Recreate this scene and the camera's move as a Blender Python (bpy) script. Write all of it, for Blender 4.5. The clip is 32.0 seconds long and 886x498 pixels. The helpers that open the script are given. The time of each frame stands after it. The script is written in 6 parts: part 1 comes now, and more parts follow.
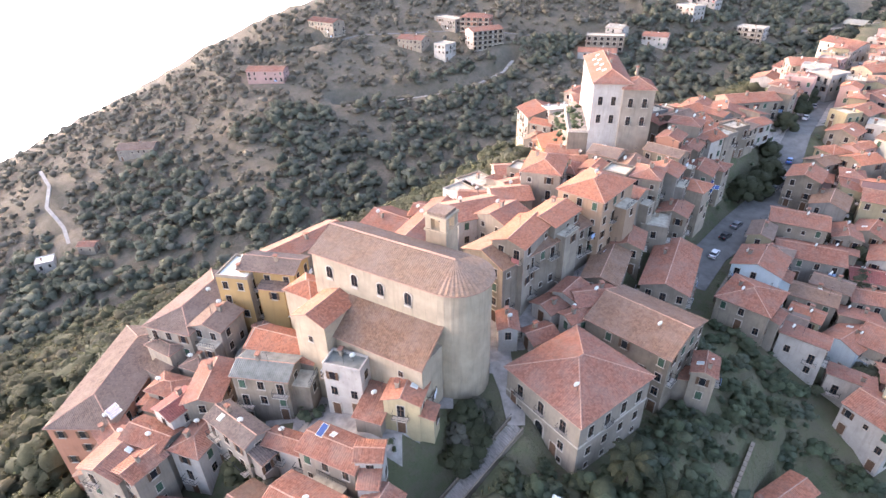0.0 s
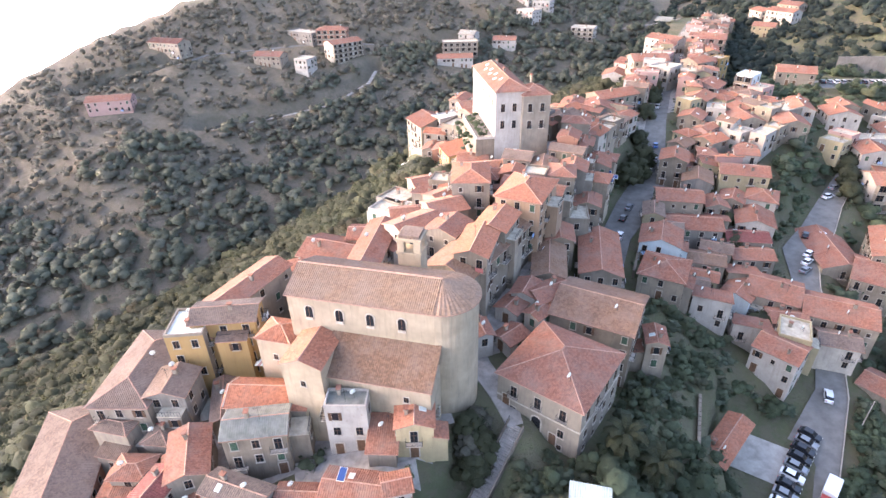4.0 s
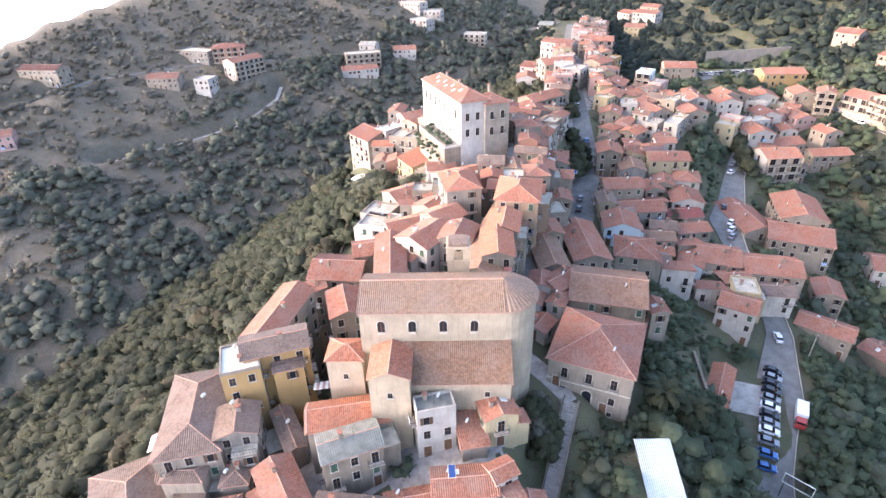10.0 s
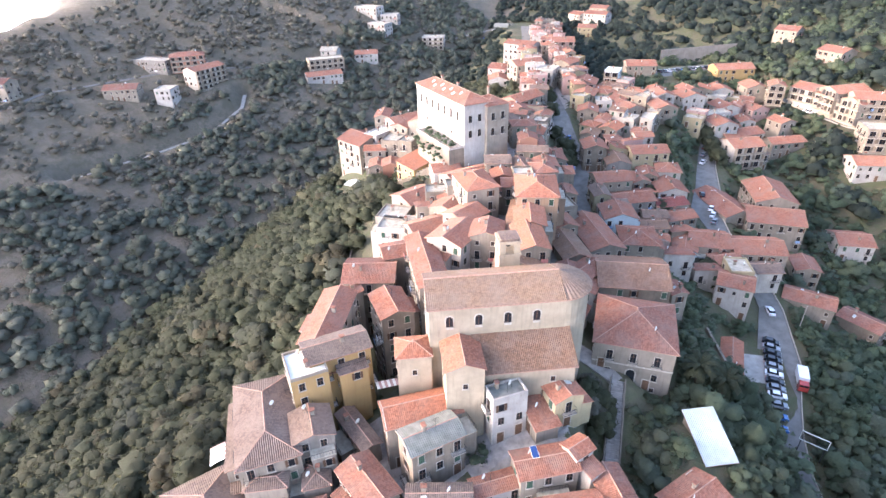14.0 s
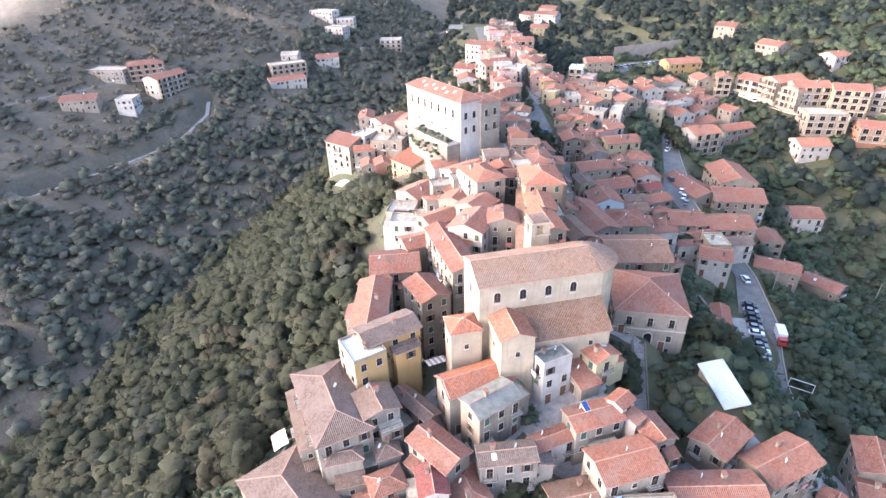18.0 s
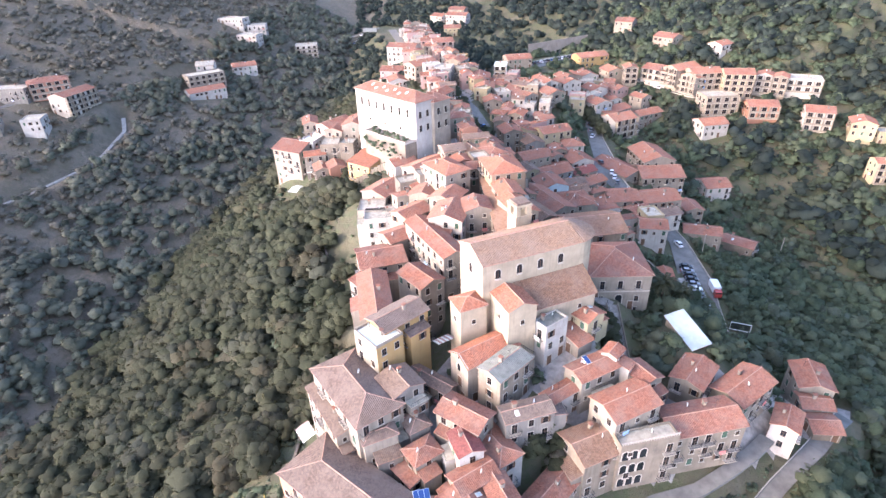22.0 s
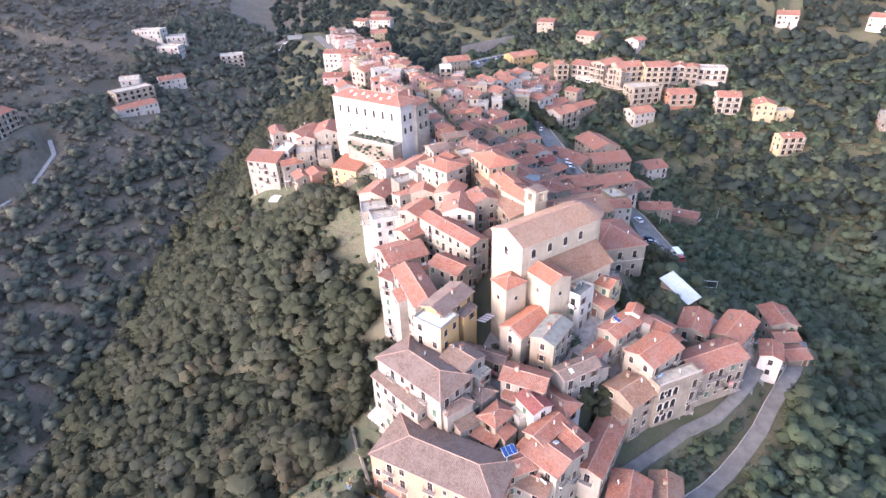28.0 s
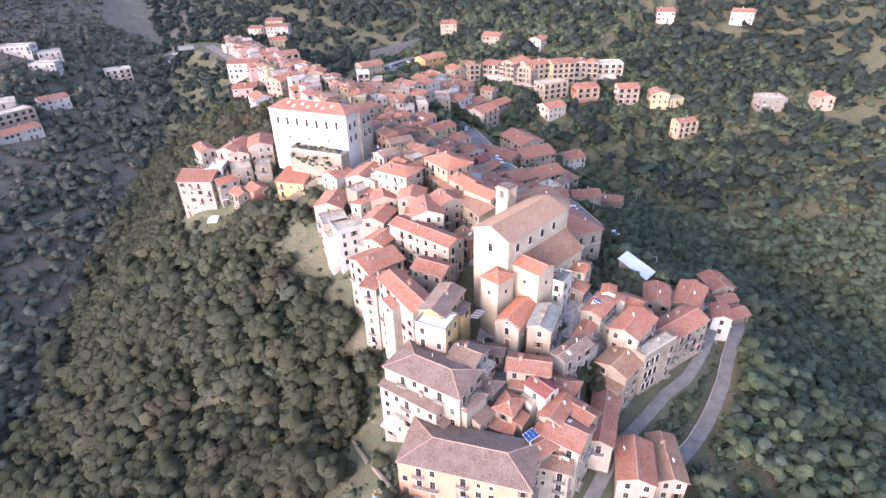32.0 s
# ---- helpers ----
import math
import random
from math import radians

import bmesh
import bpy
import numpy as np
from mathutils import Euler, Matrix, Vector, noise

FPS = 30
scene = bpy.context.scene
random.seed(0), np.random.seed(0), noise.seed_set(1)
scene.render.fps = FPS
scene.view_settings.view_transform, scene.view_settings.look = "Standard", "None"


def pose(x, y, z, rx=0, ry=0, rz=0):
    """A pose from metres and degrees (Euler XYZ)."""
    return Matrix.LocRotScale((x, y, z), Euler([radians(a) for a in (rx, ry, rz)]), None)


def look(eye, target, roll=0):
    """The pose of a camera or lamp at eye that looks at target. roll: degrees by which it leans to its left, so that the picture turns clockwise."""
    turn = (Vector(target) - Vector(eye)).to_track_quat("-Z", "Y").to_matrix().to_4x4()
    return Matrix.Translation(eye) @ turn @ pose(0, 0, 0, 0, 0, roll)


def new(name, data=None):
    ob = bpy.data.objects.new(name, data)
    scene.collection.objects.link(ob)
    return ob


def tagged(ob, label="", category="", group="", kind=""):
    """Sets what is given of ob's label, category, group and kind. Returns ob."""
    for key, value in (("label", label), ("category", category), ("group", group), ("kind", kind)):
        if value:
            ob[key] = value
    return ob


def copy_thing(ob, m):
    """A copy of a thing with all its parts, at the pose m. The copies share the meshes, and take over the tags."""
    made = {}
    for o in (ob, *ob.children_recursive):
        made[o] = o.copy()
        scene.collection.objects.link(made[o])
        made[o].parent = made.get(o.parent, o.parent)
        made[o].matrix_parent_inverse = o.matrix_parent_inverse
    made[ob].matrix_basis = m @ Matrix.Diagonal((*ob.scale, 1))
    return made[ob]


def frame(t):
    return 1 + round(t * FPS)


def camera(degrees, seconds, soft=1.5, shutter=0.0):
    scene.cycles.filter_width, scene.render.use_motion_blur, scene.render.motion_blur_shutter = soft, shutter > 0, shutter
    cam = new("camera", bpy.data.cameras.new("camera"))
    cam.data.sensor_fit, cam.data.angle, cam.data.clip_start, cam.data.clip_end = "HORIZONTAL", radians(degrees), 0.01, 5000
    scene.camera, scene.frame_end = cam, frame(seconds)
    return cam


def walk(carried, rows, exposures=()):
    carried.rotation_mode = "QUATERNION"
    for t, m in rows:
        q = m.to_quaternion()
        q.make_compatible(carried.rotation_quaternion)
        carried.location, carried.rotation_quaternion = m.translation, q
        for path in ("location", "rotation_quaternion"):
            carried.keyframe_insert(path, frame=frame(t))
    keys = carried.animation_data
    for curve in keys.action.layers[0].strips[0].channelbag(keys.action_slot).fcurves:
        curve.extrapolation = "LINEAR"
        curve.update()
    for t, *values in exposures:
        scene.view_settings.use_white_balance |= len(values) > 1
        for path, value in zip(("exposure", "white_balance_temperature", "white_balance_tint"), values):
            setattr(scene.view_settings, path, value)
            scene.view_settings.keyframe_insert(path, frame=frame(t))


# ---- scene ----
cam = camera(77.86, 32.0, soft=1.5)
# seconds, x, y, z, yaw, pitch, roll
ROWS = [
    (0.0, 2.41, 0.48, 100.87, 0.94, -30.94, -1.21),
    (0.5, 0.73, 0.54, 101.23, -0.41, -30.90, -1.27),
    (1.0, -1.21, 0.69, 101.63, -1.91, -30.86, -1.28),
    (1.5, -3.38, 0.82, 102.00, -3.84, -30.81, -1.27),
    (2.0, -5.63, 1.07, 102.35, -6.35, -30.78, -1.26),
    (2.5, -7.90, 1.41, 102.68, -8.54, -30.74, -1.25),
    (3.0, -10.19, 1.74, 103.06, -10.94, -30.69, -1.26),
    (3.5, -12.45, 2.07, 103.50, -13.22, -30.67, -1.24),
    (4.0, -14.76, 2.40, 103.99, -15.49, -30.65, -1.26),
    (4.5, -16.77, 2.79, 104.48, -16.98, -30.62, -1.24),
    (6.5, -24.79, 4.64, 106.20, -20.00, -30.50, -1.30),
    (7.0, -26.98, 5.11, 106.51, -20.43, -30.48, -1.30),
    (7.5, -29.20, 5.57, 106.78, -20.64, -30.45, -1.29),
    (8.0, -31.55, 6.02, 107.08, -20.56, -30.42, -1.30),
    (8.5, -33.85, 6.36, 107.36, -21.98, -30.41, -1.30),
    (9.0, -36.20, 6.66, 107.62, -23.15, -30.40, -1.39),
    (9.5, -38.56, 6.97, 107.78, -26.03, -30.36, -1.35),
    (10.0, -41.04, 7.48, 107.92, -28.96, -30.33, -1.35),
    (10.5, -43.39, 8.13, 108.05, -31.32, -30.27, -1.33),
    (11.0, -45.69, 8.98, 108.21, -32.99, -30.26, -1.36),
    (11.5, -47.93, 9.85, 108.40, -33.99, -30.25, -1.36),
    (12.0, -50.17, 10.76, 108.64, -34.58, -30.25, -1.36),
    (12.5, -52.33, 11.71, 108.94, -34.94, -30.26, -1.30),
    (13.0, -54.52, 12.67, 109.23, -35.08, -30.26, -1.37),
    (13.5, -56.65, 13.47, 109.49, -35.00, -30.26, -1.37),
    (15.5, -65.95, 15.70, 110.37, -38.60, -30.23, -1.38),
    (16.0, -68.30, 16.08, 110.63, -39.55, -30.24, -1.40),
    (16.5, -70.65, 16.49, 110.93, -40.39, -30.22, -1.44),
    (17.0, -73.05, 16.99, 111.17, -40.92, -30.25, -1.46),
    (17.5, -75.37, 17.55, 111.36, -41.21, -30.21, -1.45),
    (18.0, -77.70, 18.10, 111.57, -41.65, -30.22, -1.49),
    (18.5, -79.97, 18.62, 111.88, -42.66, -30.21, -1.50),
    (19.0, -82.36, 19.20, 112.23, -44.08, -30.28, -1.62),
    (19.5, -84.65, 19.80, 112.56, -45.68, -30.29, -1.64),
    (20.0, -86.92, 20.50, 112.76, -47.27, -30.30, -1.72),
    (20.5, -89.11, 21.27, 112.96, -48.57, -30.30, -1.72),
    (21.0, -91.31, 22.13, 113.25, -49.92, -30.32, -1.76),
    (21.5, -93.48, 23.02, 113.61, -51.08, -30.34, -1.77),
    (22.0, -95.74, 24.02, 113.96, -51.86, -30.34, -1.83),
    (22.5, -97.95, 25.00, 114.30, -52.42, -30.35, -1.83),
    (23.0, -100.22, 26.03, 114.63, -53.15, -30.35, -1.87),
    (23.5, -102.46, 27.17, 114.99, -53.91, -30.34, -1.88),
    (24.0, -104.65, 28.46, 115.38, -54.68, -30.36, -1.88),
    (24.5, -106.69, 29.80, 115.77, -55.40, -30.38, -1.87),
    (25.0, -108.70, 31.30, 116.15, -55.88, -30.39, -1.86),
    (25.5, -110.62, 32.77, 116.51, -57.38, -30.41, -1.87),
    (27.5, -118.32, 39.18, 117.84, -62.00, -30.47, -1.89),
    (28.0, -119.88, 41.19, 118.18, -62.30, -30.49, -1.93),
    (28.5, -121.13, 43.38, 118.48, -62.32, -30.51, -1.90),
    (29.0, -122.22, 45.67, 118.78, -62.30, -30.54, -1.89),
    (29.5, -123.33, 47.95, 119.09, -62.32, -30.56, -1.84),
    (30.0, -124.46, 50.30, 119.40, -62.29, -30.57, -1.84),
    (30.5, -125.59, 52.60, 119.72, -62.66, -30.58, -1.80),
    (31.0, -126.80, 54.80, 119.98, -64.42, -30.59, -1.81),
    (31.5, -128.01, 56.98, 120.18, -69.23, -30.64, -1.73),
    (32.0, -129.18, 59.20, 120.35, -74.36, -30.65, -1.72),
]


def flight(x, y, z, yaw, pitch, roll):
    """The pose of the camera from its heading (left of +y), its look up and its lean to the left."""
    return pose(x, y, z) @ pose(0, 0, 0, 0, 0, yaw) @ pose(0, 0, 0, 90 + pitch) @ pose(0, 0, 0, 0, 0, roll)


walk(cam, [(t, flight(*r)) for t, *r in ROWS], [(0.0, 3.12, 6250, 24), (8.0, 3.04, 5950, 22), (16.0, 2.93, 5600, 20), (24.0, 2.79, 5500, 24), (32.0, 2.56, 5450, 28)])

# ---- light ----
SUN_AZIMUTH, SUN_HEIGHT = radians(58), radians(13)   # left of +y, above the horizon
world = bpy.data.worlds.new("world")
scene.world = world
world.use_nodes = True
sky = world.node_tree.nodes.new("ShaderNodeTexSky")
sky.sky_type = "NISHITA"
sky.sun_disc = False
sky.sun_elevation, sky.sun_rotation = SUN_HEIGHT, -SUN_AZIMUTH
sky.altitude, sky.dust_density, sky.air_density, sky.ozone_density = 500, 6.5, 0.95, 0.4
world.node_tree.links.new(sky.outputs[0], world.node_tree.nodes["Background"].inputs[0])
world.node_tree.nodes["Background"].inputs[1].default_value = 0.15
sun = new("sun", bpy.data.lights.new("sun", "SUN"))
sun.data.energy, sun.data.angle, sun.data.color = 0.36, radians(16), (1.0, 0.79, 0.66)
sun.matrix_world = look((0, 0, 0), (math.sin(SUN_AZIMUTH), -math.cos(SUN_AZIMUTH), -math.tan(SUN_HEIGHT)))


# ---- materials ----
def material(name, rough=0.85, metal=0.0):
    m = bpy.data.materials.new(name)
    m.use_nodes = True
    b = m.node_tree.nodes["Principled BSDF"]
    b.inputs["Roughness"].default_value, b.inputs["Metallic"].default_value = rough, metal
    b.inputs["Specular IOR Level"].default_value = 0.25
    return m, m.node_tree, b


def node(tree, kind, **values):
    n = tree.nodes.new(kind)
    for key, v in values.items():
        n.inputs[key.replace("_", " ")].default_value = v
    return n


def noise_at(tree, vector, scale, detail=4.0, rough=0.6):
    n = node(tree, "ShaderNodeTexNoise", Scale=scale, Detail=detail, Roughness=rough)
    tree.links.new(vector, n.inputs["Vector"])
    return n.outputs["Fac"]


def ramp(tree, fac, stops):
    r = tree.nodes.new("ShaderNodeValToRGB")
    e = r.color_ramp.elements
    while len(e) < len(stops):
        e.new(0.5)
    for k, (p, c) in enumerate(stops):
        e[k].position, e[k].color = p, (*c, 1)
    tree.links.new(fac, r.inputs[0])
    return r.outputs[0]


def mix(tree, fac, a, b, blend="MIX"):
    n = tree.nodes.new("ShaderNodeMix")
    n.data_type, n.blend_type = "RGBA", blend
    for socket, v in ((0, fac), (6, a), (7, b)):
        if isinstance(v, (int, float)):
            n.inputs[socket].default_value = v
        elif isinstance(v, tuple):
            n.inputs[socket].default_value = (*v, 1)
        else:
            tree.links.new(v, n.inputs[socket])
    return n.outputs[2]


def scaled(tree, vector, factors):
    n = tree.nodes.new("ShaderNodeVectorMath")
    n.operation = "MULTIPLY"
    n.inputs[1].default_value = factors
    tree.links.new(vector, n.inputs[0])
    return n.outputs[0]


def shifted(tree):
    """Object coordinates, moved by a random amount for each object."""
    place = tree.nodes.new("ShaderNodeTexCoord").outputs["Object"]
    info = tree.nodes.new("ShaderNodeObjectInfo").outputs["Random"]
    s = tree.nodes.new("ShaderNodeMath")
    s.operation = "MULTIPLY"
    s.inputs[1].default_value = 91.7
    tree.links.new(info, s.inputs[0])
    a = tree.nodes.new("ShaderNodeVectorMath")
    tree.links.new(place, a.inputs[0])
    tree.links.new(s.outputs[0], a.inputs[1])
    return a.outputs[0], info


def relief(tree, bsdf, height, strength, distance):
    b = node(tree, "ShaderNodeBump", Strength=strength, Distance=distance)
    tree.links.new(height, b.inputs["Height"])
    tree.links.new(b.outputs[0], bsdf.inputs["Normal"])


def tone(c, k):
    return tuple(min(1.0, v * k) for v in c)


def plaster(name, colour, stain=0.5, patch=(0.25, 0.205, 0.165)):
    """Old lime plaster: broad blotches, runs of dirt, patches fallen to the stone."""
    m, t, b = material(name, 0.92)
    place, rnd = shifted(t)
    broad = noise_at(t, place, 0.35, 5)
    fine = noise_at(t, place, 1.7, 7, 0.75)
    runs = noise_at(t, scaled(t, place, (1.6, 1.6, 0.16)), 1.2, 4)
    base = ramp(t, rnd, [(0.0, tone(colour, 0.9)), (0.5, colour), (1.0, tone((colour[0] * 1.02, colour[1] * 0.99, colour[2] * 0.94), 1.08))])
    c = mix(t, ramp(t, broad, [(0.35, (0, 0, 0)), (0.7, (stain,) * 3)]), base, tone(colour, 0.6))
    c = mix(t, ramp(t, runs, [(0.5, (0, 0, 0)), (0.78, (stain * 0.8,) * 3)]), c, tone(colour, 0.5))
    c = mix(t, ramp(t, fine, [(0.56, (0, 0, 0)), (0.68, (stain * 0.8,) * 3)]), c, patch)
    t.links.new(c, b.inputs["Base Color"])
    relief(t, b, fine, 0.35, 0.05)
    return m


def tiles(name, colour, pale=(0.32, 0.235, 0.17), aged=0.5):
    """Clay pantiles: each course and piece of another tone, with lichen and soot."""
    m, t, b = material(name, 0.88)
    place, rnd = shifted(t)
    piece = node(t, "ShaderNodeTexVoronoi", Scale=3.4)
    t.links.new(place, piece.inputs["Vector"])
    bits = noise_at(t, place, 5.5, 3, 0.8)
    broad = noise_at(t, place, 0.3, 5, 0.65)
    c = ramp(t, rnd, [(0.0, tone(colour, 0.78)), (0.35, colour), (0.7, tone((colour[0], colour[1] * 1.07, colour[2] * 1.05), 1.08)), (1.0, tone((colour[0] * 0.95, colour[1], colour[2] * 1.1), 0.92))])
    hue = t.nodes.new("ShaderNodeSeparateColor")
    t.links.new(piece.outputs["Color"], hue.inputs[0])
    c = mix(t, 0.55, c, ramp(t, hue.outputs[0], [(0.0, tone(colour, 0.6)), (0.5, colour), (1.0, tone(colour, 1.45))]))
    c = mix(t, ramp(t, bits, [(0.58, (0, 0, 0)), (0.74, (aged,) * 3)]), c, pale)
    c = mix(t, ramp(t, broad, [(0.42, (0, 0, 0)), (0.72, (aged,) * 3)]), c, tone((0.3, 0.23, 0.19), 0.8))
    t.links.new(c, b.inputs["Base Color"])
    relief(t, b, bits, 0.4, 0.06)
    return m


def plain(name, colour, rough=0.7, metal=0.0, spread=0.25, scale=2.0):
    m, t, b = material(name, rough, metal)
    place, rnd = shifted(t)
    f = noise_at(t, place, scale, 5)
    t.links.new(ramp(t, f, [(0.3, tone(colour, 1 - spread)), (0.7, tone(colour, 1 + spread))]), b.inputs["Base Color"])
    relief(t, b, noise_at(t, place, scale * 6, 3), 0.2, 0.03)
    return m


def foliage(name, dark, light, dry=(0.085, 0.074, 0.042), grey=(0.10, 0.105, 0.085)):
    """Leaves: every tree of another green, every spray of another tone, with drier and greyer trees among them."""
    m, t, b = material(name, 0.8)
    isle = t.nodes.new("ShaderNodeNewGeometry").outputs["Random Per Island"]
    place = t.nodes.new("ShaderNodeTexCoord").outputs["Object"]
    own = t.nodes.new("ShaderNodeAttribute")
    own.attribute_name = "tint"
    mid = tuple((p + q) / 2 for p, q in zip(dark, light))
    c = ramp(t, own.outputs["Fac"], [(0.0, tone(dark, 1.25)), (0.3, tone(mid, 0.9)), (0.55, mid), (0.72, grey), (0.86, tone(light, 0.92)), (1.0, dry)])
    spray = noise_at(t, place, 1.4, 6, 0.8)
    c = mix(t, ramp(t, spray, [(0.36, (0.45,) * 3), (0.5, (0, 0, 0))]), c, dark)
    c = mix(t, ramp(t, spray, [(0.5, (0, 0, 0)), (0.66, (0.5,) * 3)]), c, light)
    c = mix(t, 0.7, c, ramp(t, isle, [(0.0, (0.68,) * 3), (1.0, (1.36,) * 3)]), "MULTIPLY")
    broad = noise_at(t, place, 0.02, 4)
    c = mix(t, ramp(t, broad, [(0.42, (0, 0, 0)), (0.68, (0.4,) * 3)]), c, dry)
    t.links.new(c, b.inputs["Base Color"])
    relief(t, b, spray, 0.6, 0.5)
    through_leaf = t.nodes.new("ShaderNodeBsdfTranslucent")     # light that passes the leaves
    t.links.new(c, through_leaf.inputs[0])
    both = t.nodes.new("ShaderNodeMixShader")
    both.inputs[0].default_value = 0.5
    t.links.new(b.outputs[0], both.inputs[1])
    t.links.new(through_leaf.outputs[0], both.inputs[2])
    t.links.new(both.outputs[0], t.nodes["Material Output"].inputs[0])
    return m


WALLS = {
    "cream": plaster("plaster_cream", (0.295, 0.252, 0.2), 0.75),
    "white": plaster("plaster_white", (0.45, 0.415, 0.37), 0.65),
    "grey": plaster("plaster_grey", (0.25, 0.228, 0.2), 0.85),
    "stone": plaster("wall_stone", (0.235, 0.195, 0.15), 0.9),
    "yellow": plaster("plaster_yellow", (0.40, 0.265, 0.115), 0.35),
    "pale": plaster("plaster_pale_yellow", (0.40, 0.335, 0.21), 0.55),
    "salmon": plaster("plaster_salmon", (0.363, 0.184, 0.123), 0.4),
    "pink": plaster("plaster_pink", (0.431, 0.286, 0.255), 0.3),
    "orange": plaster("plaster_orange", (0.345, 0.24, 0.165), 0.4),
    "blue": plaster("plaster_pale_blue", (0.539, 0.601, 0.619), 0.3),
}
ROOFS = {
    "red": tiles("tiles_red", (0.25, 0.109, 0.071)),
    "orange": tiles("tiles_orange", (0.312, 0.128, 0.076), aged=0.3),
    "brown": tiles("tiles_brown", (0.19, 0.112, 0.072)),
    "grey": tiles("tiles_grey_brown", (0.165, 0.115, 0.086), aged=0.6),
    "purple": tiles("tiles_violet_grey", (0.145, 0.107, 0.087), aged=0.6),
    "dark": tiles("tiles_dark_red", (0.186, 0.062, 0.052), aged=0.2),
    "zinc": plain("bitumen_grey", (0.181, 0.185, 0.163), 1.0, 0, 0.25, 0.8),
    "white": plain("terrace_white", (0.688, 0.694, 0.619), 0.7, 0, 0.12, 1.0),
    "pale": plain("sheet_roof_pale", (0.465, 0.503, 0.482), 0.8, 0, 0.12, 0.6),
    "slab": plain("terrace_screed", (0.391, 0.351, 0.275), 1.0, 0, 0.3, 0.9),
}
GLASS, GLASS_TREE, GLASS_BSDF = material("window_glass", 0.08)
GLASS_BSDF.inputs["Base Color"].default_value = (0.018, 0.02, 0.024, 1)
GLASS_BSDF.inputs["Specular IOR Level"].default_value = 0.5
SHUTTER = plain("shutter_brown", (0.11, 0.065, 0.04), 0.7)
SHUTTER_GREEN = plain("shutter_green", (0.05, 0.09, 0.06), 0.7)
SURROUND = plain("window_surround", (0.42, 0.37, 0.31), 0.85)
DOOR = plain("door_wood", (0.13, 0.075, 0.045), 0.65)
IRON = plain("iron", (0.05, 0.05, 0.05), 0.55, 0.6)
MORTAR = plain("ridge_mortar", (0.36, 0.22, 0.165), 0.9)
ASPHALT = plain("asphalt", (0.165, 0.157, 0.142), 0.9, 0, 0.25, 0.4)
PAVING = plain("stone_paving", (0.30, 0.27, 0.24), 0.9, 0, 0.3, 0.7)
BARK = plain("bark", (0.10, 0.075, 0.055), 0.95)
LEAVES = foliage("leaves_green", (0.054, 0.06, 0.033), (0.112, 0.121, 0.067), (0.108, 0.093, 0.055), (0.094, 0.099, 0.071))
LEAVES_GARDEN = foliage("leaves_garden", (0.056, 0.079, 0.047), (0.16, 0.198, 0.112), (0.13, 0.134, 0.086), (0.118, 0.142, 0.106))
LEAVES_OLIVE = foliage("leaves_olive", (0.1, 0.098, 0.075), (0.24, 0.225, 0.17), (0.21, 0.18, 0.135), (0.18, 0.175, 0.145))
LEAVES_VALLEY = foliage("leaves_valley", (0.085, 0.095, 0.068), (0.215, 0.228, 0.16), (0.175, 0.165, 0.12), (0.155, 0.16, 0.128))
# darker greens: the shade over the eastern hill is put into the leaf colour
LEAVES_SHADED_HILL = foliage("leaves_shaded_hill", (0.029, 0.04, 0.032), (0.063, 0.082, 0.064), (0.05, 0.06, 0.047), (0.052, 0.067, 0.059))
CLOTH = [plain(f"washing_{n}", c, 0.9, 0, 0.1, 3) for n, c in (("white", (0.75, 0.75, 0.76)), ("blue", (0.3, 0.42, 0.62)), ("red", (0.5, 0.2, 0.18)))]


# ---- mesh helpers ----
class Shape:
    """Corners, faces and a material number for each face, to be made into one mesh."""

    def __init__(self):
        self.v, self.f, self.k = [], [], []

    def face(self, points, k=0):
        n = len(self.v)
        self.v += [tuple(p) for p in points]
        self.f.append(tuple(range(n, n + len(points))))
        self.k.append(k)

    def box(self, x0, x1, y0, y1, z0, z1, k=0, top=True):
        n = len(self.v)
        self.v += [(x, y, z) for z in (z0, z1) for x, y in ((x0, y0), (x1, y0), (x1, y1), (x0, y1))]
        fs = [(0, 3, 2, 1), (0, 1, 5, 4), (1, 2, 6, 5), (2, 3, 7, 6), (3, 0, 4, 7)] + ([(4, 5, 6, 7)] if top else [])
        self.f += [tuple(n + i for i in f) for f in fs]
        self.k += [k] * len(fs)

    def tube(self, a, b, r, sides=6, k=0, r2=None):
        a, b = Vector(a), Vector(b)
        q = (b - a).to_track_quat("Z", "Y")
        n = len(self.v)
        for end, rad in ((a, r), (b, r if r2 is None else r2)):
            for i in range(sides):
                w = 2 * math.pi * i / sides
                self.v.append(tuple(end + q @ Vector((rad * math.cos(w), rad * math.sin(w), 0))))
        for i in range(sides):
            j = (i + 1) % sides
            self.f.append((n + i, n + j, n + sides + j, n + sides + i))
            self.k.append(k)
        self.v += [tuple(a), tuple(b)]
        for i in range(sides):
            j = (i + 1) % sides
            self.f += [(n + j, n + i, n + 2 * sides), (n + sides + i, n + sides + j, n + 2 * sides + 1)]
            self.k += [k, k]

    def mesh(self, name, *materials):
        me = bpy.data.meshes.new(name)
        slot, spots, turn = {}, [], []
        for p in self.v:                                    # corners at one place become one
            key = (round(p[0], 3), round(p[1], 3), round(p[2], 3))
            if key not in slot:
                slot[key] = len(spots)
                spots.append(p)
            turn.append(slot[key])
        me.from_pydata(spots, [], [tuple(turn[i] for i in f) for f in self.f])
        for m in materials:
            me.materials.append(m)
        if any(self.k):
            me.polygons.foreach_set("material_index", self.k)
        me.update()
        return me


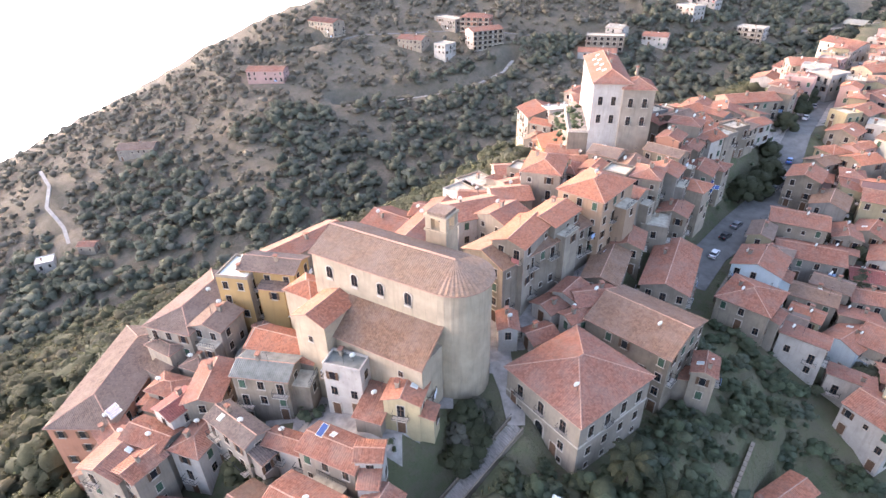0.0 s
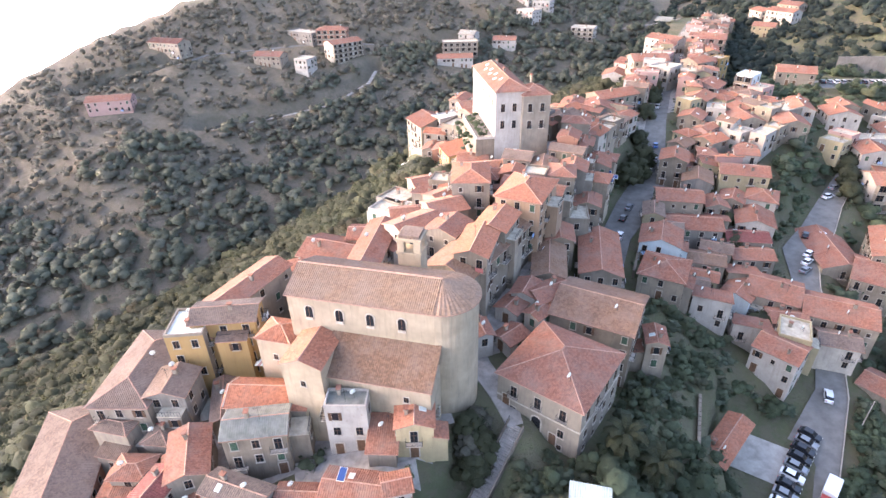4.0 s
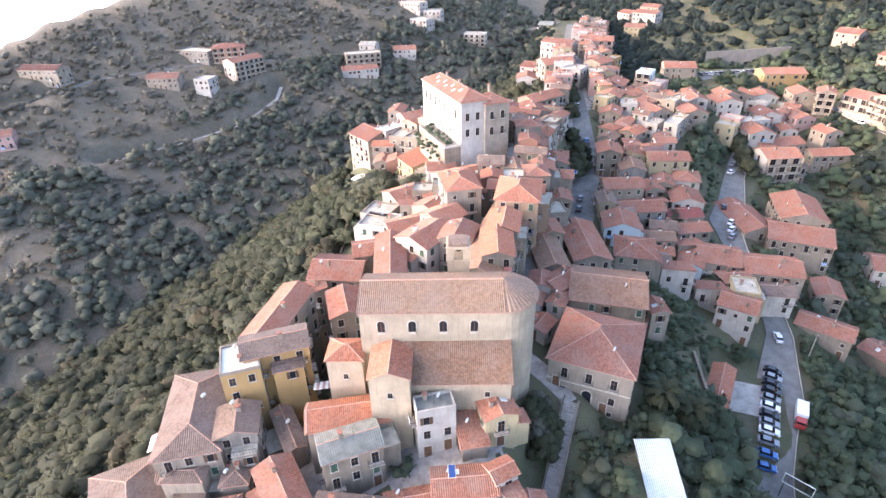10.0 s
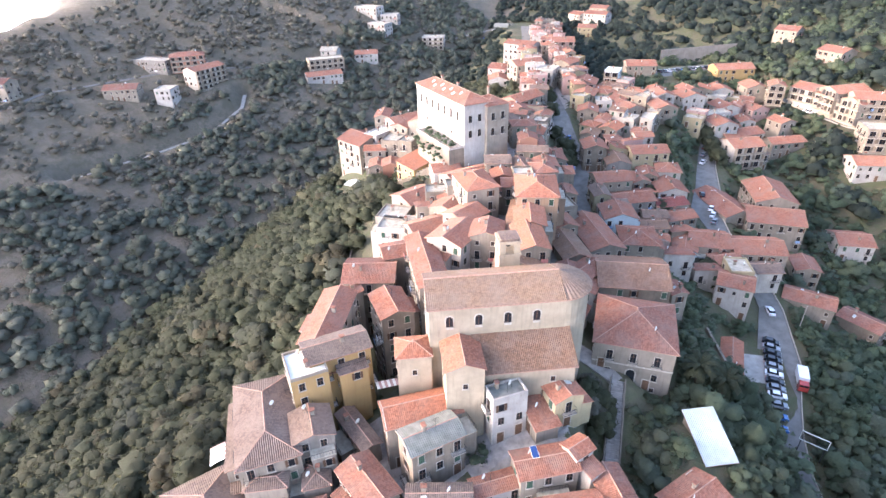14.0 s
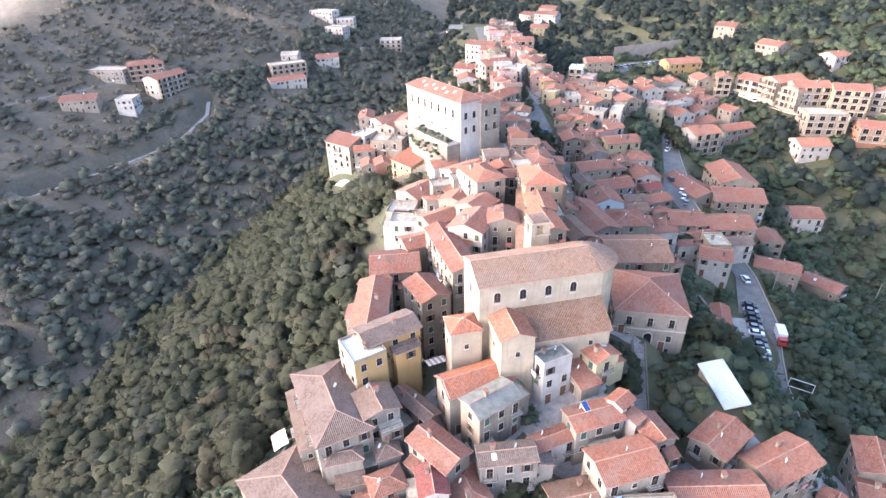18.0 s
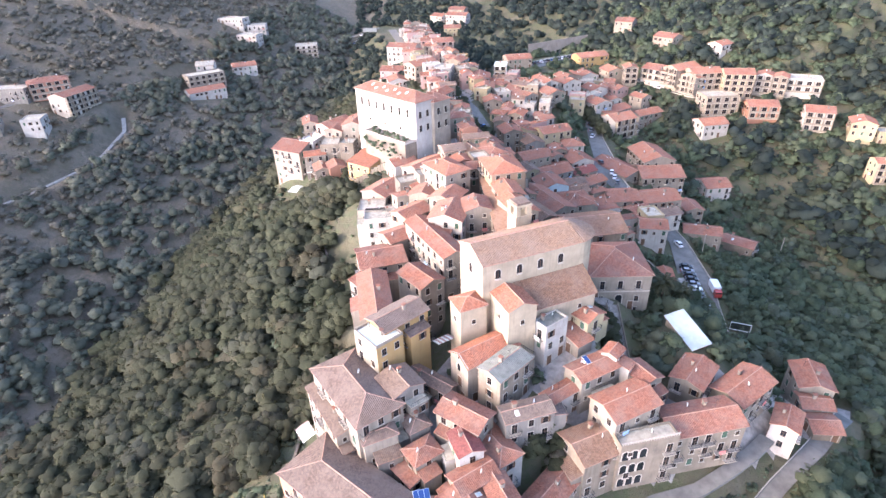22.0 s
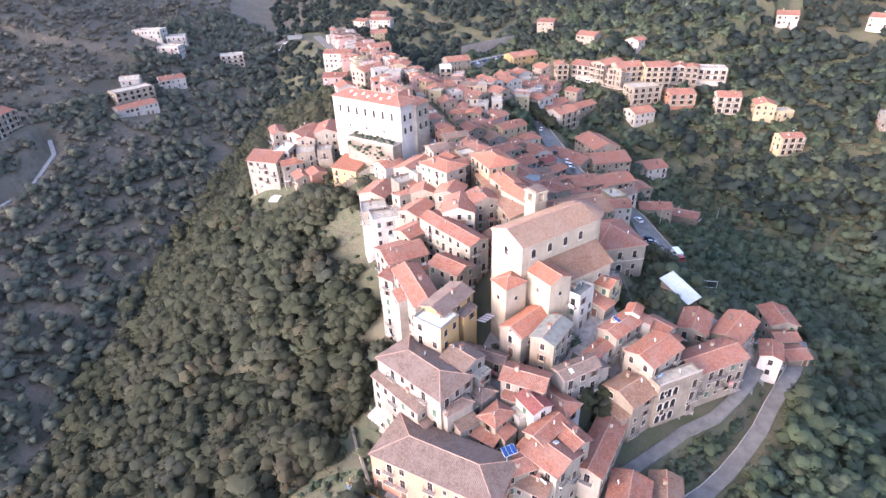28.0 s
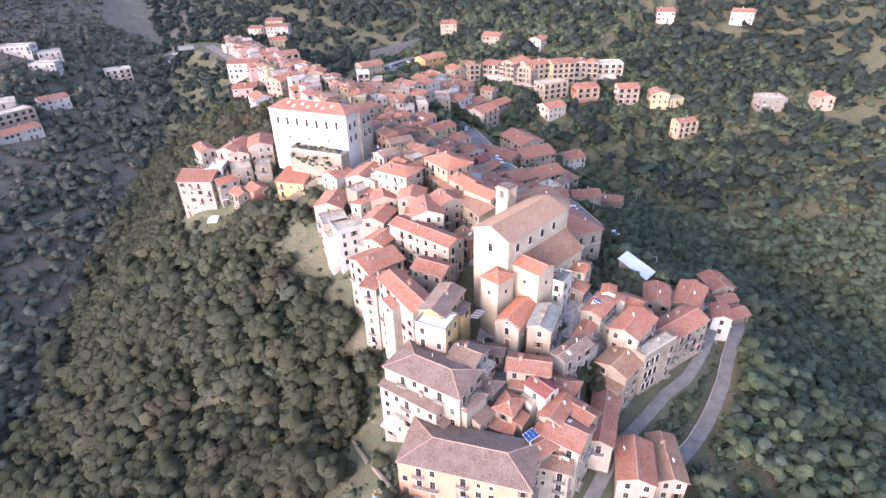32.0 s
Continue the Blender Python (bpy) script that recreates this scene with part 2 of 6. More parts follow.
def part(name, data, parent, m=None, label=""):
    """One mesh object under a thing or under a part."""
    ob = new(name, data)
    ob.parent = parent
    if m is not None:
        ob.matrix_basis = m
    return tagged(ob, label)


def thing(name, m, label, category, group="", kind=""):
    ob = new(name)
    ob.matrix_basis = m
    return tagged(ob, label, category, group, kind)


def ground_at(x, y):
    return float(land(np.array([x]), np.array([y]))[0])


# ---- the lie of the land ----
RIDGE = ((-60, 82, 21, 6), (-42, 74, 29, 8), (-8, 67, 36.5, 13), (22, 95, 41, 11), (46, 136, 45.5, 13),
         (56, 152, 46, 13), (88, 168, 43, 12), (130, 192, 42, 12), (200, 262, 40, 12), (290, 385, 37, 12))
SPUR = ((-8, 64, 35, 10), (-20, 46, 23, 7), (8, 24, 19, 8), (34, 10, 11, 6))
SHELF = ((66, 38, 9, 9), (76, 60, 13, 14), (95, 95, 21, 16), (108, 130, 31, 16), (150, 160, 38, 16), (220, 192, 41, 16))
KNOLL = ((54, 160, 44, 8), (50, 178, 38, 10), (42, 198, 32, 9))
BENCH = ((12, 36, 29, 4), (13.5, 42, 31.5, 3.5), (21, 51, 31, 4), (32, 60, 31, 6), (48, 80, 29.5, 7), (64, 106, 27, 7), (90, 140, 31, 8))
WEST_VALLEY = ((-700, -60, -150, 0), (-420, 60, -85, 0), (-200, 150, -50, 0), (-70, 212, -26, 0), (0, 255, -18, 0), (100, 300, -3, 0),
               (190, 345, 12, 0), (300, 430, 32, 0), (520, 640, 70, 0))
EAST_VALLEY = ((-60, -420, -90, 0), (20, -120, -35, 0), (70, -40, -16, 0), (112, 2, -6, 0), (152, 42, 1, 0), (180, 105, 20, 0),
               (225, 160, 34, 0), (300, 230, 42, 0), (420, 420, 55, 0), (560, 600, 75, 0))


def along(line, x, y):
    """Distance from a line of (x, y, height, half width), the side (positive to its left), the height and the half width there."""
    best = np.full(np.shape(x), 1e9)
    side, height, half = np.zeros_like(best), np.zeros_like(best), np.zeros_like(best)
    for (ax, ay, az, aw), (bx, by, bz, bw) in zip(line, line[1:]):
        ux, uy = bx - ax, by - ay
        k = np.clip(((x - ax) * ux + (y - ay) * uy) / (ux * ux + uy * uy), 0, 1)
        px, py = x - ax - k * ux, y - ay - k * uy
        d = np.hypot(px, py)
        near = d < best
        best = np.where(near, d, best)
        side = np.where(near, np.sign(ux * py - uy * px), side)
        height = np.where(near, az + k * (bz - az), height)
        half = np.where(near, aw + k * (bw - aw), half)
    return best, side, height, half


def land(x, y):
    """The height of the ground at plan places."""
    x, y = np.asarray(x, float), np.asarray(y, float)
    dw, sw, zw, _ = along(WEST_VALLEY, x, y)
    de, se, ze, _ = along(EAST_VALLEY, x, y)
    floor_w, floor_e = dw + 1e-6, de + 1e-6
    low = (zw / floor_w + ze / floor_e) / (1 / floor_w + 1 / floor_e)
    s = np.minimum(dw, de)
    top = np.full(np.shape(x), -1e9)
    for line, left, right in ((RIDGE, 1.5, 2.4), (SPUR, 1.3, 1.5), (SHELF, 1.4, 1.3), (KNOLL, 1.6, 1.6), (BENCH, 1.2, 1.6)):
        d, side, h, half = along(line, x, y)
        r = np.maximum(d - half, 0)
        t = r / (r + s + 1e-6)
        top = np.maximum(top, low + (h - low) * (1 - t) ** np.where(side > 0, left, right))
    crest = 235 + 0.1 * np.clip(x, -300, 0)
    beyond = np.maximum(dw - crest, 0) * np.clip((20 - x) / 90, 0, 1)
    rate = np.clip(0.3 + (x + 110) * 0.00105, 0.07, 0.33)
    west = zw + rate * np.minimum(dw, 340) + 0.2 * np.maximum(dw - 340, 0) - 0.85 * beyond
    east = ze + 0.3 * np.minimum(de, 420) + 0.22 * np.maximum(de - 420, 0)
    z = np.where((sw > 0) & (dw < de + 400), west, np.where(se < 0, east, top))
    return z + 1.2 * np.sin(x / 23 + 1.3 * np.sin(y / 31)) * np.sin(y / 19 + x / 57) * np.clip(s / 40, 0, 1)


def on_roads(x, y, z):
    """The ground cut and filled along the roads."""
    for line in ROADS:
        d, _, h, half = along(line, x, y)
        k = np.clip((d - half - 1.5) / 5.0, 0, 1)
        z = np.where(d < half + 6.5, (h - 0.25) * (1 - k) + z * k, z)
    return z


def sheet():
    """The ground: fine near the town, coarse towards the horizon."""
    def steps(lo, hi, a, b, fine):
        mid = list(np.arange(a, b + fine, fine))
        out, s, v = [], fine, a
        while v > lo:
            s *= 1.16
            v -= s
            out.append(v)
        right, s, v = [], fine, mid[-1]
        while v < hi:
            s *= 1.16
            v += s
            right.append(v)
        return np.array(out[::-1] + mid + right)
    xs, ys = steps(-2600, 2600, -120, 260, 2.5), steps(-1500, 2800, -40, 395, 2.5)
    gx, gy = np.meshgrid(xs, ys)
    gz = on_roads(gx, gy, land(gx, gy))
    nx, ny = len(xs), len(ys)
    v = np.stack([gx, gy, gz], -1).reshape(-1, 3)
    i = (np.arange(ny - 1)[:, None] * nx + np.arange(nx - 1)[None]).ravel()
    f = np.stack([i, i + 1, i + nx + 1, i + nx], -1)
    me = bpy.data.meshes.new("ground")
    me.from_pydata(v.tolist(), [], f.tolist())
    me.polygons.foreach_set("use_smooth", [True] * len(me.polygons))
    m, t, b = material("ground_scrub", 0.95)
    place = t.nodes.new("ShaderNodeTexCoord").outputs["Object"]
    big, mid, fine = noise_at(t, place, 0.012, 5), noise_at(t, place, 0.07, 6, 0.65), noise_at(t, place, 0.8, 5, 0.7)
    c = ramp(t, mid, [(0.3, (0.07, 0.08, 0.04)), (0.48, (0.092, 0.098, 0.052)), (0.58, (0.128, 0.112, 0.07)), (0.72, (0.165, 0.138, 0.095))])
    c = mix(t, ramp(t, big, [(0.4, (0, 0, 0)), (0.65, (0.6,) * 3)]), c, (0.1, 0.105, 0.057))
    c = mix(t, ramp(t, fine, [(0.45, (0, 0, 0)), (0.75, (0.6,) * 3)]), c, (0.08, 0.09, 0.045))
    across = t.nodes.new("ShaderNodeSeparateXYZ")                # the dry hillside over the valley
    t.links.new(scaled(t, place, (-0.004, 0.0075, 0)), across.inputs[0])
    both = t.nodes.new("ShaderNodeMath")
    t.links.new(across.outputs[0], both.inputs[0])
    t.links.new(across.outputs[1], both.inputs[1])
    dry = ramp(t, both.outputs[0], [(0.0, (0, 0, 0)), (1.0, (1, 1, 1))])
    dry.node.color_ramp.elements[0].position, dry.node.color_ramp.elements[1].position = 0.93, 1.0
    hay = ramp(t, mid, [(0.3, (0.122, 0.104, 0.076)), (0.52, (0.158, 0.13, 0.097)), (0.7, (0.21, 0.168, 0.125))])
    hay = mix(t, ramp(t, fine, [(0.5, (0, 0, 0)), (0.68, (0.7,) * 3)]), hay, (0.13, 0.125, 0.085))
    both.operation = "ADD"
    over = t.nodes.new("ShaderNodeMath")
    over.operation = "SUBTRACT"
    over.inputs[1].default_value = 0.9
    t.links.new(both.outputs[0], over.inputs[0])
    t.links.new(over.outputs[0], dry.node.inputs[0])
    c = mix(t, dry, c, hay)
    tufts = noise_at(t, place, 0.3, 6, 0.75)                     # low scrub and dry tussocks
    c = mix(t, ramp(t, tufts, [(0.47, (0, 0, 0)), (0.56, (0.75,) * 3)]), c, (0.112, 0.1, 0.066))
    t.links.new(c, b.inputs["Base Color"])
    relief(t, b, tufts, 0.8, 1.2)
    me.materials.append(m)
    ob = new("ground", me)
    tagged(ob, "scrubby hillsides of dry grass and bare earth", "ground", kind="structure")


def ribbon(name, line, mat, label, kerb=False):
    """A road laid on the cut ground, with a low wall along its outer side where it has one."""
    pts = []
    for (ax, ay, az, aw), (bx, by, bz, bw) in zip(line, line[1:]):
        n = max(1, int(math.hypot(bx - ax, by - ay) / 3))
        pts += [(ax + (bx - ax) * k / n, ay + (by - ay) * k / n, az + (bz - az) * k / n, aw + (bw - aw) * k / n) for k in range(n)]
    pts.append(line[-1])
    s = Shape()
    edge = []
    for k, (x, y, z, w) in enumerate(pts):
        a, b = pts[max(k - 1, 0)], pts[min(k + 1, len(pts) - 1)]
        d = Vector((b[0] - a[0], b[1] - a[1])).normalized()
        edge.append(((x - d.y * w, y + d.x * w, z), (x + d.y * w, y - d.x * w, z)))
    for (a, b), (c, d) in zip(edge, edge[1:]):
        s.face((b, d, c, a))
        for p, q in ((a, c), (d, b)):
            s.face((p, q, (q[0], q[1], q[2] - 0.8), (p[0], p[1], p[2] - 0.8)))
    road = new(name, s.mesh(name, mat))
    tagged(road, label, "road", kind="structure")
    if kerb:
        w = Shape()
        for (a, _), (c, _) in zip(edge, edge[1:]):
            v = Vector((c[0] - a[0], c[1] - a[1], 0)).normalized() * 0.15
            o = Vector((-v.y, v.x, 0))
            p, q = Vector(a), Vector(c)
            u = Vector((0, 0, 0.4))
            w.face((p, q, q + u, p + u)), w.face((q + o, p + o, p + o + u, q + o + u)), w.face((p + u, q + u, q + o + u, p + o + u))
        wall = new("roadside_wall", w.mesh("roadside_wall", SURROUND))
        tagged(wall, "low pale parapet wall along the road", "wall", kind="structure")


# ---- the kinds of window, door and balcony ----
def window_mesh(w, h, kind):
    s = Shape()
    s.box(-w / 2 - 0.12, w / 2 + 0.12, -0.05, 0.06, -0.14, h + 0.12, 0)
    s.box(-w / 2, w / 2, -0.08, -0.04, 0, h, 1)
    s.box(-w / 2 - 0.2, w / 2 + 0.2, -0.2, 0.04, -0.16, -0.06, 0)
    if kind == 0:
        for a, b in ((-w - 0.02, -w / 2 - 0.05), (w / 2 + 0.05, w + 0.02)):
            s.box(a, b, -0.12, -0.06, -0.02, h + 0.02, 2)
    elif kind == 1:
        s.box(-0.04, 0.04, -0.11, -0.07, 0, h, 2)
        s.box(-w / 2, w / 2, -0.11, -0.07, h * 0.62, h * 0.62 + 0.07, 2)
    else:
        for a, b in ((-w / 2 + 0.02, -0.02), (0.02, w / 2 - 0.02)):
            s.box(a, b, -0.14, -0.085, 0.02, h - 0.02, 2)
    return s.mesh("window", SURROUND, GLASS, SHUTTER_GREEN if kind == 2 else SHUTTER)


WINDOWS = [window_mesh(0.95, 1.45, 0), window_mesh(1.0, 1.5, 1), window_mesh(0.95, 1.5, 2), window_mesh(0.75, 0.95, 1), window_mesh(1.05, 2.1, 1)]


def door_mesh(w=1.2, h=2.3):
    s = Shape()
    s.box(-w / 2 - 0.18, w / 2 + 0.18, -0.06, 0.05, 0, h + 0.2, 0)
    s.box(-w / 2, w / 2, -0.1, -0.05, 0, h, 1)
    s.box(-0.03, 0.03, -0.13, -0.09, 0.1, h - 0.1, 1)
    return s.mesh("door", SURROUND, DOOR)


def balcony_mesh(w=2.4, deep=0.9):
    s = Shape()
    s.box(-w / 2, w / 2, -deep, 0, -0.14, 0, 0)
    for k in range(int(w / 0.24) + 1):
        x = -w / 2 + 0.05 + k * (w - 0.1) / int(w / 0.24)
        s.box(x - 0.015, x + 0.015, -deep + 0.03, -deep + 0.06, 0, 0.95, 1)
    for y0, y1, x0, x1 in ((-deep + 0.02, -deep + 0.07, -w / 2, w / 2), (-deep, 0, -w / 2, -w / 2 + 0.05), (-deep, 0, w / 2 - 0.05, w / 2)):
        s.box(x0, x1, y0, y1, 0.92, 0.98, 1)
        s.box(x0, x1, y0, y1, 0.1, 0.14, 1)
    return s.mesh("balcony", SURROUND, IRON)


def chimney_mesh():
    s = Shape()
    s.box(-0.35, 0.35, -0.25, 0.25, -1.0, 0.9, 0)
    s.box(-0.45, 0.45, -0.35, 0.35, 0.9, 1.0, 0)
    s.box(-0.3, 0.3, -0.2, 0.2, 1.0, 1.25, 1)
    s.box(-0.48, 0.48, -0.38, 0.38, 1.25, 1.36, 1)
    return s.mesh("chimney", WALLS["cream"], ROOFS["red"])


def dish_mesh():
    s = Shape()
    s.tube((0, 0, -0.5), (0, 0, 0.9), 0.04)
    rings = [(0.0, 0.0), (0.2, 0.03), (0.38, 0.11), (0.48, 0.2)]
    for (r0, h0), (r1, h1) in zip(rings, rings[1:]):
        for i in range(10):
            a, b = 2 * math.pi * i / 10, 2 * math.pi * (i + 1) / 10
            s.face([(r * math.cos(w), -0.15 - h, 0.9 + r * math.sin(w)) for r, h, w in ((r0, h0, a), (r1, h1, a), (r1, h1, b), (r0, h0, b))], 1)
    s.tube((0, -0.15, 0.5), (0, -0.7, 0.85), 0.02)
    return s.mesh("satellite_dish", IRON, ROOFS["white"])


def aerial_mesh():
    s = Shape()
    s.tube((0, 0, -0.5), (0, 0, 2.4), 0.03)
    s.tube((-0.6, 0, 2.2), (0.6, 0, 2.2), 0.02)
    for k in range(6):
        x = -0.5 + 0.2 * k
        s.tube((x, -0.3, 2.2), (x, 0.3, 2.2), 0.012, 4)
    return s.mesh("aerial", IRON)


def washing_mesh(m):
    s = Shape()
    for k in range(4):
        a, b = -0.7 + 0.36 * k, -0.7 + 0.36 * k + 0.32
        low = (0.1, -0.25, 0.0, -0.12)[k]
        s.box(a, b, -0.03, -0.01, low, 0.84)
    s.box(-0.75, 0.75, -0.025, -0.005, 0.82, 0.85)
    return s.mesh("washing", m)


def arch_mesh(w=1.3, h=2.3):
    """A dark arched opening with a stone surround."""
    def ring(w, h, y):
        r = w / 2
        return [(-r, y, 0)] + [(-r * math.cos(math.pi * k / 8), y, h - r + r * math.sin(math.pi * k / 8)) for k in range(9)] + [(r, y, 0)]
    s = Shape()
    outer, inner, back = ring(w + 0.36, h + 0.18, -0.07), ring(w, h, -0.07), ring(w, h, -0.02)
    wall = ring(w + 0.36, h + 0.18, 0.02)
    for k in range(10):
        s.face((outer[k], inner[k], inner[k + 1], outer[k + 1]), 0)
        s.face((inner[k], back[k], back[k + 1], inner[k + 1]), 0)
        s.face((outer[k + 1], wall[k + 1], wall[k], outer[k]), 0)
    s.face(back[::-1], 1)
    return s.mesh("arched_opening", SURROUND, GLASS)


def skylight_mesh():
    s = Shape()
    s.box(-0.4, 0.4, -0.55, 0.55, -0.1, 0.1, 0)
    s.box(-0.32, 0.32, -0.47, 0.47, 0.1, 0.13, 1)
    return s.mesh("skylight", ROOFS["white"], ROOFS["pale"])


ARCH, SKYLIGHT = arch_mesh(), skylight_mesh()
WASHING = [washing_mesh(m) for m in CLOTH]
DOOR_MESH, BALCONY, CHIMNEY, DISH, AERIAL = door_mesh(), balcony_mesh(), chimney_mesh(), dish_mesh(), aerial_mesh()


# ---- houses ----
def tiled_slope(s, place, length, run, rise, limit, k=0):
    """Rows of hollow tiles over one slope. place(u, q) is the point u along the eave and q up the run; limit(u) cuts it at hips."""
    n = 2 * max(2, int(length / 0.32))
    us = [length * i / n for i in range(n + 1)]
    for i in range(n):
        q0, q1 = limit(us[i]), limit(us[i + 1])
        h0, h1 = (0.085, 0.0) if i % 2 else (0.0, 0.085)
        if max(q0, q1) < 0.02:
            continue
        up0, up1 = Vector((0, 0, h0)), Vector((0, 0, h1))
        a, b = place(us[i], 0) + up0, place(us[i + 1], 0) + up1
        s.face((a, b, place(us[i + 1], q1) + up1, place(us[i], q0) + up0), k)


def roof_mesh(w, d, kind, rise, over=0.4, name="roof", tile=None):
    """A roof over a w by d plan, its eaves at height 0. Ridge along x for gable and hip; shed falls to -y."""
    s = Shape()
    W, D = w + 2 * over, d + 2 * over
    drop = -rise * over / (d / 2 if kind != "shed" else d)
    if kind == "shed":
        slope = rise / d
        tiled_slope(s, lambda u, q: Vector((-W / 2 + u, -D / 2 + q, drop + slope * q)), W, D, rise, lambda u: D)
        low = [(-W / 2, -D / 2, drop - 0.14), (W / 2, -D / 2, drop - 0.14), (W / 2, D / 2, drop + slope * D - 0.14), (-W / 2, D / 2, drop + slope * D - 0.14)]
        s.face(low[::-1], 1)
        for p, q in zip(low, low[1:] + low[:1]):
            s.face((p, q, (q[0], q[1], q[2] + 0.14), (p[0], p[1], p[2] + 0.14)), 1)
        return s.mesh(name, tile, MORTAR)
    slope = rise / (d / 2)
    half = D / 2
    top = drop + slope * half
    cut = (lambda u: min(half, u, W - u)) if kind == "hip" else (lambda u: half)
    tiled_slope(s, lambda u, q: Vector((-W / 2 + u, -half + q, drop + slope * q)), W, half, rise, cut)
    tiled_slope(s, lambda u, q: Vector((W / 2 - u, half - q, drop + slope * q)), W, half, rise, cut)
    if kind == "hip":
        end = lambda u: min(u, D - u)
        tiled_slope(s, lambda u, q: Vector((W / 2 - q, -half + u, drop + slope * q)), D, half, rise, end)
        tiled_slope(s, lambda u, q: Vector((-W / 2 + q, half - u, drop + slope * q)), D, half, rise, end)
        apex = (Vector((-W / 2 + half, 0, top)), Vector((W / 2 - half, 0, top)))
        for sx, a in ((-1, apex[0]), (1, apex[1])):
            for sy in (-1, 1):
                s.tube((sx * W / 2, sy * half, drop), a, 0.11, 5, 1)
    else:
        apex = (Vector((-W / 2, 0, top)), Vector((W / 2, 0, top)))
    if (apex[1] - apex[0]).length > 0.2:
        s.tube(apex[0], apex[1], 0.12, 5, 1)
    z = drop - 0.14
    corners = [(-W / 2, -half), (W / 2, -half), (W / 2, half), (-W / 2, half)]
    if kind == "hip":
        for (x0, y0), (x1, y1) in zip(corners, corners[1:] + corners[:1]):
            s.face(((x0, y0, z), (x1, y1, z), (x1, y1, drop), (x0, y0, drop)), 1)
        s.face([(x, y, z) for x, y in corners][::-1], 1)
    else:
        for sy in (-1, 1):
            a, b = (-W / 2, sy * half), (W / 2, sy * half)
            s.face(((*a, z), (*b, z), (*b, drop), (*a, drop)), 1)
            s.face(((*a, z), (-W / 2, 0, top - 0.14), (W / 2, 0, top - 0.14), (*b, z)), 1)
            for x in (-W / 2, W / 2):
                s.face(((x, sy * half, z), (x, sy * half, drop), (x, 0, top), (x, 0, top - 0.14)), 1)
    return s.mesh(name, tile, MORTAR)


def wall_mesh(w, d, high, kind, rise, deep, mat):
    """Outer walls from deep under the ground to the eaves, with their gables."""
    s = Shape()
    s.box(-w / 2, w / 2, -d / 2, d / 2, -deep, high, 0)
    if kind == "gable":
        for x, o in ((-w / 2, 1), (w / 2, -1)):
            a, b, c = (x, -d / 2, high), (x, d / 2, high), (x, 0, high + rise - 0.1)
            s.face((a, c, b) if o == 1 else (a, b, c))
    if kind == "shed":
        b0, b1 = (-w / 2, d / 2, high), (w / 2, d / 2, high)
        t0, t1 = (-w / 2, d / 2, high + rise - 0.1), (w / 2, d / 2, high + rise - 0.1)
        s.face((b1, b0, t0, t1))
        s.face(((-w / 2, -d / 2, high), t0, b0)), s.face(((w / 2, -d / 2, high), b1, t1))
    if kind == "flat":
        for x0, x1, y0, y1 in ((-w / 2, w / 2, -d / 2, -d / 2 + 0.25), (-w / 2, w / 2, d / 2 - 0.25, d / 2), (-w / 2, -w / 2 + 0.25, -d / 2 + 0.25, d / 2 - 0.25), (w / 2 - 0.25, w / 2, -d / 2 + 0.25, d / 2 - 0.25)):
            s.box(x0, x1, y0, y1, high - 0.1, high + 0.55, 0)
    return s.mesh("wall", mat)


def openings(parent, w, d, deep, high, rng, dense, balconies, skip=-1):
    """Windows, doors and balconies on the four walls, storey by storey, where the wall stands clear of the ground."""
    m0 = parent.matrix_basis
    count = 0
    to_valley = Vector((-60 - m0.translation.x, 30 - m0.translation.y, 0)).normalized()
    far = math.hypot(m0.translation.x + 20, m0.translation.y - 60) > 150
    for side in range(4):
        length, off = (w, d / 2) if side % 2 == 0 else (d, w / 2)
        turn = pose(0, 0, 0, 0, 0, 90 * side)
        out = (m0.to_3x3() @ turn.to_3x3()) @ Vector((0, -1, 0))
        if far and out.dot(to_valley) < -0.15 or side == skip:
            continue
        n = max(1, int(length / 2.9))
        spots = [(k + 0.5) * length / n - length / 2 + rng.uniform(-0.25, 0.25) for k in range(n)]
        feet = [m0 @ (turn @ Vector((u, -off, 0))) for u in spots]
        floor = on_roads(np.array([p.x for p in feet]), np.array([p.y for p in feet]), land([p.x for p in feet], [p.y for p in feet])) - feet[0].z
        for level in range(8):
            z = high - 2.35 - 3.05 * level
            if z < 0.3:
                break
            for u, g in zip(spots, floor):
                clear = z - g
                at = turn @ Matrix.Translation((u, -off, z))
                if clear < -0.3:
                    continue
                if clear < 1.6:
                    if rng.random() < 0.55:
                        part("door", DOOR_MESH, parent, turn @ Matrix.Translation((u, -off, z - max(clear, 0.0) + 0.05)))
                        count += 1
                    continue
                if rng.random() > dense:
                    continue
                if rng.random() < balconies:
                    win = part("window", WINDOWS[4], parent, turn @ Matrix.Translation((u, -off, z - 0.7)))
                    part("balcony", BALCONY, win, pose(0, 0, -0.05))
                    if rng.random() < 0.22:
                        part("washing", WASHING[rng.randrange(3)], win, pose(rng.uniform(-0.3, 0.3), -0.96, 0.15), "washing hung over the rail")
                else:
                    part("window", WINDOWS[(0, 1, 1, 2, 3)[rng.randrange(5)]], parent, at)
                count += 1
    return count


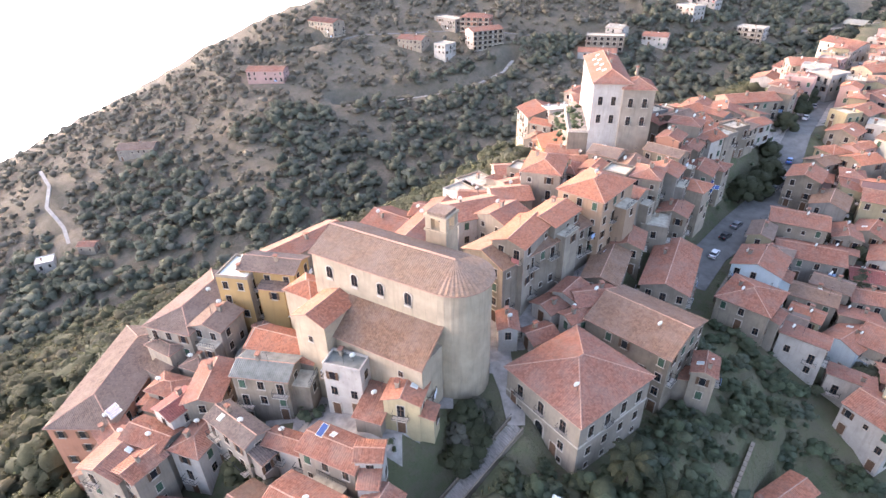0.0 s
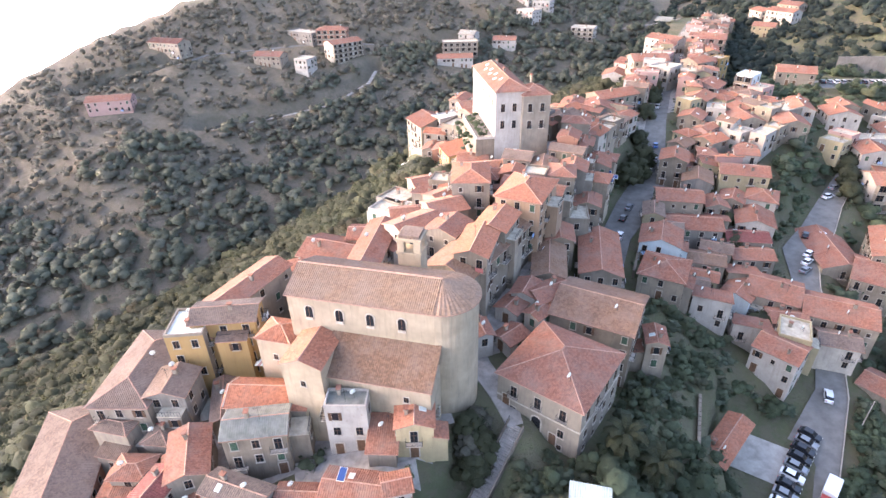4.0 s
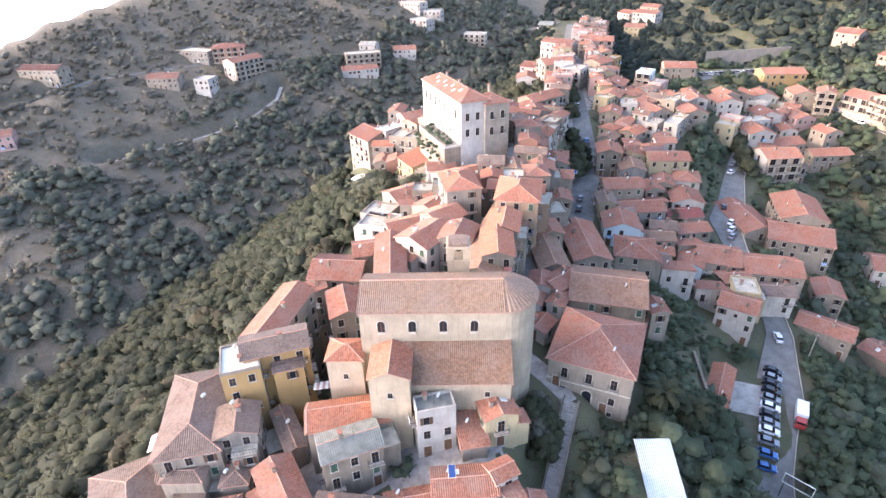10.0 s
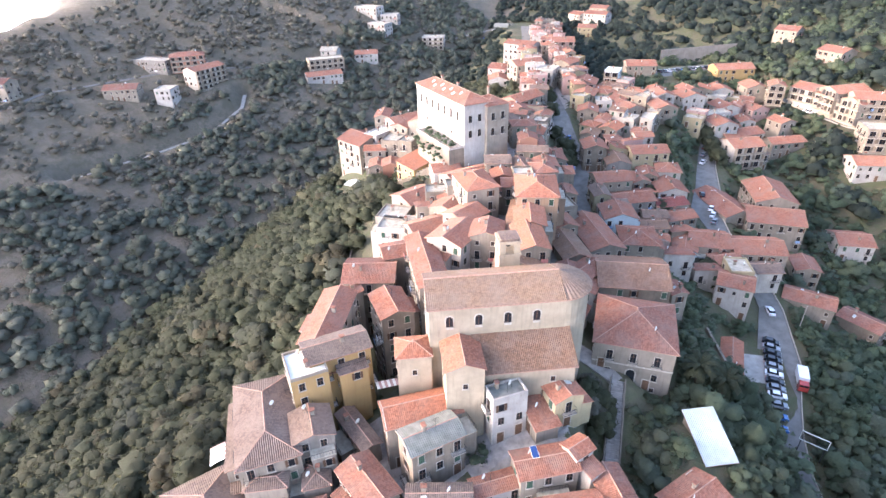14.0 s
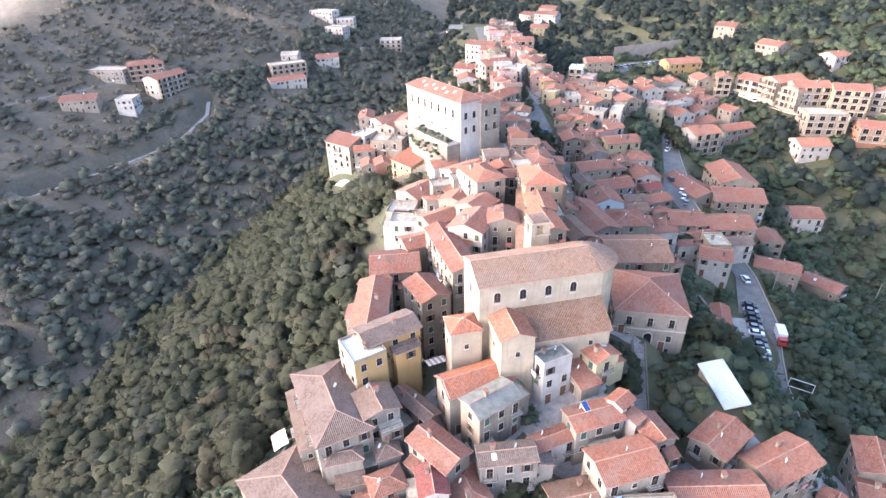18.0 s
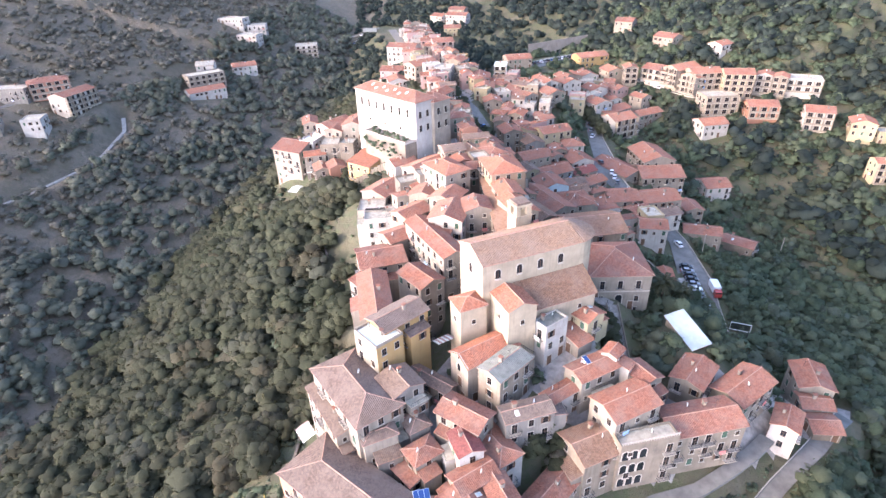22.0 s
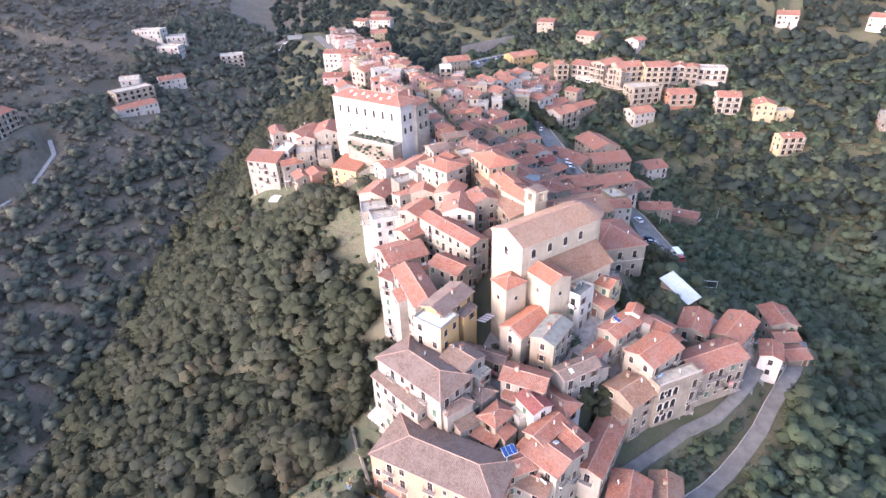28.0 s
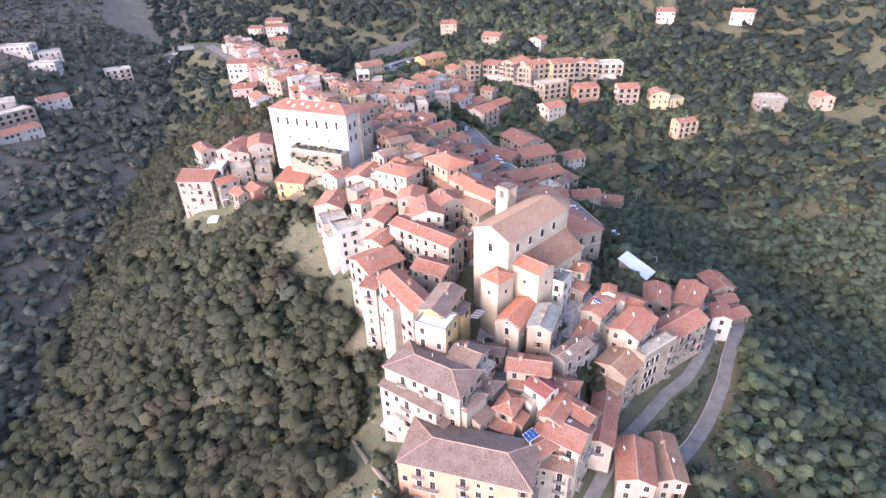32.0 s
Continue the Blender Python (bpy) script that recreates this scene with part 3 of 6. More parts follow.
def lean_to(ob, w, d, high, low, wall, tile, rng):
    """A lower room built against one wall, with its own tiled pitch or a railed terrace on top."""
    side = rng.randrange(4)
    length, off = (w, d / 2) if side % 2 == 0 else (d, w / 2)
    if length < 3.6 or high - low < 4.6:
        return
    a, b = min(length * rng.uniform(0.45, 0.8), 5.0), rng.uniform(1.8, 2.9)
    top = high - rng.uniform(1.9, 3.4)
    u = rng.uniform(-0.5, 0.5) * (length - a)
    turn = pose(0, 0, 0, 0, 0, 90 * side) @ Matrix.Translation((u, -off - b / 2 + 0.02, 0))
    at = ob.matrix_basis @ turn @ Vector((0, -b / 2, 0))
    if any(along(road, at.x, at.y)[0] < along(road, at.x, at.y)[3] + 0.8 for road in ROADS):
        return
    s = Shape()
    s.box(-a / 2, a / 2, -b / 2, b / 2, 0, top)
    room = part("lean_to", s.mesh("lean_to", WALLS[wall]), ob, turn, "lower room built against the wall")
    if rng.random() < 0.6:
        part("lean_to_roof", roof_mesh(a, b, "shed", 0.24 * b, 0.22, "lean_to_roof", ROOFS[tile]), room, pose(0, 0, top))
    else:
        s = Shape()
        s.box(-a / 2 - 0.08, a / 2 + 0.08, -b / 2 - 0.08, b / 2, 0, 0.12, 0)
        for k in range(int(a / 0.45) + 1):
            x = -a / 2 + k * a / int(a / 0.45)
            s.box(x - 0.02, x + 0.02, -b / 2, -b / 2 + 0.04, 0.12, 1.0, 1)
        s.box(-a / 2, a / 2, -b / 2, -b / 2 + 0.05, 0.97, 1.03, 1)
        part("terrace", s.mesh("terrace", ROOFS["slab"], IRON), room, pose(0, 0, top), "small railed roof terrace")
    if top - low > 2.4:
        part("lean_to_window", WINDOWS[rng.choice((0, 1, 3))], room, pose(rng.uniform(-0.2, 0.2) * a, -b / 2, top - 2.1))


def tiers(ob, w, d, high, low):
    """Balconies over the whole width of the front that looks down the valley, one to a storey. Returns that front's number."""
    m0 = ob.matrix_basis
    to_valley = Vector((-60 - m0.translation.x, 30 - m0.translation.y, 0)).normalized()
    front = max(range(4), key=lambda k: ((m0.to_3x3() @ pose(0, 0, 0, 0, 0, 90 * k).to_3x3()) @ Vector((0, -1, 0))).dot(to_valley))
    length, off = (w, d / 2) if front % 2 == 0 else (d, w / 2)
    turn = pose(0, 0, 0, 0, 0, 90 * front)
    n = max(2, int(length / 3.6))
    a = length / 2 - 0.15
    s = Shape()
    s.box(-a, a, -1.5, 0, -0.16, 0, 0)
    s.box(-a, a, -1.5, -1.4, 0, 0.85, 1)
    for x0, x1 in ((-a, -a + 0.2), (a - 0.2, a)):
        s.box(x0, x1, -1.5, 0, 0, 2.85, 1)
    me = s.mesh("balcony", SURROUND, WALLS["cream"])
    s = Shape()
    s.box(-0.1, 0.1, -1.49, -0.01, 0.01, 2.8)
    pier = s.mesh("pier", WALLS["cream"])
    z = high - 2.85
    while z > low + 0.4:
        deck = part("balcony", me, ob, turn @ Matrix.Translation((0, -off, z)), "long pale-walled balcony over the whole front")
        for k in range(1, n, 2 if n > 3 else 1):
            part("pier", pier, deck, pose(-length / 2 + k * length / n, 0, 0))
        for k in range(n):
            part("window", WINDOWS[4], ob, turn @ Matrix.Translation((-length / 2 + (k + 0.5) * length / n, -off, z + 0.02)) @ Matrix.Diagonal((1.9, 1, 1.1, 1)))
        z -= 3.05
    return front


PLANS = []               # x, y, half width, half depth, cosine, sine, eaves
SEED = [7]
BUILT = [(-7, 73, 14)]   # plan circles of what is built: x, y, radius


def house(x, y, w, d, rot, eave, kind, wall, tile, label="", rise=0.0, dense=0.86, balconies=0.2, name="house", extras=True, base=None):
    """A town house. eave: the height of the eaves above the datum."""
    SEED[0] += 1
    rng = random.Random(SEED[0] * 31)
    flip = kind in ("gable", "hip") and d > w
    if kind == "gable_across":
        kind, flip = "gable", True
    if flip:
        w, d, rot = d, w, rot + 90
    c, s_ = math.cos(radians(rot)), math.sin(radians(rot))
    feet = [ground_at(x + c * u - s_ * v, y + s_ * u + c * v) for u in (-w / 2, 0, w / 2) for v in (-d / 2, 0, d / 2)]
    bottom = min(min(feet) - 0.6, eave - 3.0) if base is None else base
    high = eave - bottom
    BUILT.append((x, y, 0.42 * math.hypot(w, d)))
    PLANS.append((x, y, w / 2, d / 2, c, s_, eave))
    rise = rise or (0.17 * d if kind in ("gable", "hip") else 0.22 * d if kind == "shed" else 0)
    ob = thing(name, pose(x, y, bottom, 0, 0, rot), label or HOUSE_LABEL(wall, tile, kind, eave - max(feet)), "house", "houses of the hill town")
    part("wall", wall_mesh(w, d, high, kind, rise, 0.0, WALLS[wall]), ob)
    if kind == "flat":
        s = Shape()
        s.box(-w / 2 + 0.25, w / 2 - 0.25, -d / 2 + 0.25, d / 2 - 0.25, -0.1, 0.06)
        part("roof", s.mesh("roof", ROOFS[tile]), ob, pose(0, 0, high))
    else:
        part("roof", roof_mesh(w, d, kind, rise, rng.uniform(0.3, 0.5), "roof", ROOFS[tile]), ob, pose(0, 0, high))
    front = -1
    if balconies >= 0.5 and math.hypot(x + 20, y - 60) > 150:
        front = tiers(ob, w, d, high, min(feet) - bottom)
    openings(ob, w, d, 0.0, high, rng, dense, balconies, front)
    if extras and math.hypot(x + 10, y - 70) < 105 and min(w, d) < 11:
        lean_to(ob, w, d, high, max(feet) - bottom, wall, tile if kind != "flat" else "red", random.Random(SEED[0] * 17 + 3))
    if extras:
        roofline = lambda v: high + (rise * (1 - abs(v) / (d / 2)) if kind in ("gable", "hip") else rise * (v / d + 0.5) if kind == "shed" else 0.1)
        if rng.random() < 0.7:
            u, v = rng.uniform(-0.25, 0.25) * w, rng.uniform(-0.3, 0.3) * d
            part("chimney", CHIMNEY, ob, pose(u, v, roofline(v), 0, 0, rng.choice((0, 90))))
        if rng.random() < 0.55:
            u, v = rng.uniform(-0.3, 0.3) * w, rng.uniform(-0.3, 0.3) * d
            part("satellite_dish", DISH, ob, pose(u, v, roofline(v), 0, 0, 200 - rot))
        if kind in ("gable", "hip") and rng.random() < 0.14:
            u, v = rng.uniform(-0.25, 0.25) * w, rng.choice((-0.22, 0.22)) * d
            part("skylight", SKYLIGHT, ob, pose(u, v, roofline(v) + 0.08, math.copysign(math.degrees(math.atan2(rise, d / 2)), -v)))
        if rng.random() < 0.3:
            u, v = rng.uniform(-0.3, 0.3) * w, rng.uniform(-0.3, 0.3) * d
            part("aerial", AERIAL, ob, pose(u, v, roofline(v), 0, 0, rng.uniform(0, 180)))
    return ob


WORDS = {"cream": "weathered cream plaster", "white": "white-painted", "grey": "stained grey plaster", "stone": "bare rubble stone", "yellow": "ochre-yellow",
         "pale": "pale yellow", "salmon": "faded salmon plaster", "pink": "pink-painted", "orange": "faded orange", "blue": "pale blue"}
TOPS = {"red": "red clay tiles", "orange": "bright orange tiles", "brown": "old brown tiles", "grey": "grey-brown weathered tiles", "purple": "violet-grey tiles",
        "dark": "dark red roofing", "zinc": "grey bitumen", "pale": "pale sheet roofing", "white": "white terrace coating", "slab": "bare screed"}
SHAPES = {"gable": "gabled", "hip": "hipped", "shed": "single-pitch", "flat": "flat-topped"}


def HOUSE_LABEL(wall, tile, kind, high):
    size = "low" if high < 4.5 else "two-storey" if high < 7.5 else "tall"
    return f"{size} {WORDS[wall]} house, {SHAPES[kind]} with {TOPS[tile]}"


# ---- roads: x, y, height, half width ----
MAIN_ROAD = ((57, 103, 28.5, 2.8), (66, 116, 29, 4), (80, 129, 30, 5.2), (93, 141, 31.5, 5), (103, 155, 36, 4), (113, 169, 41, 3.4), (136, 198, 42, 3),
             (153, 215, 42, 3), (187, 254, 40.3, 3), (207, 287, 39.3, 3), (285, 372, 38, 3.5))
EAST_ROAD = ((196, 150, 33.5, 2.4), (172, 136, 29.5, 2.6), (143, 118, 26, 3.4), (130, 109, 24, 4.2), (117, 102, 22.8, 4.4), (108, 90, 20.5, 3), (97, 72, 17.3, 2.6), (88, 62, 15.2, 3),
             (80, 56.5, 13.6, 4), (72, 51, 12, 5), (62, 46, 10.4, 5), (54, 40, 8.2, 4), (47, 33, 6, 3), (36, 20, 3, 2.6), (30, 0, -2, 2.6))
YARD = ((60, 52, 11.6, 5), (67, 58, 12.8, 5))
STREET = ((-60, 53, 17.5, 1.4), (-46, 47.4, 18, 1.4), (-38.4, 44.4, 18.2, 1.4), (-26.6, 37.2, 18.5, 1.4), (-20.4, 33.6, 18.8, 1.4), (-13.4, 27.8, 19.2, 1.4), (-6.4, 24.3, 20, 1.4), (1, 21.4, 20.4, 1.5), (6, 19.9, 20.8, 1.5))
LOW_ROAD = ((-62, 46, 10, 1.6), (-48, 38, 11.2, 1.6), (-34.6, 30.5, 12.5, 1.6), (-29.6, 27, 13, 1.6), (-23.9, 23.9, 13.5, 1.6), (-16.4, 20.6, 14.2, 1.6), (-8.7, 17.7, 15, 1.6), (-0.9, 15.6, 15.8, 1.6), (6.3, 13.3, 16.4, 1.6), (13, 11, 16.8, 1.8), (22, 9, 16, 1.8), (34, 6, 11, 1.8))
STAIR_LANE = ((0, 48.5, 26.8, 1.2), (3.8, 51.4, 29.0, 1.2), (12, 57.9, 35.2, 1.3), (12, 64, 36, 2.0), (10.5, 70, 37.2, 2))
UPPER_LOT = ((205, 190, 41.0, 6), (228, 184, 41.0, 8), (246, 176, 41.3, 7))
FAR_ROAD = ((290, 392, 37.5, 3), (273, 410, 31, 2.5), (216, 408, 28, 2.5), (179, 401, 27.5, 2.5), (140, 395, 26, 2.5), (75, 402, 30, 2.5), (20, 408, 35, 2.5), (-60, 400, 34, 2), (-130, 375, 20, 2))
VILLA_ROAD = ((217, 84, 33, 2.4), (216, 98, 33, 2.4), (220, 113, 34, 2.4), (227, 129, 35, 2.4), (236, 150, 36, 2.4))
TRACK = ((-63, 327, 5.8, 1.1), (-37, 334, 6.3, 1.1), (-16, 337, 7.6, 1.1), (10, 344, 9.2, 1.1), (19, 350, 11, 1.1), (38, 363, 16, 1.1), (45, 376, 20, 1.1))
WEST_TRACK = ((-218, 274, -11, 0.8), (-207, 262, -14.5, 0.8), (-200, 246, -19, 0.8), (-186, 234, -24, 0.8), (-178, 223, -27, 0.8))
ROADS = (MAIN_ROAD, EAST_ROAD, YARD, STREET, LOW_ROAD, STAIR_LANE, FAR_ROAD, VILLA_ROAD, TRACK, WEST_TRACK, UPPER_LOT)
GRAVEL = plain("pale_gravel", (0.34, 0.31, 0.27), 0.95, 0, 0.25, 0.6)

sheet()


def town_paving():
    """The lanes and small squares between the houses, a thin bed of stone over the ground."""
    xs, ys = np.arange(-75, 150, 2.5) - 0.0, np.arange(0, 222.6, 2.5)
    gx, gy = np.meshgrid(xs, ys)
    gz = on_roads(gx, gy, land(gx, gy)) + 0.09
    far = np.minimum.reduce([along(l, gx, gy)[0] - along(l, gx, gy)[3] for l in (RIDGE, SPUR)])
    s = Shape()
    for j in range(len(ys) - 1):
        for i in range(len(xs) - 1):
            if far[j:j + 2, i:i + 2].max() < 0.5:
                s.face([(gx[q, p], gy[q, p], gz[q, p]) for q, p in ((j, i), (j, i + 1), (j + 1, i + 1), (j + 1, i))])
    tagged(new("pavement", s.mesh("pavement", PAVING)), "worn stone paving of the lanes between the houses", "pavement", kind="structure")


town_paving()
ribbon("road", MAIN_ROAD, ASPHALT, "grey asphalt main street of the town")
ribbon("road", EAST_ROAD, ASPHALT, "grey asphalt road with lay-by parking", True)
ribbon("yard", YARD, GRAVEL, "pale concrete yard below the road")
ribbon("street", STREET, ASPHALT, "worn grey street in front of the southern houses")
ribbon("road", LOW_ROAD, ASPHALT, "narrow asphalt road bending below the houses", True)
ribbon("lane", STAIR_LANE[2:], PAVING, "stone-paved lane between church and villa")
ribbon("car_park", UPPER_LOT, ASPHALT, "asphalt car park below a long concrete wall")


def stairway(line):
    """A flight of stone steps between low walls, with an iron handrail."""
    (x0, y0, z0, half), (x1, y1, z1, _) = line[0], line[-1]
    run, turn = math.hypot(x1 - x0, y1 - y0), math.degrees(math.atan2(y1 - y0, x1 - x0))
    ob = thing("stairway", pose(x0, y0, z0, 0, 0, turn), "worn grey stone stairway climbing beside the villa", "stairs")
    n = round((z1 - z0) / 0.17)
    s = Shape()
    s.box(0, run / n + 0.03, -half, half, -0.6, 0)
    me = s.mesh("step", PAVING)
    for k in range(n):
        part("step", me, ob, pose(run * k / n, 0, (z1 - z0) * (k + 1) / n))
    rise = Vector((run, 0, z1 - z0))
    for y in (-half - 0.15, half + 0.15):
        s = Shape()
        for o in (-0.13, 0.13):
            a = [Vector((0, y + o, -1)), rise + Vector((0, y + o, -1)), rise + Vector((0, y + o, 0.7)), Vector((0, y + o, 0.7))]
            s.face(a if o < 0 else a[::-1])
        s.face([Vector((0, y - 0.13, 0.7)), rise + Vector((0, y - 0.13, 0.7)), rise + Vector((0, y + 0.13, 0.7)), Vector((0, y + 0.13, 0.7))])
        part("side_wall", s.mesh("side_wall", WALLS["stone"]), ob)
    s = Shape()
    s.tube((0, half, 1.5), rise + Vector((0, half, 1.5)), 0.035)
    for k in range(8):
        s.tube(rise * (k / 7) + Vector((0, half, 0.5)), rise * (k / 7) + Vector((0, half, 1.5)), 0.03)
    part("handrail", s.mesh("handrail", IRON), ob)

ribbon("road", FAR_ROAD, ASPHALT, "hillside road across the valley")
ribbon("road", VILLA_ROAD, ASPHALT, "asphalt road in front of the row houses", True)
ribbon("track", tuple((x, y, z + 0.5, w) for x, y, z, w in TRACK), GRAVEL, "pale earth track across the far hillside")
ribbon("track", WEST_TRACK, GRAVEL, "pale earth track on the western slope")


# ---- glowing backdrop for the hazy light beyond the hill ----
def haze():
    m = bpy.data.materials.new("glowing_haze_sheet")
    m.use_nodes = True
    t = m.node_tree
    t.nodes.remove(t.nodes["Principled BSDF"])
    # the brightness of the haze is emitted by this curved sheet
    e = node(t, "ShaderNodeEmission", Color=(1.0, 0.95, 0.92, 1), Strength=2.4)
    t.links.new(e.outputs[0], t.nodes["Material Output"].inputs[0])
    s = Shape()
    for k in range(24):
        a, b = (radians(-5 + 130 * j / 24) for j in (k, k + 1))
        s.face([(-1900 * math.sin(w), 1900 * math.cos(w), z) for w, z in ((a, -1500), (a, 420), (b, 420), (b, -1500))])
    tagged(new("backdrop", s.mesh("backdrop", m)), "glowing white backdrop sheet in place of the sunset haze beyond the hill", "sky", kind="structure")


haze()


# ---- church ----
def church():
    axis = -30.0
    ob = thing("church", pose(-6.9, 73.0, 30, 0, 0, axis), "large pale plastered church with round apse and worn tiled roof", "church")
    L, W, high, rise = 23.0, 10.8, 26.8, 2.2
    s = Shape()
    s.box(-L / 2, L / 2, -W / 2, W / 2, 0, high)
    a, b, c = (-L / 2, -W / 2, high), (-L / 2, W / 2, high), (-L / 2, 0, high + rise)
    s.face((a, c, b))
    part("nave_wall", s.mesh("nave_wall", CHURCH_WALL), ob)
    s = Shape()
    n, r = 16, W / 2
    ring = [(L / 2 + r * math.sin(math.pi * k / n), -r * math.cos(math.pi * k / n)) for k in range(n + 1)]
    for (x0, y0), (x1, y1) in zip(ring, ring[1:]):
        s.face(((x0, y0, 0), (x1, y1, 0), (x1, y1, high), (x0, y0, high)))
    part("apse", s.mesh("apse", CHURCH_WALL), ob, label="bare round apse wall with stains")
    s = Shape()
    over = 0.45
    half = W / 2 + over
    drop = -rise * over / (W / 2)
    top = rise
    for sy in (-1, 1):
        tiled_slope(s, lambda u, q: Vector((-L / 2 - 0.3 + u if sy < 0 else L / 2 - u, sy * (half - q), drop + (top - drop) * q / half)), L + 0.3, half, rise, lambda u: half)
        s.face(((-L / 2 - 0.3, sy * half, drop - 0.15), (L / 2, sy * half, drop - 0.15), (L / 2, 0, top - 0.15), (-L / 2 - 0.3, 0, top - 0.15)), 1)
        s.face(((-L / 2 - 0.3, sy * half, drop - 0.15), (L / 2, sy * half, drop - 0.15), (L / 2, sy * half, drop + 0.02), (-L / 2 - 0.3, sy * half, drop + 0.02)), 1)
        s.face(((-L / 2 - 0.3, sy * half, drop - 0.15), (-L / 2 - 0.3, sy * half, drop + 0.1), (-L / 2 - 0.3, 0, top + 0.1), (-L / 2 - 0.3, 0, top - 0.15)), 1)
    m = 44
    for k in range(m):
        w0, w1 = math.pi * k / m, math.pi * (k + 1) / m
        h0, h1 = (0.0, 0.09) if k % 2 else (0.09, 0.0)
        s.face(((L / 2 + half * math.sin(w0), -half * math.cos(w0), drop + h0), (L / 2 + half * math.sin(w1), -half * math.cos(w1), drop + h1), (L / 2, 0, top + 0.04)))
        s.face(((L / 2 + half * math.sin(w0), -half * math.cos(w0), drop - 0.15), (L / 2 + half * math.sin(w1), -half * math.cos(w1), drop - 0.15), (L / 2 + half * math.sin(w1), -half * math.cos(w1), drop + h1), (L / 2 + half * math.sin(w0), -half * math.cos(w0), drop + h0)), 1)
    s.tube((-L / 2 - 0.3, 0, top + 0.05), (L / 2, 0, top + 0.05), 0.16, 6, 1)
    part("nave_roof", s.mesh("nave_roof", CHURCH_TILES, MORTAR), ob, pose(0, 0, high))
    s = Shape()
    arc = [(0.6 * math.cos(math.pi * k / 8), 1.5 + 0.6 * math.sin(math.pi * k / 8)) for k in range(9)]
    rim, hole = [(0.62, 0.0)] + [(1.35 * x, 1.5 + 1.35 * (z - 1.5)) for x, z in arc] + [(-0.62, 0.0)], [(0.6, 0.0)] + arc + [(-0.6, 0.0)]
    s.face([(x, -0.07, z) for x, z in hole][::-1], 1)
    for (a, b), (p, q) in zip(zip(rim, rim[1:]), zip(hole, hole[1:])):
        s.face(((a[0], -0.1, a[1]), (b[0], -0.1, b[1]), (q[0], -0.1, q[1]), (p[0], -0.1, p[1])), 0)
        s.face(((a[0], -0.1, a[1]), (a[0], 0.02, a[1]), (b[0], 0.02, b[1]), (b[0], -0.1, b[1])), 0)
    s.box(-0.62, 0.62, -0.3, 0.02, -0.35, 0.0, 0)
    s.box(-0.03, 0.03, -0.1, -0.06, 0, 2.05, 2)
    win = s.mesh("clerestory_window", SURROUND, GLASS, SHUTTER)
    for k in range(4):
        part("clerestory_window", win, ob, pose(-8.1 + 4.9 * k, -W / 2, high - 4.0))
        part("clerestory_window", win, ob, pose(-8.1 + 4.9 * k, W / 2, high - 4.0, 0, 0, 180))
    part("clerestory_window", win, ob, pose(-L / 2, 0, high - 4.5, 0, 0, -90))
    s = Shape()
    s.box(-1.5, 1.5, -0.25, 0.1, 0, 4.4, 0)
    s.box(-1.0, 1.0, -0.3, -0.2, 0, 3.6, 1)
    part("portal", s.mesh("portal", SURROUND, DOOR), ob, pose(-L / 2, 0, 9, 0, 0, -90), "tall wooden portal in a stone surround")
    s = Shape()
    for x0, x1, y0, y1 in ((-L / 2 - 0.12, L / 2, -W / 2 - 0.14, -W / 2), (-L / 2 - 0.12, L / 2, W / 2, W / 2 + 0.14), (-L / 2 - 0.14, -L / 2, -W / 2, W / 2)):
        s.box(x0, x1, y0, y1, high - 0.55, high - 0.2)
    part("cornice", s.mesh("cornice", SURROUND), ob)
    # side aisle, lower, along the south flank
    s = Shape()
    s.box(-4.2, 12.2, -W / 2 - 5.6, -W / 2, 4, 17.4)
    part("aisle_wall", s.mesh("aisle_wall", CHURCH_WALL), ob)
    part("aisle_roof", roof_mesh(16.4, 5.8, "shed", 3.4, 0.35, "aisle_roof", ROOFS["brown"]), ob, pose(4.0, -W / 2 - 2.9, 17.4), "orange-brown tiled lean-to roof")
    for k in range(2):
        part("aisle_window", WINDOWS[3], ob, pose(1.5 + 7 * k, -W / 2 - 5.6, 14.2))
    # transept block and porch tower with their own roofs
    for x, w, d, e, k in ((-6.5, 6.2, 7.6, 20.1, "transept"), (-14.3, 5.8, 5.2, 18.7, "side_chapel")):
        y = -W / 2 - d / 2 if k == "transept" else -4.6
        part(f"{k}_wall", wall_mesh(d, w, e - 2, "gable" if k == "transept" else "hip", 0.2 * w, 0, CHURCH_WALL), ob, pose(x, y, 2, 0, 0, 90))
        part(f"{k}_roof", roof_mesh(d, w, "gable" if k == "transept" else "hip", 0.2 * w, 0.3, f"{k}_roof", ROOFS["orange"]), ob, pose(x, y, e, 0, 0, 90))
        part("side_window", WINDOWS[3], ob, pose(x, y - d / 2, e - 4))
        part("side_window", WINDOWS[3], ob, pose(x - w / 2, y, e - 4, 0, 0, -90))
    # belfry
    tower = thing("bell_tower", pose(1.0, 78.0, 37.5, 0, 0, axis), "square pale stone bell tower with open arches", "tower")
    s = Shape()
    s.box(-1.9, 1.9, -1.9, 1.9, 0, 21)
    s.box(-2.1, 2.1, -2.1, 2.1, 21, 21.35)
    for x, y in ((-1, -1), (1, -1), (1, 1), (-1, 1)):
        s.box(x * 1.35 - 0.55, x * 1.35 + 0.55, y * 1.35 - 0.55, y * 1.35 + 0.55, 21.35, 23.4)
    s.box(-2.1, 2.1, -2.1, 2.1, 23.4, 23.8)
    part("shaft", s.mesh("shaft", CHURCH_WALL), tower)
    s = Shape()
    s.box(-1.7, 1.7, -1.7, 1.7, 0, 0.5)
    part("cap", s.mesh("cap", ROOFS["grey"]), tower, pose(0, 0, 23.8))
    s = Shape()
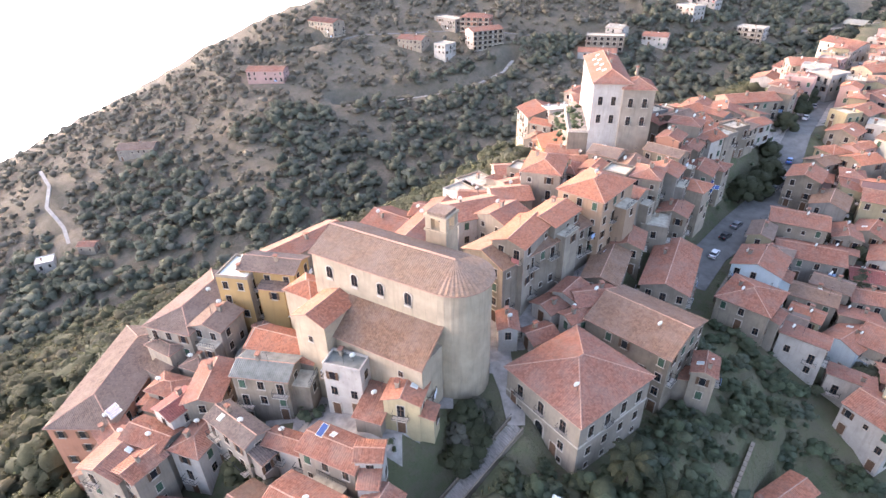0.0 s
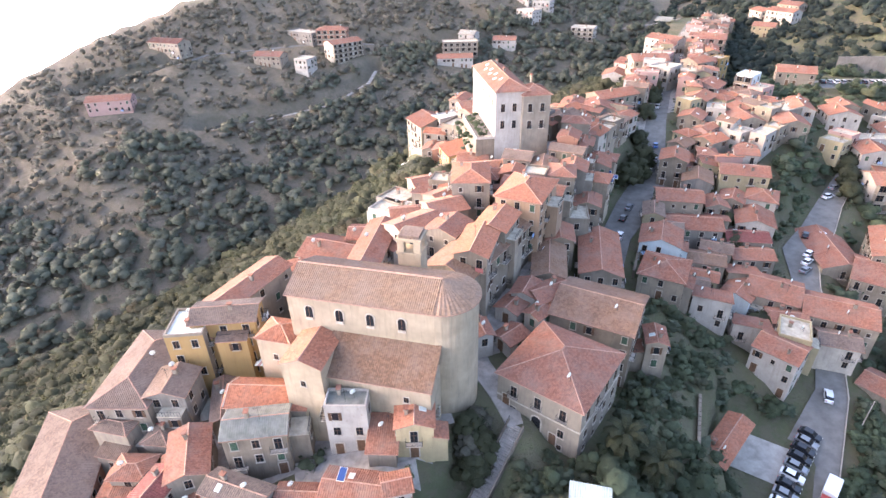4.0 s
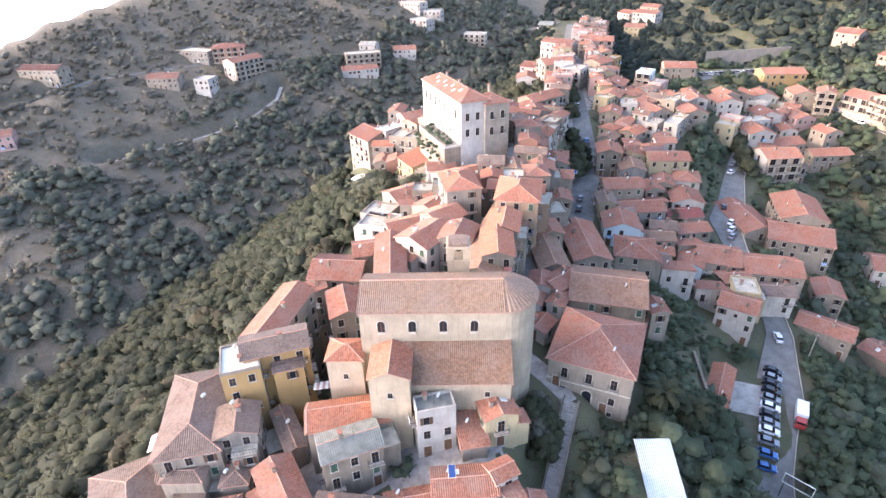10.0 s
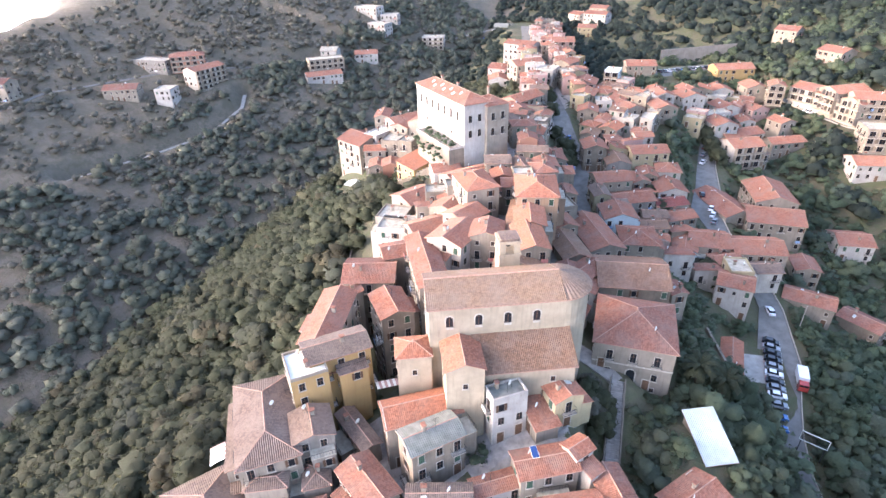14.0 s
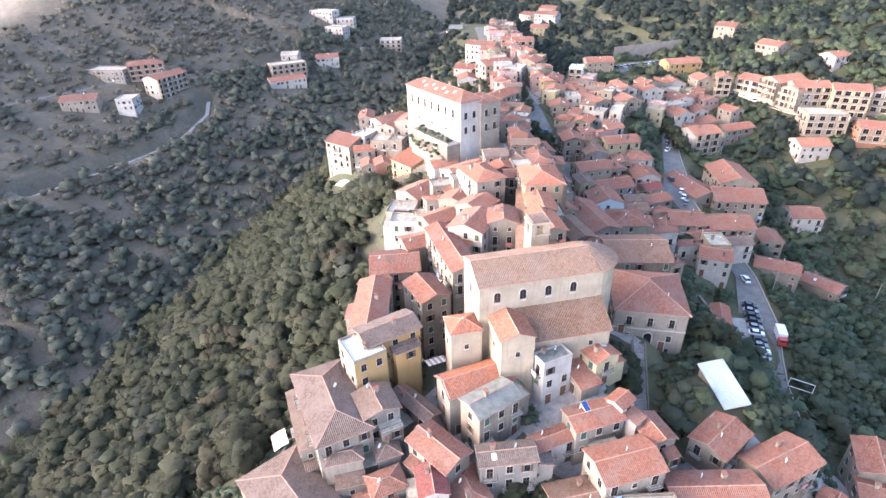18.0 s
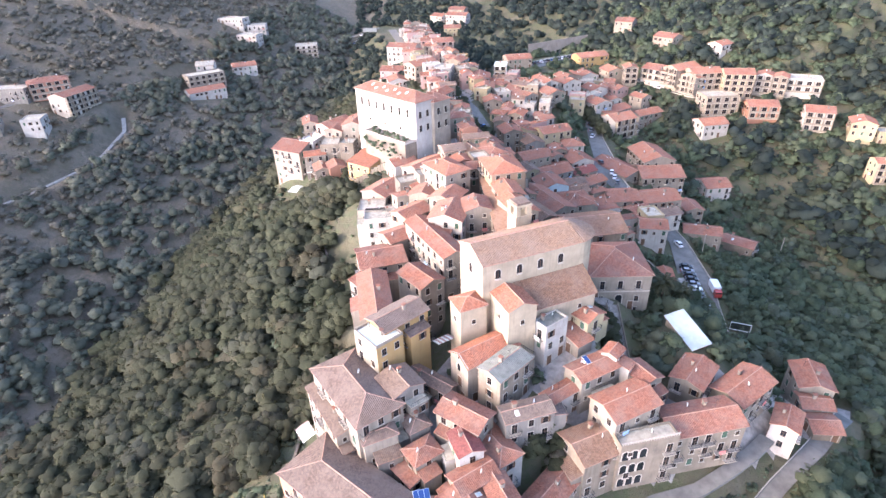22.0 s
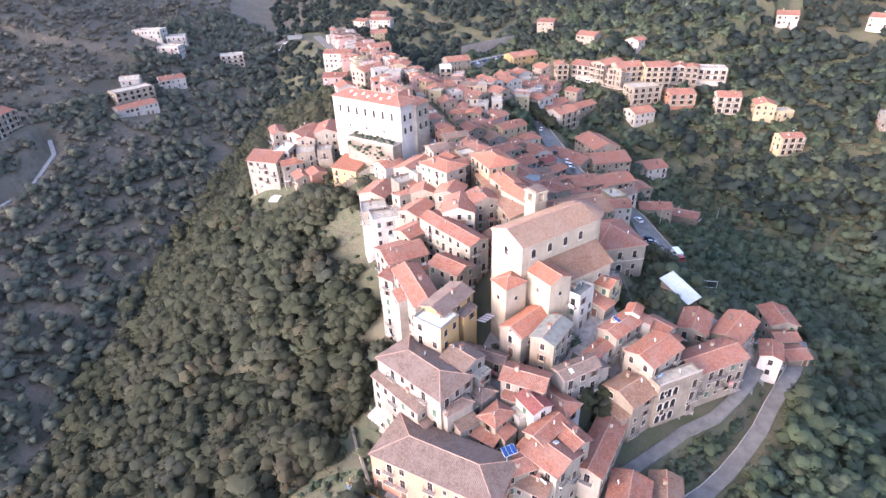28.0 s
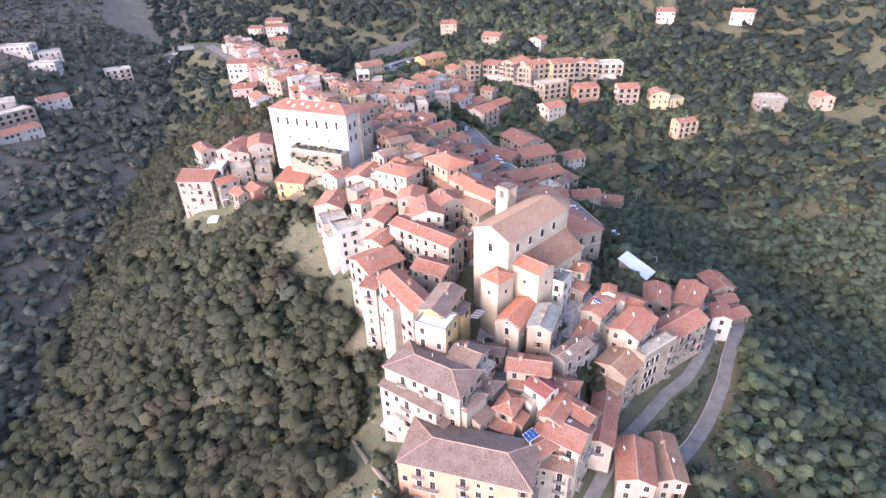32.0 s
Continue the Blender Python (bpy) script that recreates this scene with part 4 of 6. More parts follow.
    for (r0, h0), (r1, h1) in (((0.15, 0.9), (0.3, 0.75)), ((0.3, 0.75), (0.38, 0.3)), ((0.38, 0.3), (0.5, 0.0))):
        s.tube((0, 0, h1), (0, 0, h0), r1, 10, 0, r0)
    part("bell", s.mesh("bell", IRON), tower, pose(0, 0, 22.1), "dark bronze bell")


CHURCH_WALL = plaster("church_plaster", (0.40, 0.33, 0.24), 0.7, (0.29, 0.245, 0.2))
CHURCH_TILES = tiles("church_tiles", (0.215, 0.135, 0.09), (0.35, 0.285, 0.21), 0.65)
church()
stairway(STAIR_LANE[:3])

# ---- the great houses ----
def villa():
    """The square villa: three windows with small balconies over a middle doorway, and a string course all round."""
    ob = house(21.6, 62.4, 14.6, 15.6, -53, 42.0, "hip", "cream", "red", "square cream villa with low hipped red tile roof", 3.0, 0.0, 0.0, "villa")
    high, w, d = 42.0 - ob.matrix_basis.translation.z, 15.6, 14.6
    s = Shape()
    for z, h, o in ((high - 4.9, 0.3, 0.1), (high - 0.5, 0.4, 0.16)):
        for x0, x1, y0, y1 in ((-w / 2 - o, w / 2 + o, -d / 2 - o, -d / 2), (-w / 2 - o, w / 2 + o, d / 2, d / 2 + o), (-w / 2 - o, -w / 2, -d / 2, d / 2), (w / 2, w / 2 + o, -d / 2, d / 2)):
            s.box(x0, x1, y0, y1, z, z + h)
    part("string_course", s.mesh("string_course", SURROUND), ob)
    for side in range(4):
        length, off = (w, d / 2) if side % 2 == 0 else (d, w / 2)
        turn = pose(0, 0, 0, 0, 0, 90 * side)
        for k in range(3 if side == 3 else 4):
            u = (k - 1) * 4.3 if side == 3 else (k - 1.5) * 3.6
            win = part("window", WINDOWS[4], ob, turn @ Matrix.Translation((u, -off, high - 3.9)))
            if side == 3 or k % 3 == 1:
                part("balcony", BALCONY, win, Matrix.Diagonal((0.75, 0.7, 0.9, 1)))
            if side == 3 and k == 1:
                part("doorway", ARCH, ob, turn @ Matrix.Translation((u, -off, high - 8.6)) @ Matrix.Diagonal((1.25, 1.3, 1.25, 1)), "tall arched doorway")
            else:
                part("window", WINDOWS[1], ob, turn @ Matrix.Translation((u, -off, high - 7.6)))
            if side in (0, 3) and not (side == 3 and k == 1):
                part("window", WINDOWS[3], ob, turn @ Matrix.Translation((u, -off, high - 10.4)))


villa()


def chapel():
    """A small gabled chapel whose front has a doorway, a window over it and a round opening in the gable."""
    ob = house(-24.5, 70.1, 12.6, 6.0, -19.7, 41.5, "gable", "cream", "orange", "small cream gabled chapel with bright orange tiled roof", 1.5, 0.0, 0.0, "chapel", False)
    high = 41.5 - ob.matrix_basis.translation.z
    front = pose(-6.3, 0, 0, 0, 0, -90)
    part("doorway", DOOR_MESH, ob, front @ Matrix.Translation((0.3, 0, high - 6.6)), "dark chapel door in a stone surround")
    part("window", ARCH, ob, front @ Matrix.Translation((0, 0, high - 2.9)) @ Matrix.Diagonal((0.85, 1, 0.85, 1)))
    s = Shape()
    s.tube((0, 0.03, 0), (0, -0.08, 0), 0.45, 14, 0)
    s.tube((0, 0, 0), (0, -0.1, 0), 0.3, 14, 1)
    part("round_window", s.mesh("round_window", SURROUND, GLASS), ob, front @ Matrix.Translation((0, 0, high + 0.45)))
    part("window", WINDOWS[3], ob, pose(-3.5, -3.0, high - 3.2))
    part("window", WINDOWS[3], ob, pose(2.5, -3.0, high - 3.2))
    s = Shape()
    for sy in (-1, 1):
        s.tube((-6.35, sy * 3.2, high - 0.05), (-6.35, 0, high + 1.52), 0.09, 5)
    part("gable_moulding", s.mesh("gable_moulding", SURROUND), ob)


chapel()


def arcaded_building(x, y, w, d, rot, eave):
    """A terraced block over the street with two rows of arched openings and balconies beside them."""
    ob = house(x, y, w, d, rot, eave, "flat", "stone", "slab", "tan stone terraced block with arched openings over the street", 0, 0.3, 0.5, "arcaded_building")
    high = eave - ob.matrix_basis.translation.z
    for row in range(3):
        for k in range(3):
            part("arched_opening", ARCH, ob, pose(-w / 2 + 1.1 + 1.75 * k, -d / 2, high - 3.4 - 3.6 * row))
        win = part("window", WINDOWS[4], ob, pose(w / 2 - 1.7, -d / 2, high - 3.3 - 3.6 * row))
        part("balcony", BALCONY, win, Matrix.Translation((0, 0, -0.05)))
    for k in range(int(w / 0.5)):
        s = Shape()
        s.box(-0.06, 0.06, -0.06, 0.06, 0, 0.5)
        part("baluster", s.mesh("baluster", SURROUND), ob, pose(-w / 2 + 0.3 + 0.5 * k, -d / 2 + 0.12, high + 0.55))
    s = Shape()
    s.box(-w / 2, w / 2, -d / 2 + 0.02, -d / 2 + 0.22, high + 1.05, high + 1.17)
    part("handrail", s.mesh("handrail", SURROUND), ob)


def palace():
    """The long palace: a bare western wall with one row of tall windows, an end block, and a garden terrace along its foot."""
    ob = thing("palace", pose(45.5, 154.4, 48.2, 0, 0, -98), "long white palace with red hipped roof above the town", "palace")
    w, d, high = 32.0, 9.2, 17.3
    part("wall", wall_mesh(w, d, high, "hip", 0, 6, WALLS["white"]), ob)
    part("roof", roof_mesh(w, d, "hip", 2.3, 0.4, "roof", ROOFS["red"]), ob, pose(0, 0, high))
    part("end_wall", wall_mesh(9.0, 7.6, high - 1.0, "hip", 0, 6, WALLS["cream"]), ob, pose(12.7, 6.4, 0))
    part("end_roof", roof_mesh(9.0, 7.6, "hip", 1.8, 0.4, "end_roof", ROOFS["red"]), ob, pose(12.7, 6.4, high - 1.0))
    for k in range(7):
        x = -12.6 + 4.1 * k
        part("tall_window", WINDOWS[4], ob, pose(x, -d / 2, high - 5.6) @ Matrix.Diagonal((0.9, 1, 1.25, 1)))
        if k != 3:
            part("small_window", WINDOWS[3], ob, pose(x + 0.3, -d / 2, high - 2.1) @ Matrix.Diagonal((0.7, 1, 0.6, 1)))
        part("tall_window", WINDOWS[4], ob, pose(x, d / 2, high - 6.0, 0, 0, 180))
        if k % 2:
            part("low_window", WINDOWS[3], ob, pose(x, -d / 2, high - 10.6))
    for k in range(7):
        part("skylight", SKYLIGHT, ob, pose(-9 + 3.0 * k, -1.7 - 1.1 * (k % 2), high + 2.3 * (1 - (1.7 + 1.1 * (k % 2)) / 4.6) + 0.12, 24))
    for z in (5.6, 10.2):
        part("tall_window", WINDOWS[4], ob, pose(w / 2, -2.6, high - z, 0, 0, 90))
        part("tall_window", WINDOWS[4], ob, pose(w / 2, 0.6, high - z, 0, 0, 90))
        for k in range(2):
            win = part("tall_window", WINDOWS[4], ob, pose(17.2, 4.6 + 3.4 * k, high - z, 0, 0, 90))
            part("balcony", BALCONY, win, Matrix.Diagonal((0.7, 0.6, 0.9, 1)))
    for x, y in ((-8, 1), (3, 0.6), (12, 6)):
        part("chimney", CHIMNEY, ob, pose(x, y, high + 1.9))
    s = Shape()
    for x, y, side in ((-w / 2 - 0.12, -d / 2 - 0.12, 0), (-w / 2 - 0.12, d / 2, 0)):
        s.box(x, w / 2 + 0.12, y, y + 0.12, high - 0.7, high - 0.35)
    part("cornice", s.mesh("cornice", SURROUND), ob)
    BUILT.append((45.5, 154.4, 13)), BUILT.append((42.5, 165, 8)), BUILT.append((42, 143, 8)), BUILT.append((53, 140, 6))
    terrace = thing("garden_terrace", pose(45.5, 154.4, 49.2, 0, 0, -98), "walled garden terrace at the foot of the palace", "terrace")
    s = Shape()
    s.box(-6, 15.8, -d / 2 - 5.2, -d / 2 - 0.01, -11, 3.3)
    part("terrace_wall", s.mesh("terrace_wall", WALLS["stone"]), terrace)
    s = Shape()
    s.box(-6, 15.8, -d / 2 - 5.2, -d / 2 - 4.95, 3.304, 4.0)
    s.box(-6, -5.75, -d / 2 - 4.95, -d / 2 - 0.01, 3.304, 4.0)
    s.box(15.55, 15.8, -d / 2 - 4.95, -d / 2 - 0.01, 3.304, 4.0)
    part("parapet", s.mesh("parapet", SURROUND), terrace)
    s = Shape()
    s.box(-5.7, 15.5, -d / 2 - 4.9, -d / 2 - 0.02, 3.304, 3.38)
    part("paving", s.mesh("paving", PAVING), terrace)
    for k in range(3):
        s = Shape()
        s.box(-4 + 7 * k, 0.5 + 7 * k, -d / 2 - 4.2, -d / 2 - 3.2, 3.38, 3.8)
        part("planter", s.mesh("planter", WALLS["cream"]), terrace)
    return terrace


TERRACE = palace()


arcaded_building(-19.6, 38.1, 11.5, 3.5, -41, 33.0)
# ---- houses of the town: x, y, width, depth, turn, eaves, roof, wall, tiles ----
house(-45.7, 85.6, 18.7, 9.5, 73, 39.3, "hip", "cream", "grey")
house(-48.3, 88.6, 14.9, 6.9, -110, 35.0, "shed", "cream", "grey")
house(-49.5, 76.5, 3.2, 6.3, -119, 36.0, "hip", "cream", "grey")
house(-33.1, 77.1, 9.9, 3.2, -90, 36.0, "gable", "stone", "grey")
house(-42.4, 74.1, 5.1, 4.1, -113, 34.5, "hip", "grey", "grey")
house(-46.3, 69.0, 4.2, 5.5, -108, 33.5, "hip", "cream", "red")
house(-49.5, 69.8, 5.1, 3.2, -101, 30.5, "shed", "cream", "red")
house(-37.2, 66.1, 9.1, 5.5, -88, 37.0, "gable", "cream", "red")
house(-41.6, 62.8, 5.6, 4.6, -123, 35.5, "gable", "white", "dark")
house(-26.5, 64.2, 5.5, 9.0, -99, 42.0, "gable", "stone", "zinc")
house(-30.0, 57.3, 4.2, 9.6, -126, 37.0, "gable", "grey", "purple", dense=0.92, balconies=0.5)
house(-13.9, 51.7, 5.1, 9.2, -115, 38.5, "gable", "cream", "red")
house(-20.8, 54.5, 3.2, 8.3, -109, 36.0, "gable", "white", "red", dense=0.92, balconies=0.5)
house(-7.5, 43.7, 6.0, 4.7, -114, 36.5, "gable", "cream", "red", dense=0.92, balconies=0.5)
house(-16.7, 43.5, 7.2, 10.6, -117, 36.5, "gable", "cream", "red", dense=0.92, balconies=0.5)
house(-24.7, 45.7, 7.8, 9.4, -120, 31.5, "gable", "stone", "brown")
house(-7.6, 31.8, 15.1, 7.5, -42, 31.5, "gable", "stone", "red", dense=0.92, balconies=0.5)
house(4.0, 36.1, 6.6, 9.1, -94, 32.0, "gable", "cream", "red")
house(8.0, 27.0, 7.0, 12.0, -108, 30.3, "gable", "cream", "red")
house(30.2, 15.2, 7.1, 8.5, -67, 22.0, "gable", "cream", "red")
house(24.3, 13.4, 6.3, 4.7, -62, 20.0, "gable", "cream", "red")
house(19.2, 11.0, 5.8, 5.4, -58, 19.0, "gable", "stone", "red")
house(9.4, 17.7, 4.9, 6.5, -89, 25.0, "gable", "white", "red")
house(-58.4, 74.9, 26.1, 11.2, 89, 31.0, "hip", "salmon", "grey")
house(-48.9, 56.5, 8.0, 7.7, -110, 31.5, "gable", "cream", "red")
house(-44.2, 54.0, 5.4, 4.2, -120, 32.5, "gable", "cream", "red")
house(-53.6, 58.5, 6.5, 5.1, -94, 28.0, "gable", "cream", "brown")
house(-53.2, 61.9, 4.5, 8.3, -134, 30.5, "gable", "stone", "red")
house(-44.8, 59.0, 4.5, 7.6, -110, 33.0, "gable", "cream", "red")
house(-38.0, 49.0, 5.5, 16.7, -96, 26.5, "gable", "cream", "red")
house(-44.4, 41.8, 7.6, 10.9, -88, 21.0, "gable", "cream", "red")
house(-40.2, 34.9, 5.9, 12.1, -81, 19.0, "gable", "cream", "brown")
terrace_house = \
house(-37.0, 87.0, 7.5, 6.4, -101, 45.5, "flat", "cream", "white")
house(-30.9, 87.3, 10.9, 6.2, -11, 46.5, "gable", "yellow", "purple", dense=0.92, balconies=0.5)
house(-27.5, 97.1, 16.9, 6.4, -132, 45.5, "gable", "cream", "red")
house(-10.4, 111.6, 10.1, 11.3, -126, 42.0, "gable", "cream", "red")
house(-18.4, 109.1, 4.8, 6.6, -102, 40.0, "shed", "cream", "red")
house(-15.4, 93.9, 9.1, 6.6, -104, 45.0, "gable", "cream", "red")
house(-2.9, 99.4, 21.6, 6.3, -115, 48.0, "gable", "cream", "red", dense=0.92, balconies=0.5)
house(7.1, 102.1, 8.9, 10.2, -68, 50.0, "gable", "white", "red")
house(12.9, 97.7, 7.0, 7.5, -45, 51.0, "gable", "cream", "red")
house(23.9, 115.8, 12.2, 8.5, -109, 54.0, "hip", "cream", "orange")
house(31.9, 101.8, 13.1, 9.7, -131, 55.0, "hip", "orange", "orange")
house(21.9, 93.5, 9.0, 6.5, -131, 53.0, "gable", "cream", "orange")
house(15.3, 86.6, 11.0, 6.2, -123, 53.0, "gable", "cream", "orange")
house(33.3, 141.8, 7.2, 8.5, -113, 47.0, "gable", "white", "red")
house(33.0, 130.6, 10.2, 13.0, -95, 48.0, "gable", "cream", "red")
house(19.7, 138.0, 9.3, 10.7, -85, 43.0, "gable", "cream", "red")
house(9.4, 133.3, 8.0, 8.3, -52, 42.0, "flat", "cream", "slab")
house(6.9, 127.3, 9.8, 8.1, -46, 42.0, "flat", "white", "slab")
house(9.3, 117.5, 7.1, 9.3, -97, 45.0, "gable", "cream", "red")
house(18.8, 119.9, 7.9, 8.2, -66, 47.0, "gable", "cream", "red")
house(15.3, 108.8, 7.7, 8.1, -81, 50.0, "gable", "cream", "red")
house(-2.3, 112.9, 7.0, 7.3, -109, 44.0, "gable", "cream", "red")
house(34.3, 159.5, 10.6, 9.0, -90, 43.0, "shed", "yellow", "orange")
house(47.6, 107.2, 5.6, 9.6, -24, 44.0, "flat", "cream", "slab")
house(39.3, 99.1, 6.0, 7.4, -23, 44.0, "gable", "stone", "red")
house(33.2, 91.5, 6.5, 14.7, -26, 43.0, "gable", "stone", "brown")
house(47.3, 94.5, 8.7, 18.8, -28, 40.0, "gable", "cream", "red")
house(27.9, 80.6, 5.5, 7.3, -81, 43.0, "gable", "white", "red")
house(24.3, 76.5, 3.3, 5.0, -63, 42.0, "gable", "white", "red")
house(35.2, 74.1, 14.8, 13.0, -44, 42.5, "gable", "stone", "brown")
house(43.8, 67.8, 3.7, 5.2, -27, 38.0, "gable", "cream", "red")
house(63.9, 92.2, 9.9, 10.7, -44, 34.3, "hip", "cream", "red")
house(72.6, 105.9, 9.9, 10.0, -38, 33.7, "gable", "blue", "red")
house(87.9, 113.0, 14.1, 8.7, -26, 31.7, "gable", "grey", "red")
house(89.9, 123.0, 12.3, 8.7, -29, 35.3, "gable", "cream", "red")
house(99.7, 139.7, 8.0, 9.5, -39, 40.0, "gable", "stone", "red")
house(101.8, 130.4, 8.4, 9.8, -38, 36.4, "gable", "grey", "brown")
house(115.9, 127.8, 13.4, 9.0, -33, 37.7, "gable", "pale", "red")
house(115.4, 118.1, 8.0, 9.1, -46, 33.7, "hip", "white", "red")
house(107.5, 120.9, 6.6, 7.5, -47, 33.0, "gable", "cream", "red")
house(107.5, 111.4, 9.6, 10.6, -38, 30.8, "gable", "white", "red")
house(100.7, 106.5, 11.1, 7.2, -24, 28.6, "gable", "cream", "dark")
house(97.5, 100.5, 10.5, 6.7, -22, 27.0, "gable", "cream", "red")
house(92.6, 86.6, 11.2, 11.0, -49, 25.9, "gable", "cream", "red")
house(85.5, 89.4, 6.8, 8.6, -60, 25.2, "gable", "blue", "red")
house(78.6, 69.4, 8.9, 8.3, -63, 25.0, "gable", "white", "red")
house(84.4, 72.2, 6.2, 7.9, -45, 26.0, "flat", "pale", "slab")
house(89.0, 78.3, 7.9, 6.1, -26, 24.1, "gable", "pink", "red")
house(94.3, 69.2, 7.8, 6.0, -37, 23.3, "gable", "white", "purple")
house(100.9, 75.9, 14.7, 11.0, -43, 25.2, "gable", "cream", "red")
house(116.5, 66.4, 6.9, 8.6, -50, 17.3, "gable", "cream", "red")
house(129.0, 84.4, 17.4, 14.2, -52, 23.5, "gable", "cream", "red")
house(125.0, 100.0, 10.9, 21.5, -27, 23.5, "gable", "cream", "red")
house(138.0, 91.0, 13.4, 18.6, -47, 27.0, "gable", "cream", "red")
house(152.6, 66.5, 11.0, 11.0, -47, 13.9, "gable", "white", "red")
house(100.5, 57.6, 12.9, 7.7, -70, 16.4, "gable", "cream", "red")
house(112.0, 46.0, 11.3, 7.1, -93, 9.8, "gable", "stone", "red")
house(54.5, 55.6, 13.8, 4.4, 29, 20.0, "gable", "cream", "orange")
house(162.0, 260.7, 14.2, 11.0, -65, 39.8, "gable", "pink", "red")
house(135.5, 234.3, 10.1, 11.0, -40, 42.3, "gable", "white", "red")
house(196.3, 281.6, 20.1, 11.0, -71, 46.2, "gable", "white", "red")
house(144.6, 223.8, 15.6, 11.0, -16, 50.3, "gable", "cream", "red")
house(140.6, 205.1, 9.2, 10.4, -64, 50.9, "flat", "white", "slab")
house(203.2, 253.9, 13.1, 11.0, -42, 50.7, "gable", "pink", "red", dense=0.92, balconies=0.5)
house(183.6, 224.5, 6.4, 8.3, -69, 47.4, "flat", "yellow", "slab")
house(161.1, 211.6, 9.1, 10.3, -77, 50.4, "gable", "cream", "red")
house(148.0, 187.5, 10.8, 11.0, -57, 47.0, "gable", "pink", "red", dense=0.92, balconies=0.5)
house(135.0, 175.7, 9.2, 10.4, -58, 46.3, "gable", "cream", "red")
house(165.4, 185.5, 6.6, 8.4, -62, 49.7, "flat", "blue", "white", dense=0.92, balconies=0.5)
house(134.8, 165.5, 6.3, 8.2, -40, 44.9, "flat", "white", "slab")
house(124.6, 164.6, 7.9, 9.5, -51, 43.4, "gable", "cream", "red")
house(199.6, 195.2, 14.7, 11.0, -41, 46.6, "gable", "cream", "red")
house(292.5, 311.7, 13.4, 11.0, -55, 43.2, "gable", "pale", "red")
house(318.7, 324.7, 18.7, 11.0, -77, 49.1, "gable", "white", "red")
house(322.0, 347.0, 13.3, 11.0, -96, 46.7, "gable", "white", "red")
house(338.9, 339.0, 15.1, 11.0, -75, 50.6, "gable", "cream", "red")
house(98.7, 177.3, 16.6, 9.0, 9, 50.2, "gable", "cream", "red")
house(89.2, 170.3, 9.9, 11.0, -26, 48.8, "gable", "cream", "red")
house(82.6, 176.4, 7.8, 9.3, -39, 48.8, "gable", "cream", "red")
house(261.9, 337.3, 8.5, 9.8, -43, 43.3, "flat", "white", "slab")
house(138.9, 155.8, 9.8, 10.8, -15, 43.6, "gable", "cream", "red")
house(156.7, 156.6, 9.4, 10.5, -83, 45.0, "flat", "cream", "slab")
house(150.3, 147.0, 9.6, 10.7, -30, 43.8, "gable", "cream", "red")
house(163.1, 156.5, 8.6, 10.0, -34, 44.9, "gable", "white", "red")
house(239.8, 166.9, 19.8, 11.0, -33, 43.7, "gable", "yellow", "red")
house(211.6, 156.4, 10.5, 11.0, -40, 39.1, "gable", "white", "red")
house(223.1, 145.5, 10.3, 11.0, -40, 40.7, "gable", "cream", "red")
house(222.1, 134.6, 6.9, 8.7, -58, 43.6, "gable", "cream", "red", dense=0.92, balconies=0.5)
house(227.7, 120.0, 15.0, 11.0, -101, 43.2, "gable", "white", "red", dense=0.92, balconies=0.5)
house(225.9, 111.0, 6.6, 8.5, -85, 43.1, "gable", "white", "red", dense=0.92, balconies=0.5)
house(228.1, 108.3, 17.0, 11.0, -24, 45.1, "gable", "cream", "red", dense=0.92, balconies=0.5)
house(222.3, 98.2, 13.3, 10.7, -21, 43.3, "gable", "cream", "red", dense=0.92, balconies=0.5)
house(180.0, 139.7, 13.4, 6.2, -21, 36.5, "flat", "white", "slab")
house(171.5, 131.2, 9.8, 10.8, -30, 36.3, "gable", "white", "red")
house(163.5, 116.5, 13.1, 11.0, -27, 32.7, "gable", "white", "red", dense=0.92, balconies=0.5)
house(177.7, 125.6, 19.7, 9.1, -17, 31.5, "gable", "cream", "red")
house(194.8, 132.4, 6.5, 8.4, -39, 32.5, "gable", "white", "red")
house(201.1, 119.5, 7.8, 8.4, -21, 33.9, "gable", "cream", "red")
house(191.4, 112.5, 15.7, 8.1, -26, 28.8, "gable", "cream", "red")
house(168.2, 112.6, 9.8, 5.6, -16, 28.2, "gable", "grey", "purple")
house(177.4, 151.8, 10.4, 11.0, -29, 42.9, "gable", "white", "red")
house(196.1, 144.2, 10.0, 10.6, -29, 36.1, "gable", "white", "red")
house(183.1, 156.0, 7.6, 9.2, -25, 43.9, "gable", "cream", "red")
house(209.9, 136.7, 9.0, 9.9, -22, 34.4, "gable", "pink", "red")
house(218.5, 39.5, 12.0, 11.0, -77, 34.3, "gable", "white", "red", dense=0.92, balconies=0.5)
house(218.4, 21.3, 10.0, 10.2, -78, 31.8, "gable", "pale", "red")
house(220.4, 11.9, 8.8, 7.2, -61, 28.2, "flat", "pale", "slab")
house(191.0, 8.3, 11.1, 7.3, -61, 24.0, "gable", "pale", "red", dense=0.92, balconies=0.5)
house(215.9, 64.2, 14.0, 11.0, -62, 34.2, "gable", "salmon", "red", dense=0.92, balconies=0.5)
house(211.5, 84.0, 17.0, 11.0, -51, 37.1, "flat", "cream", "slab", dense=0.92, balconies=0.5)
house(194.8, 81.4, 12.8, 11.0, -44, 27.9, "gable", "white", "red")
house(224.3, 96.1, 15.7, 11.0, -48, 45.0, "gable", "cream", "red", dense=0.92, balconies=0.5)
house(226.9, 79.9, 14.4, 11.0, -64, 45.6, "gable", "pale", "red", dense=0.92, balconies=0.5)
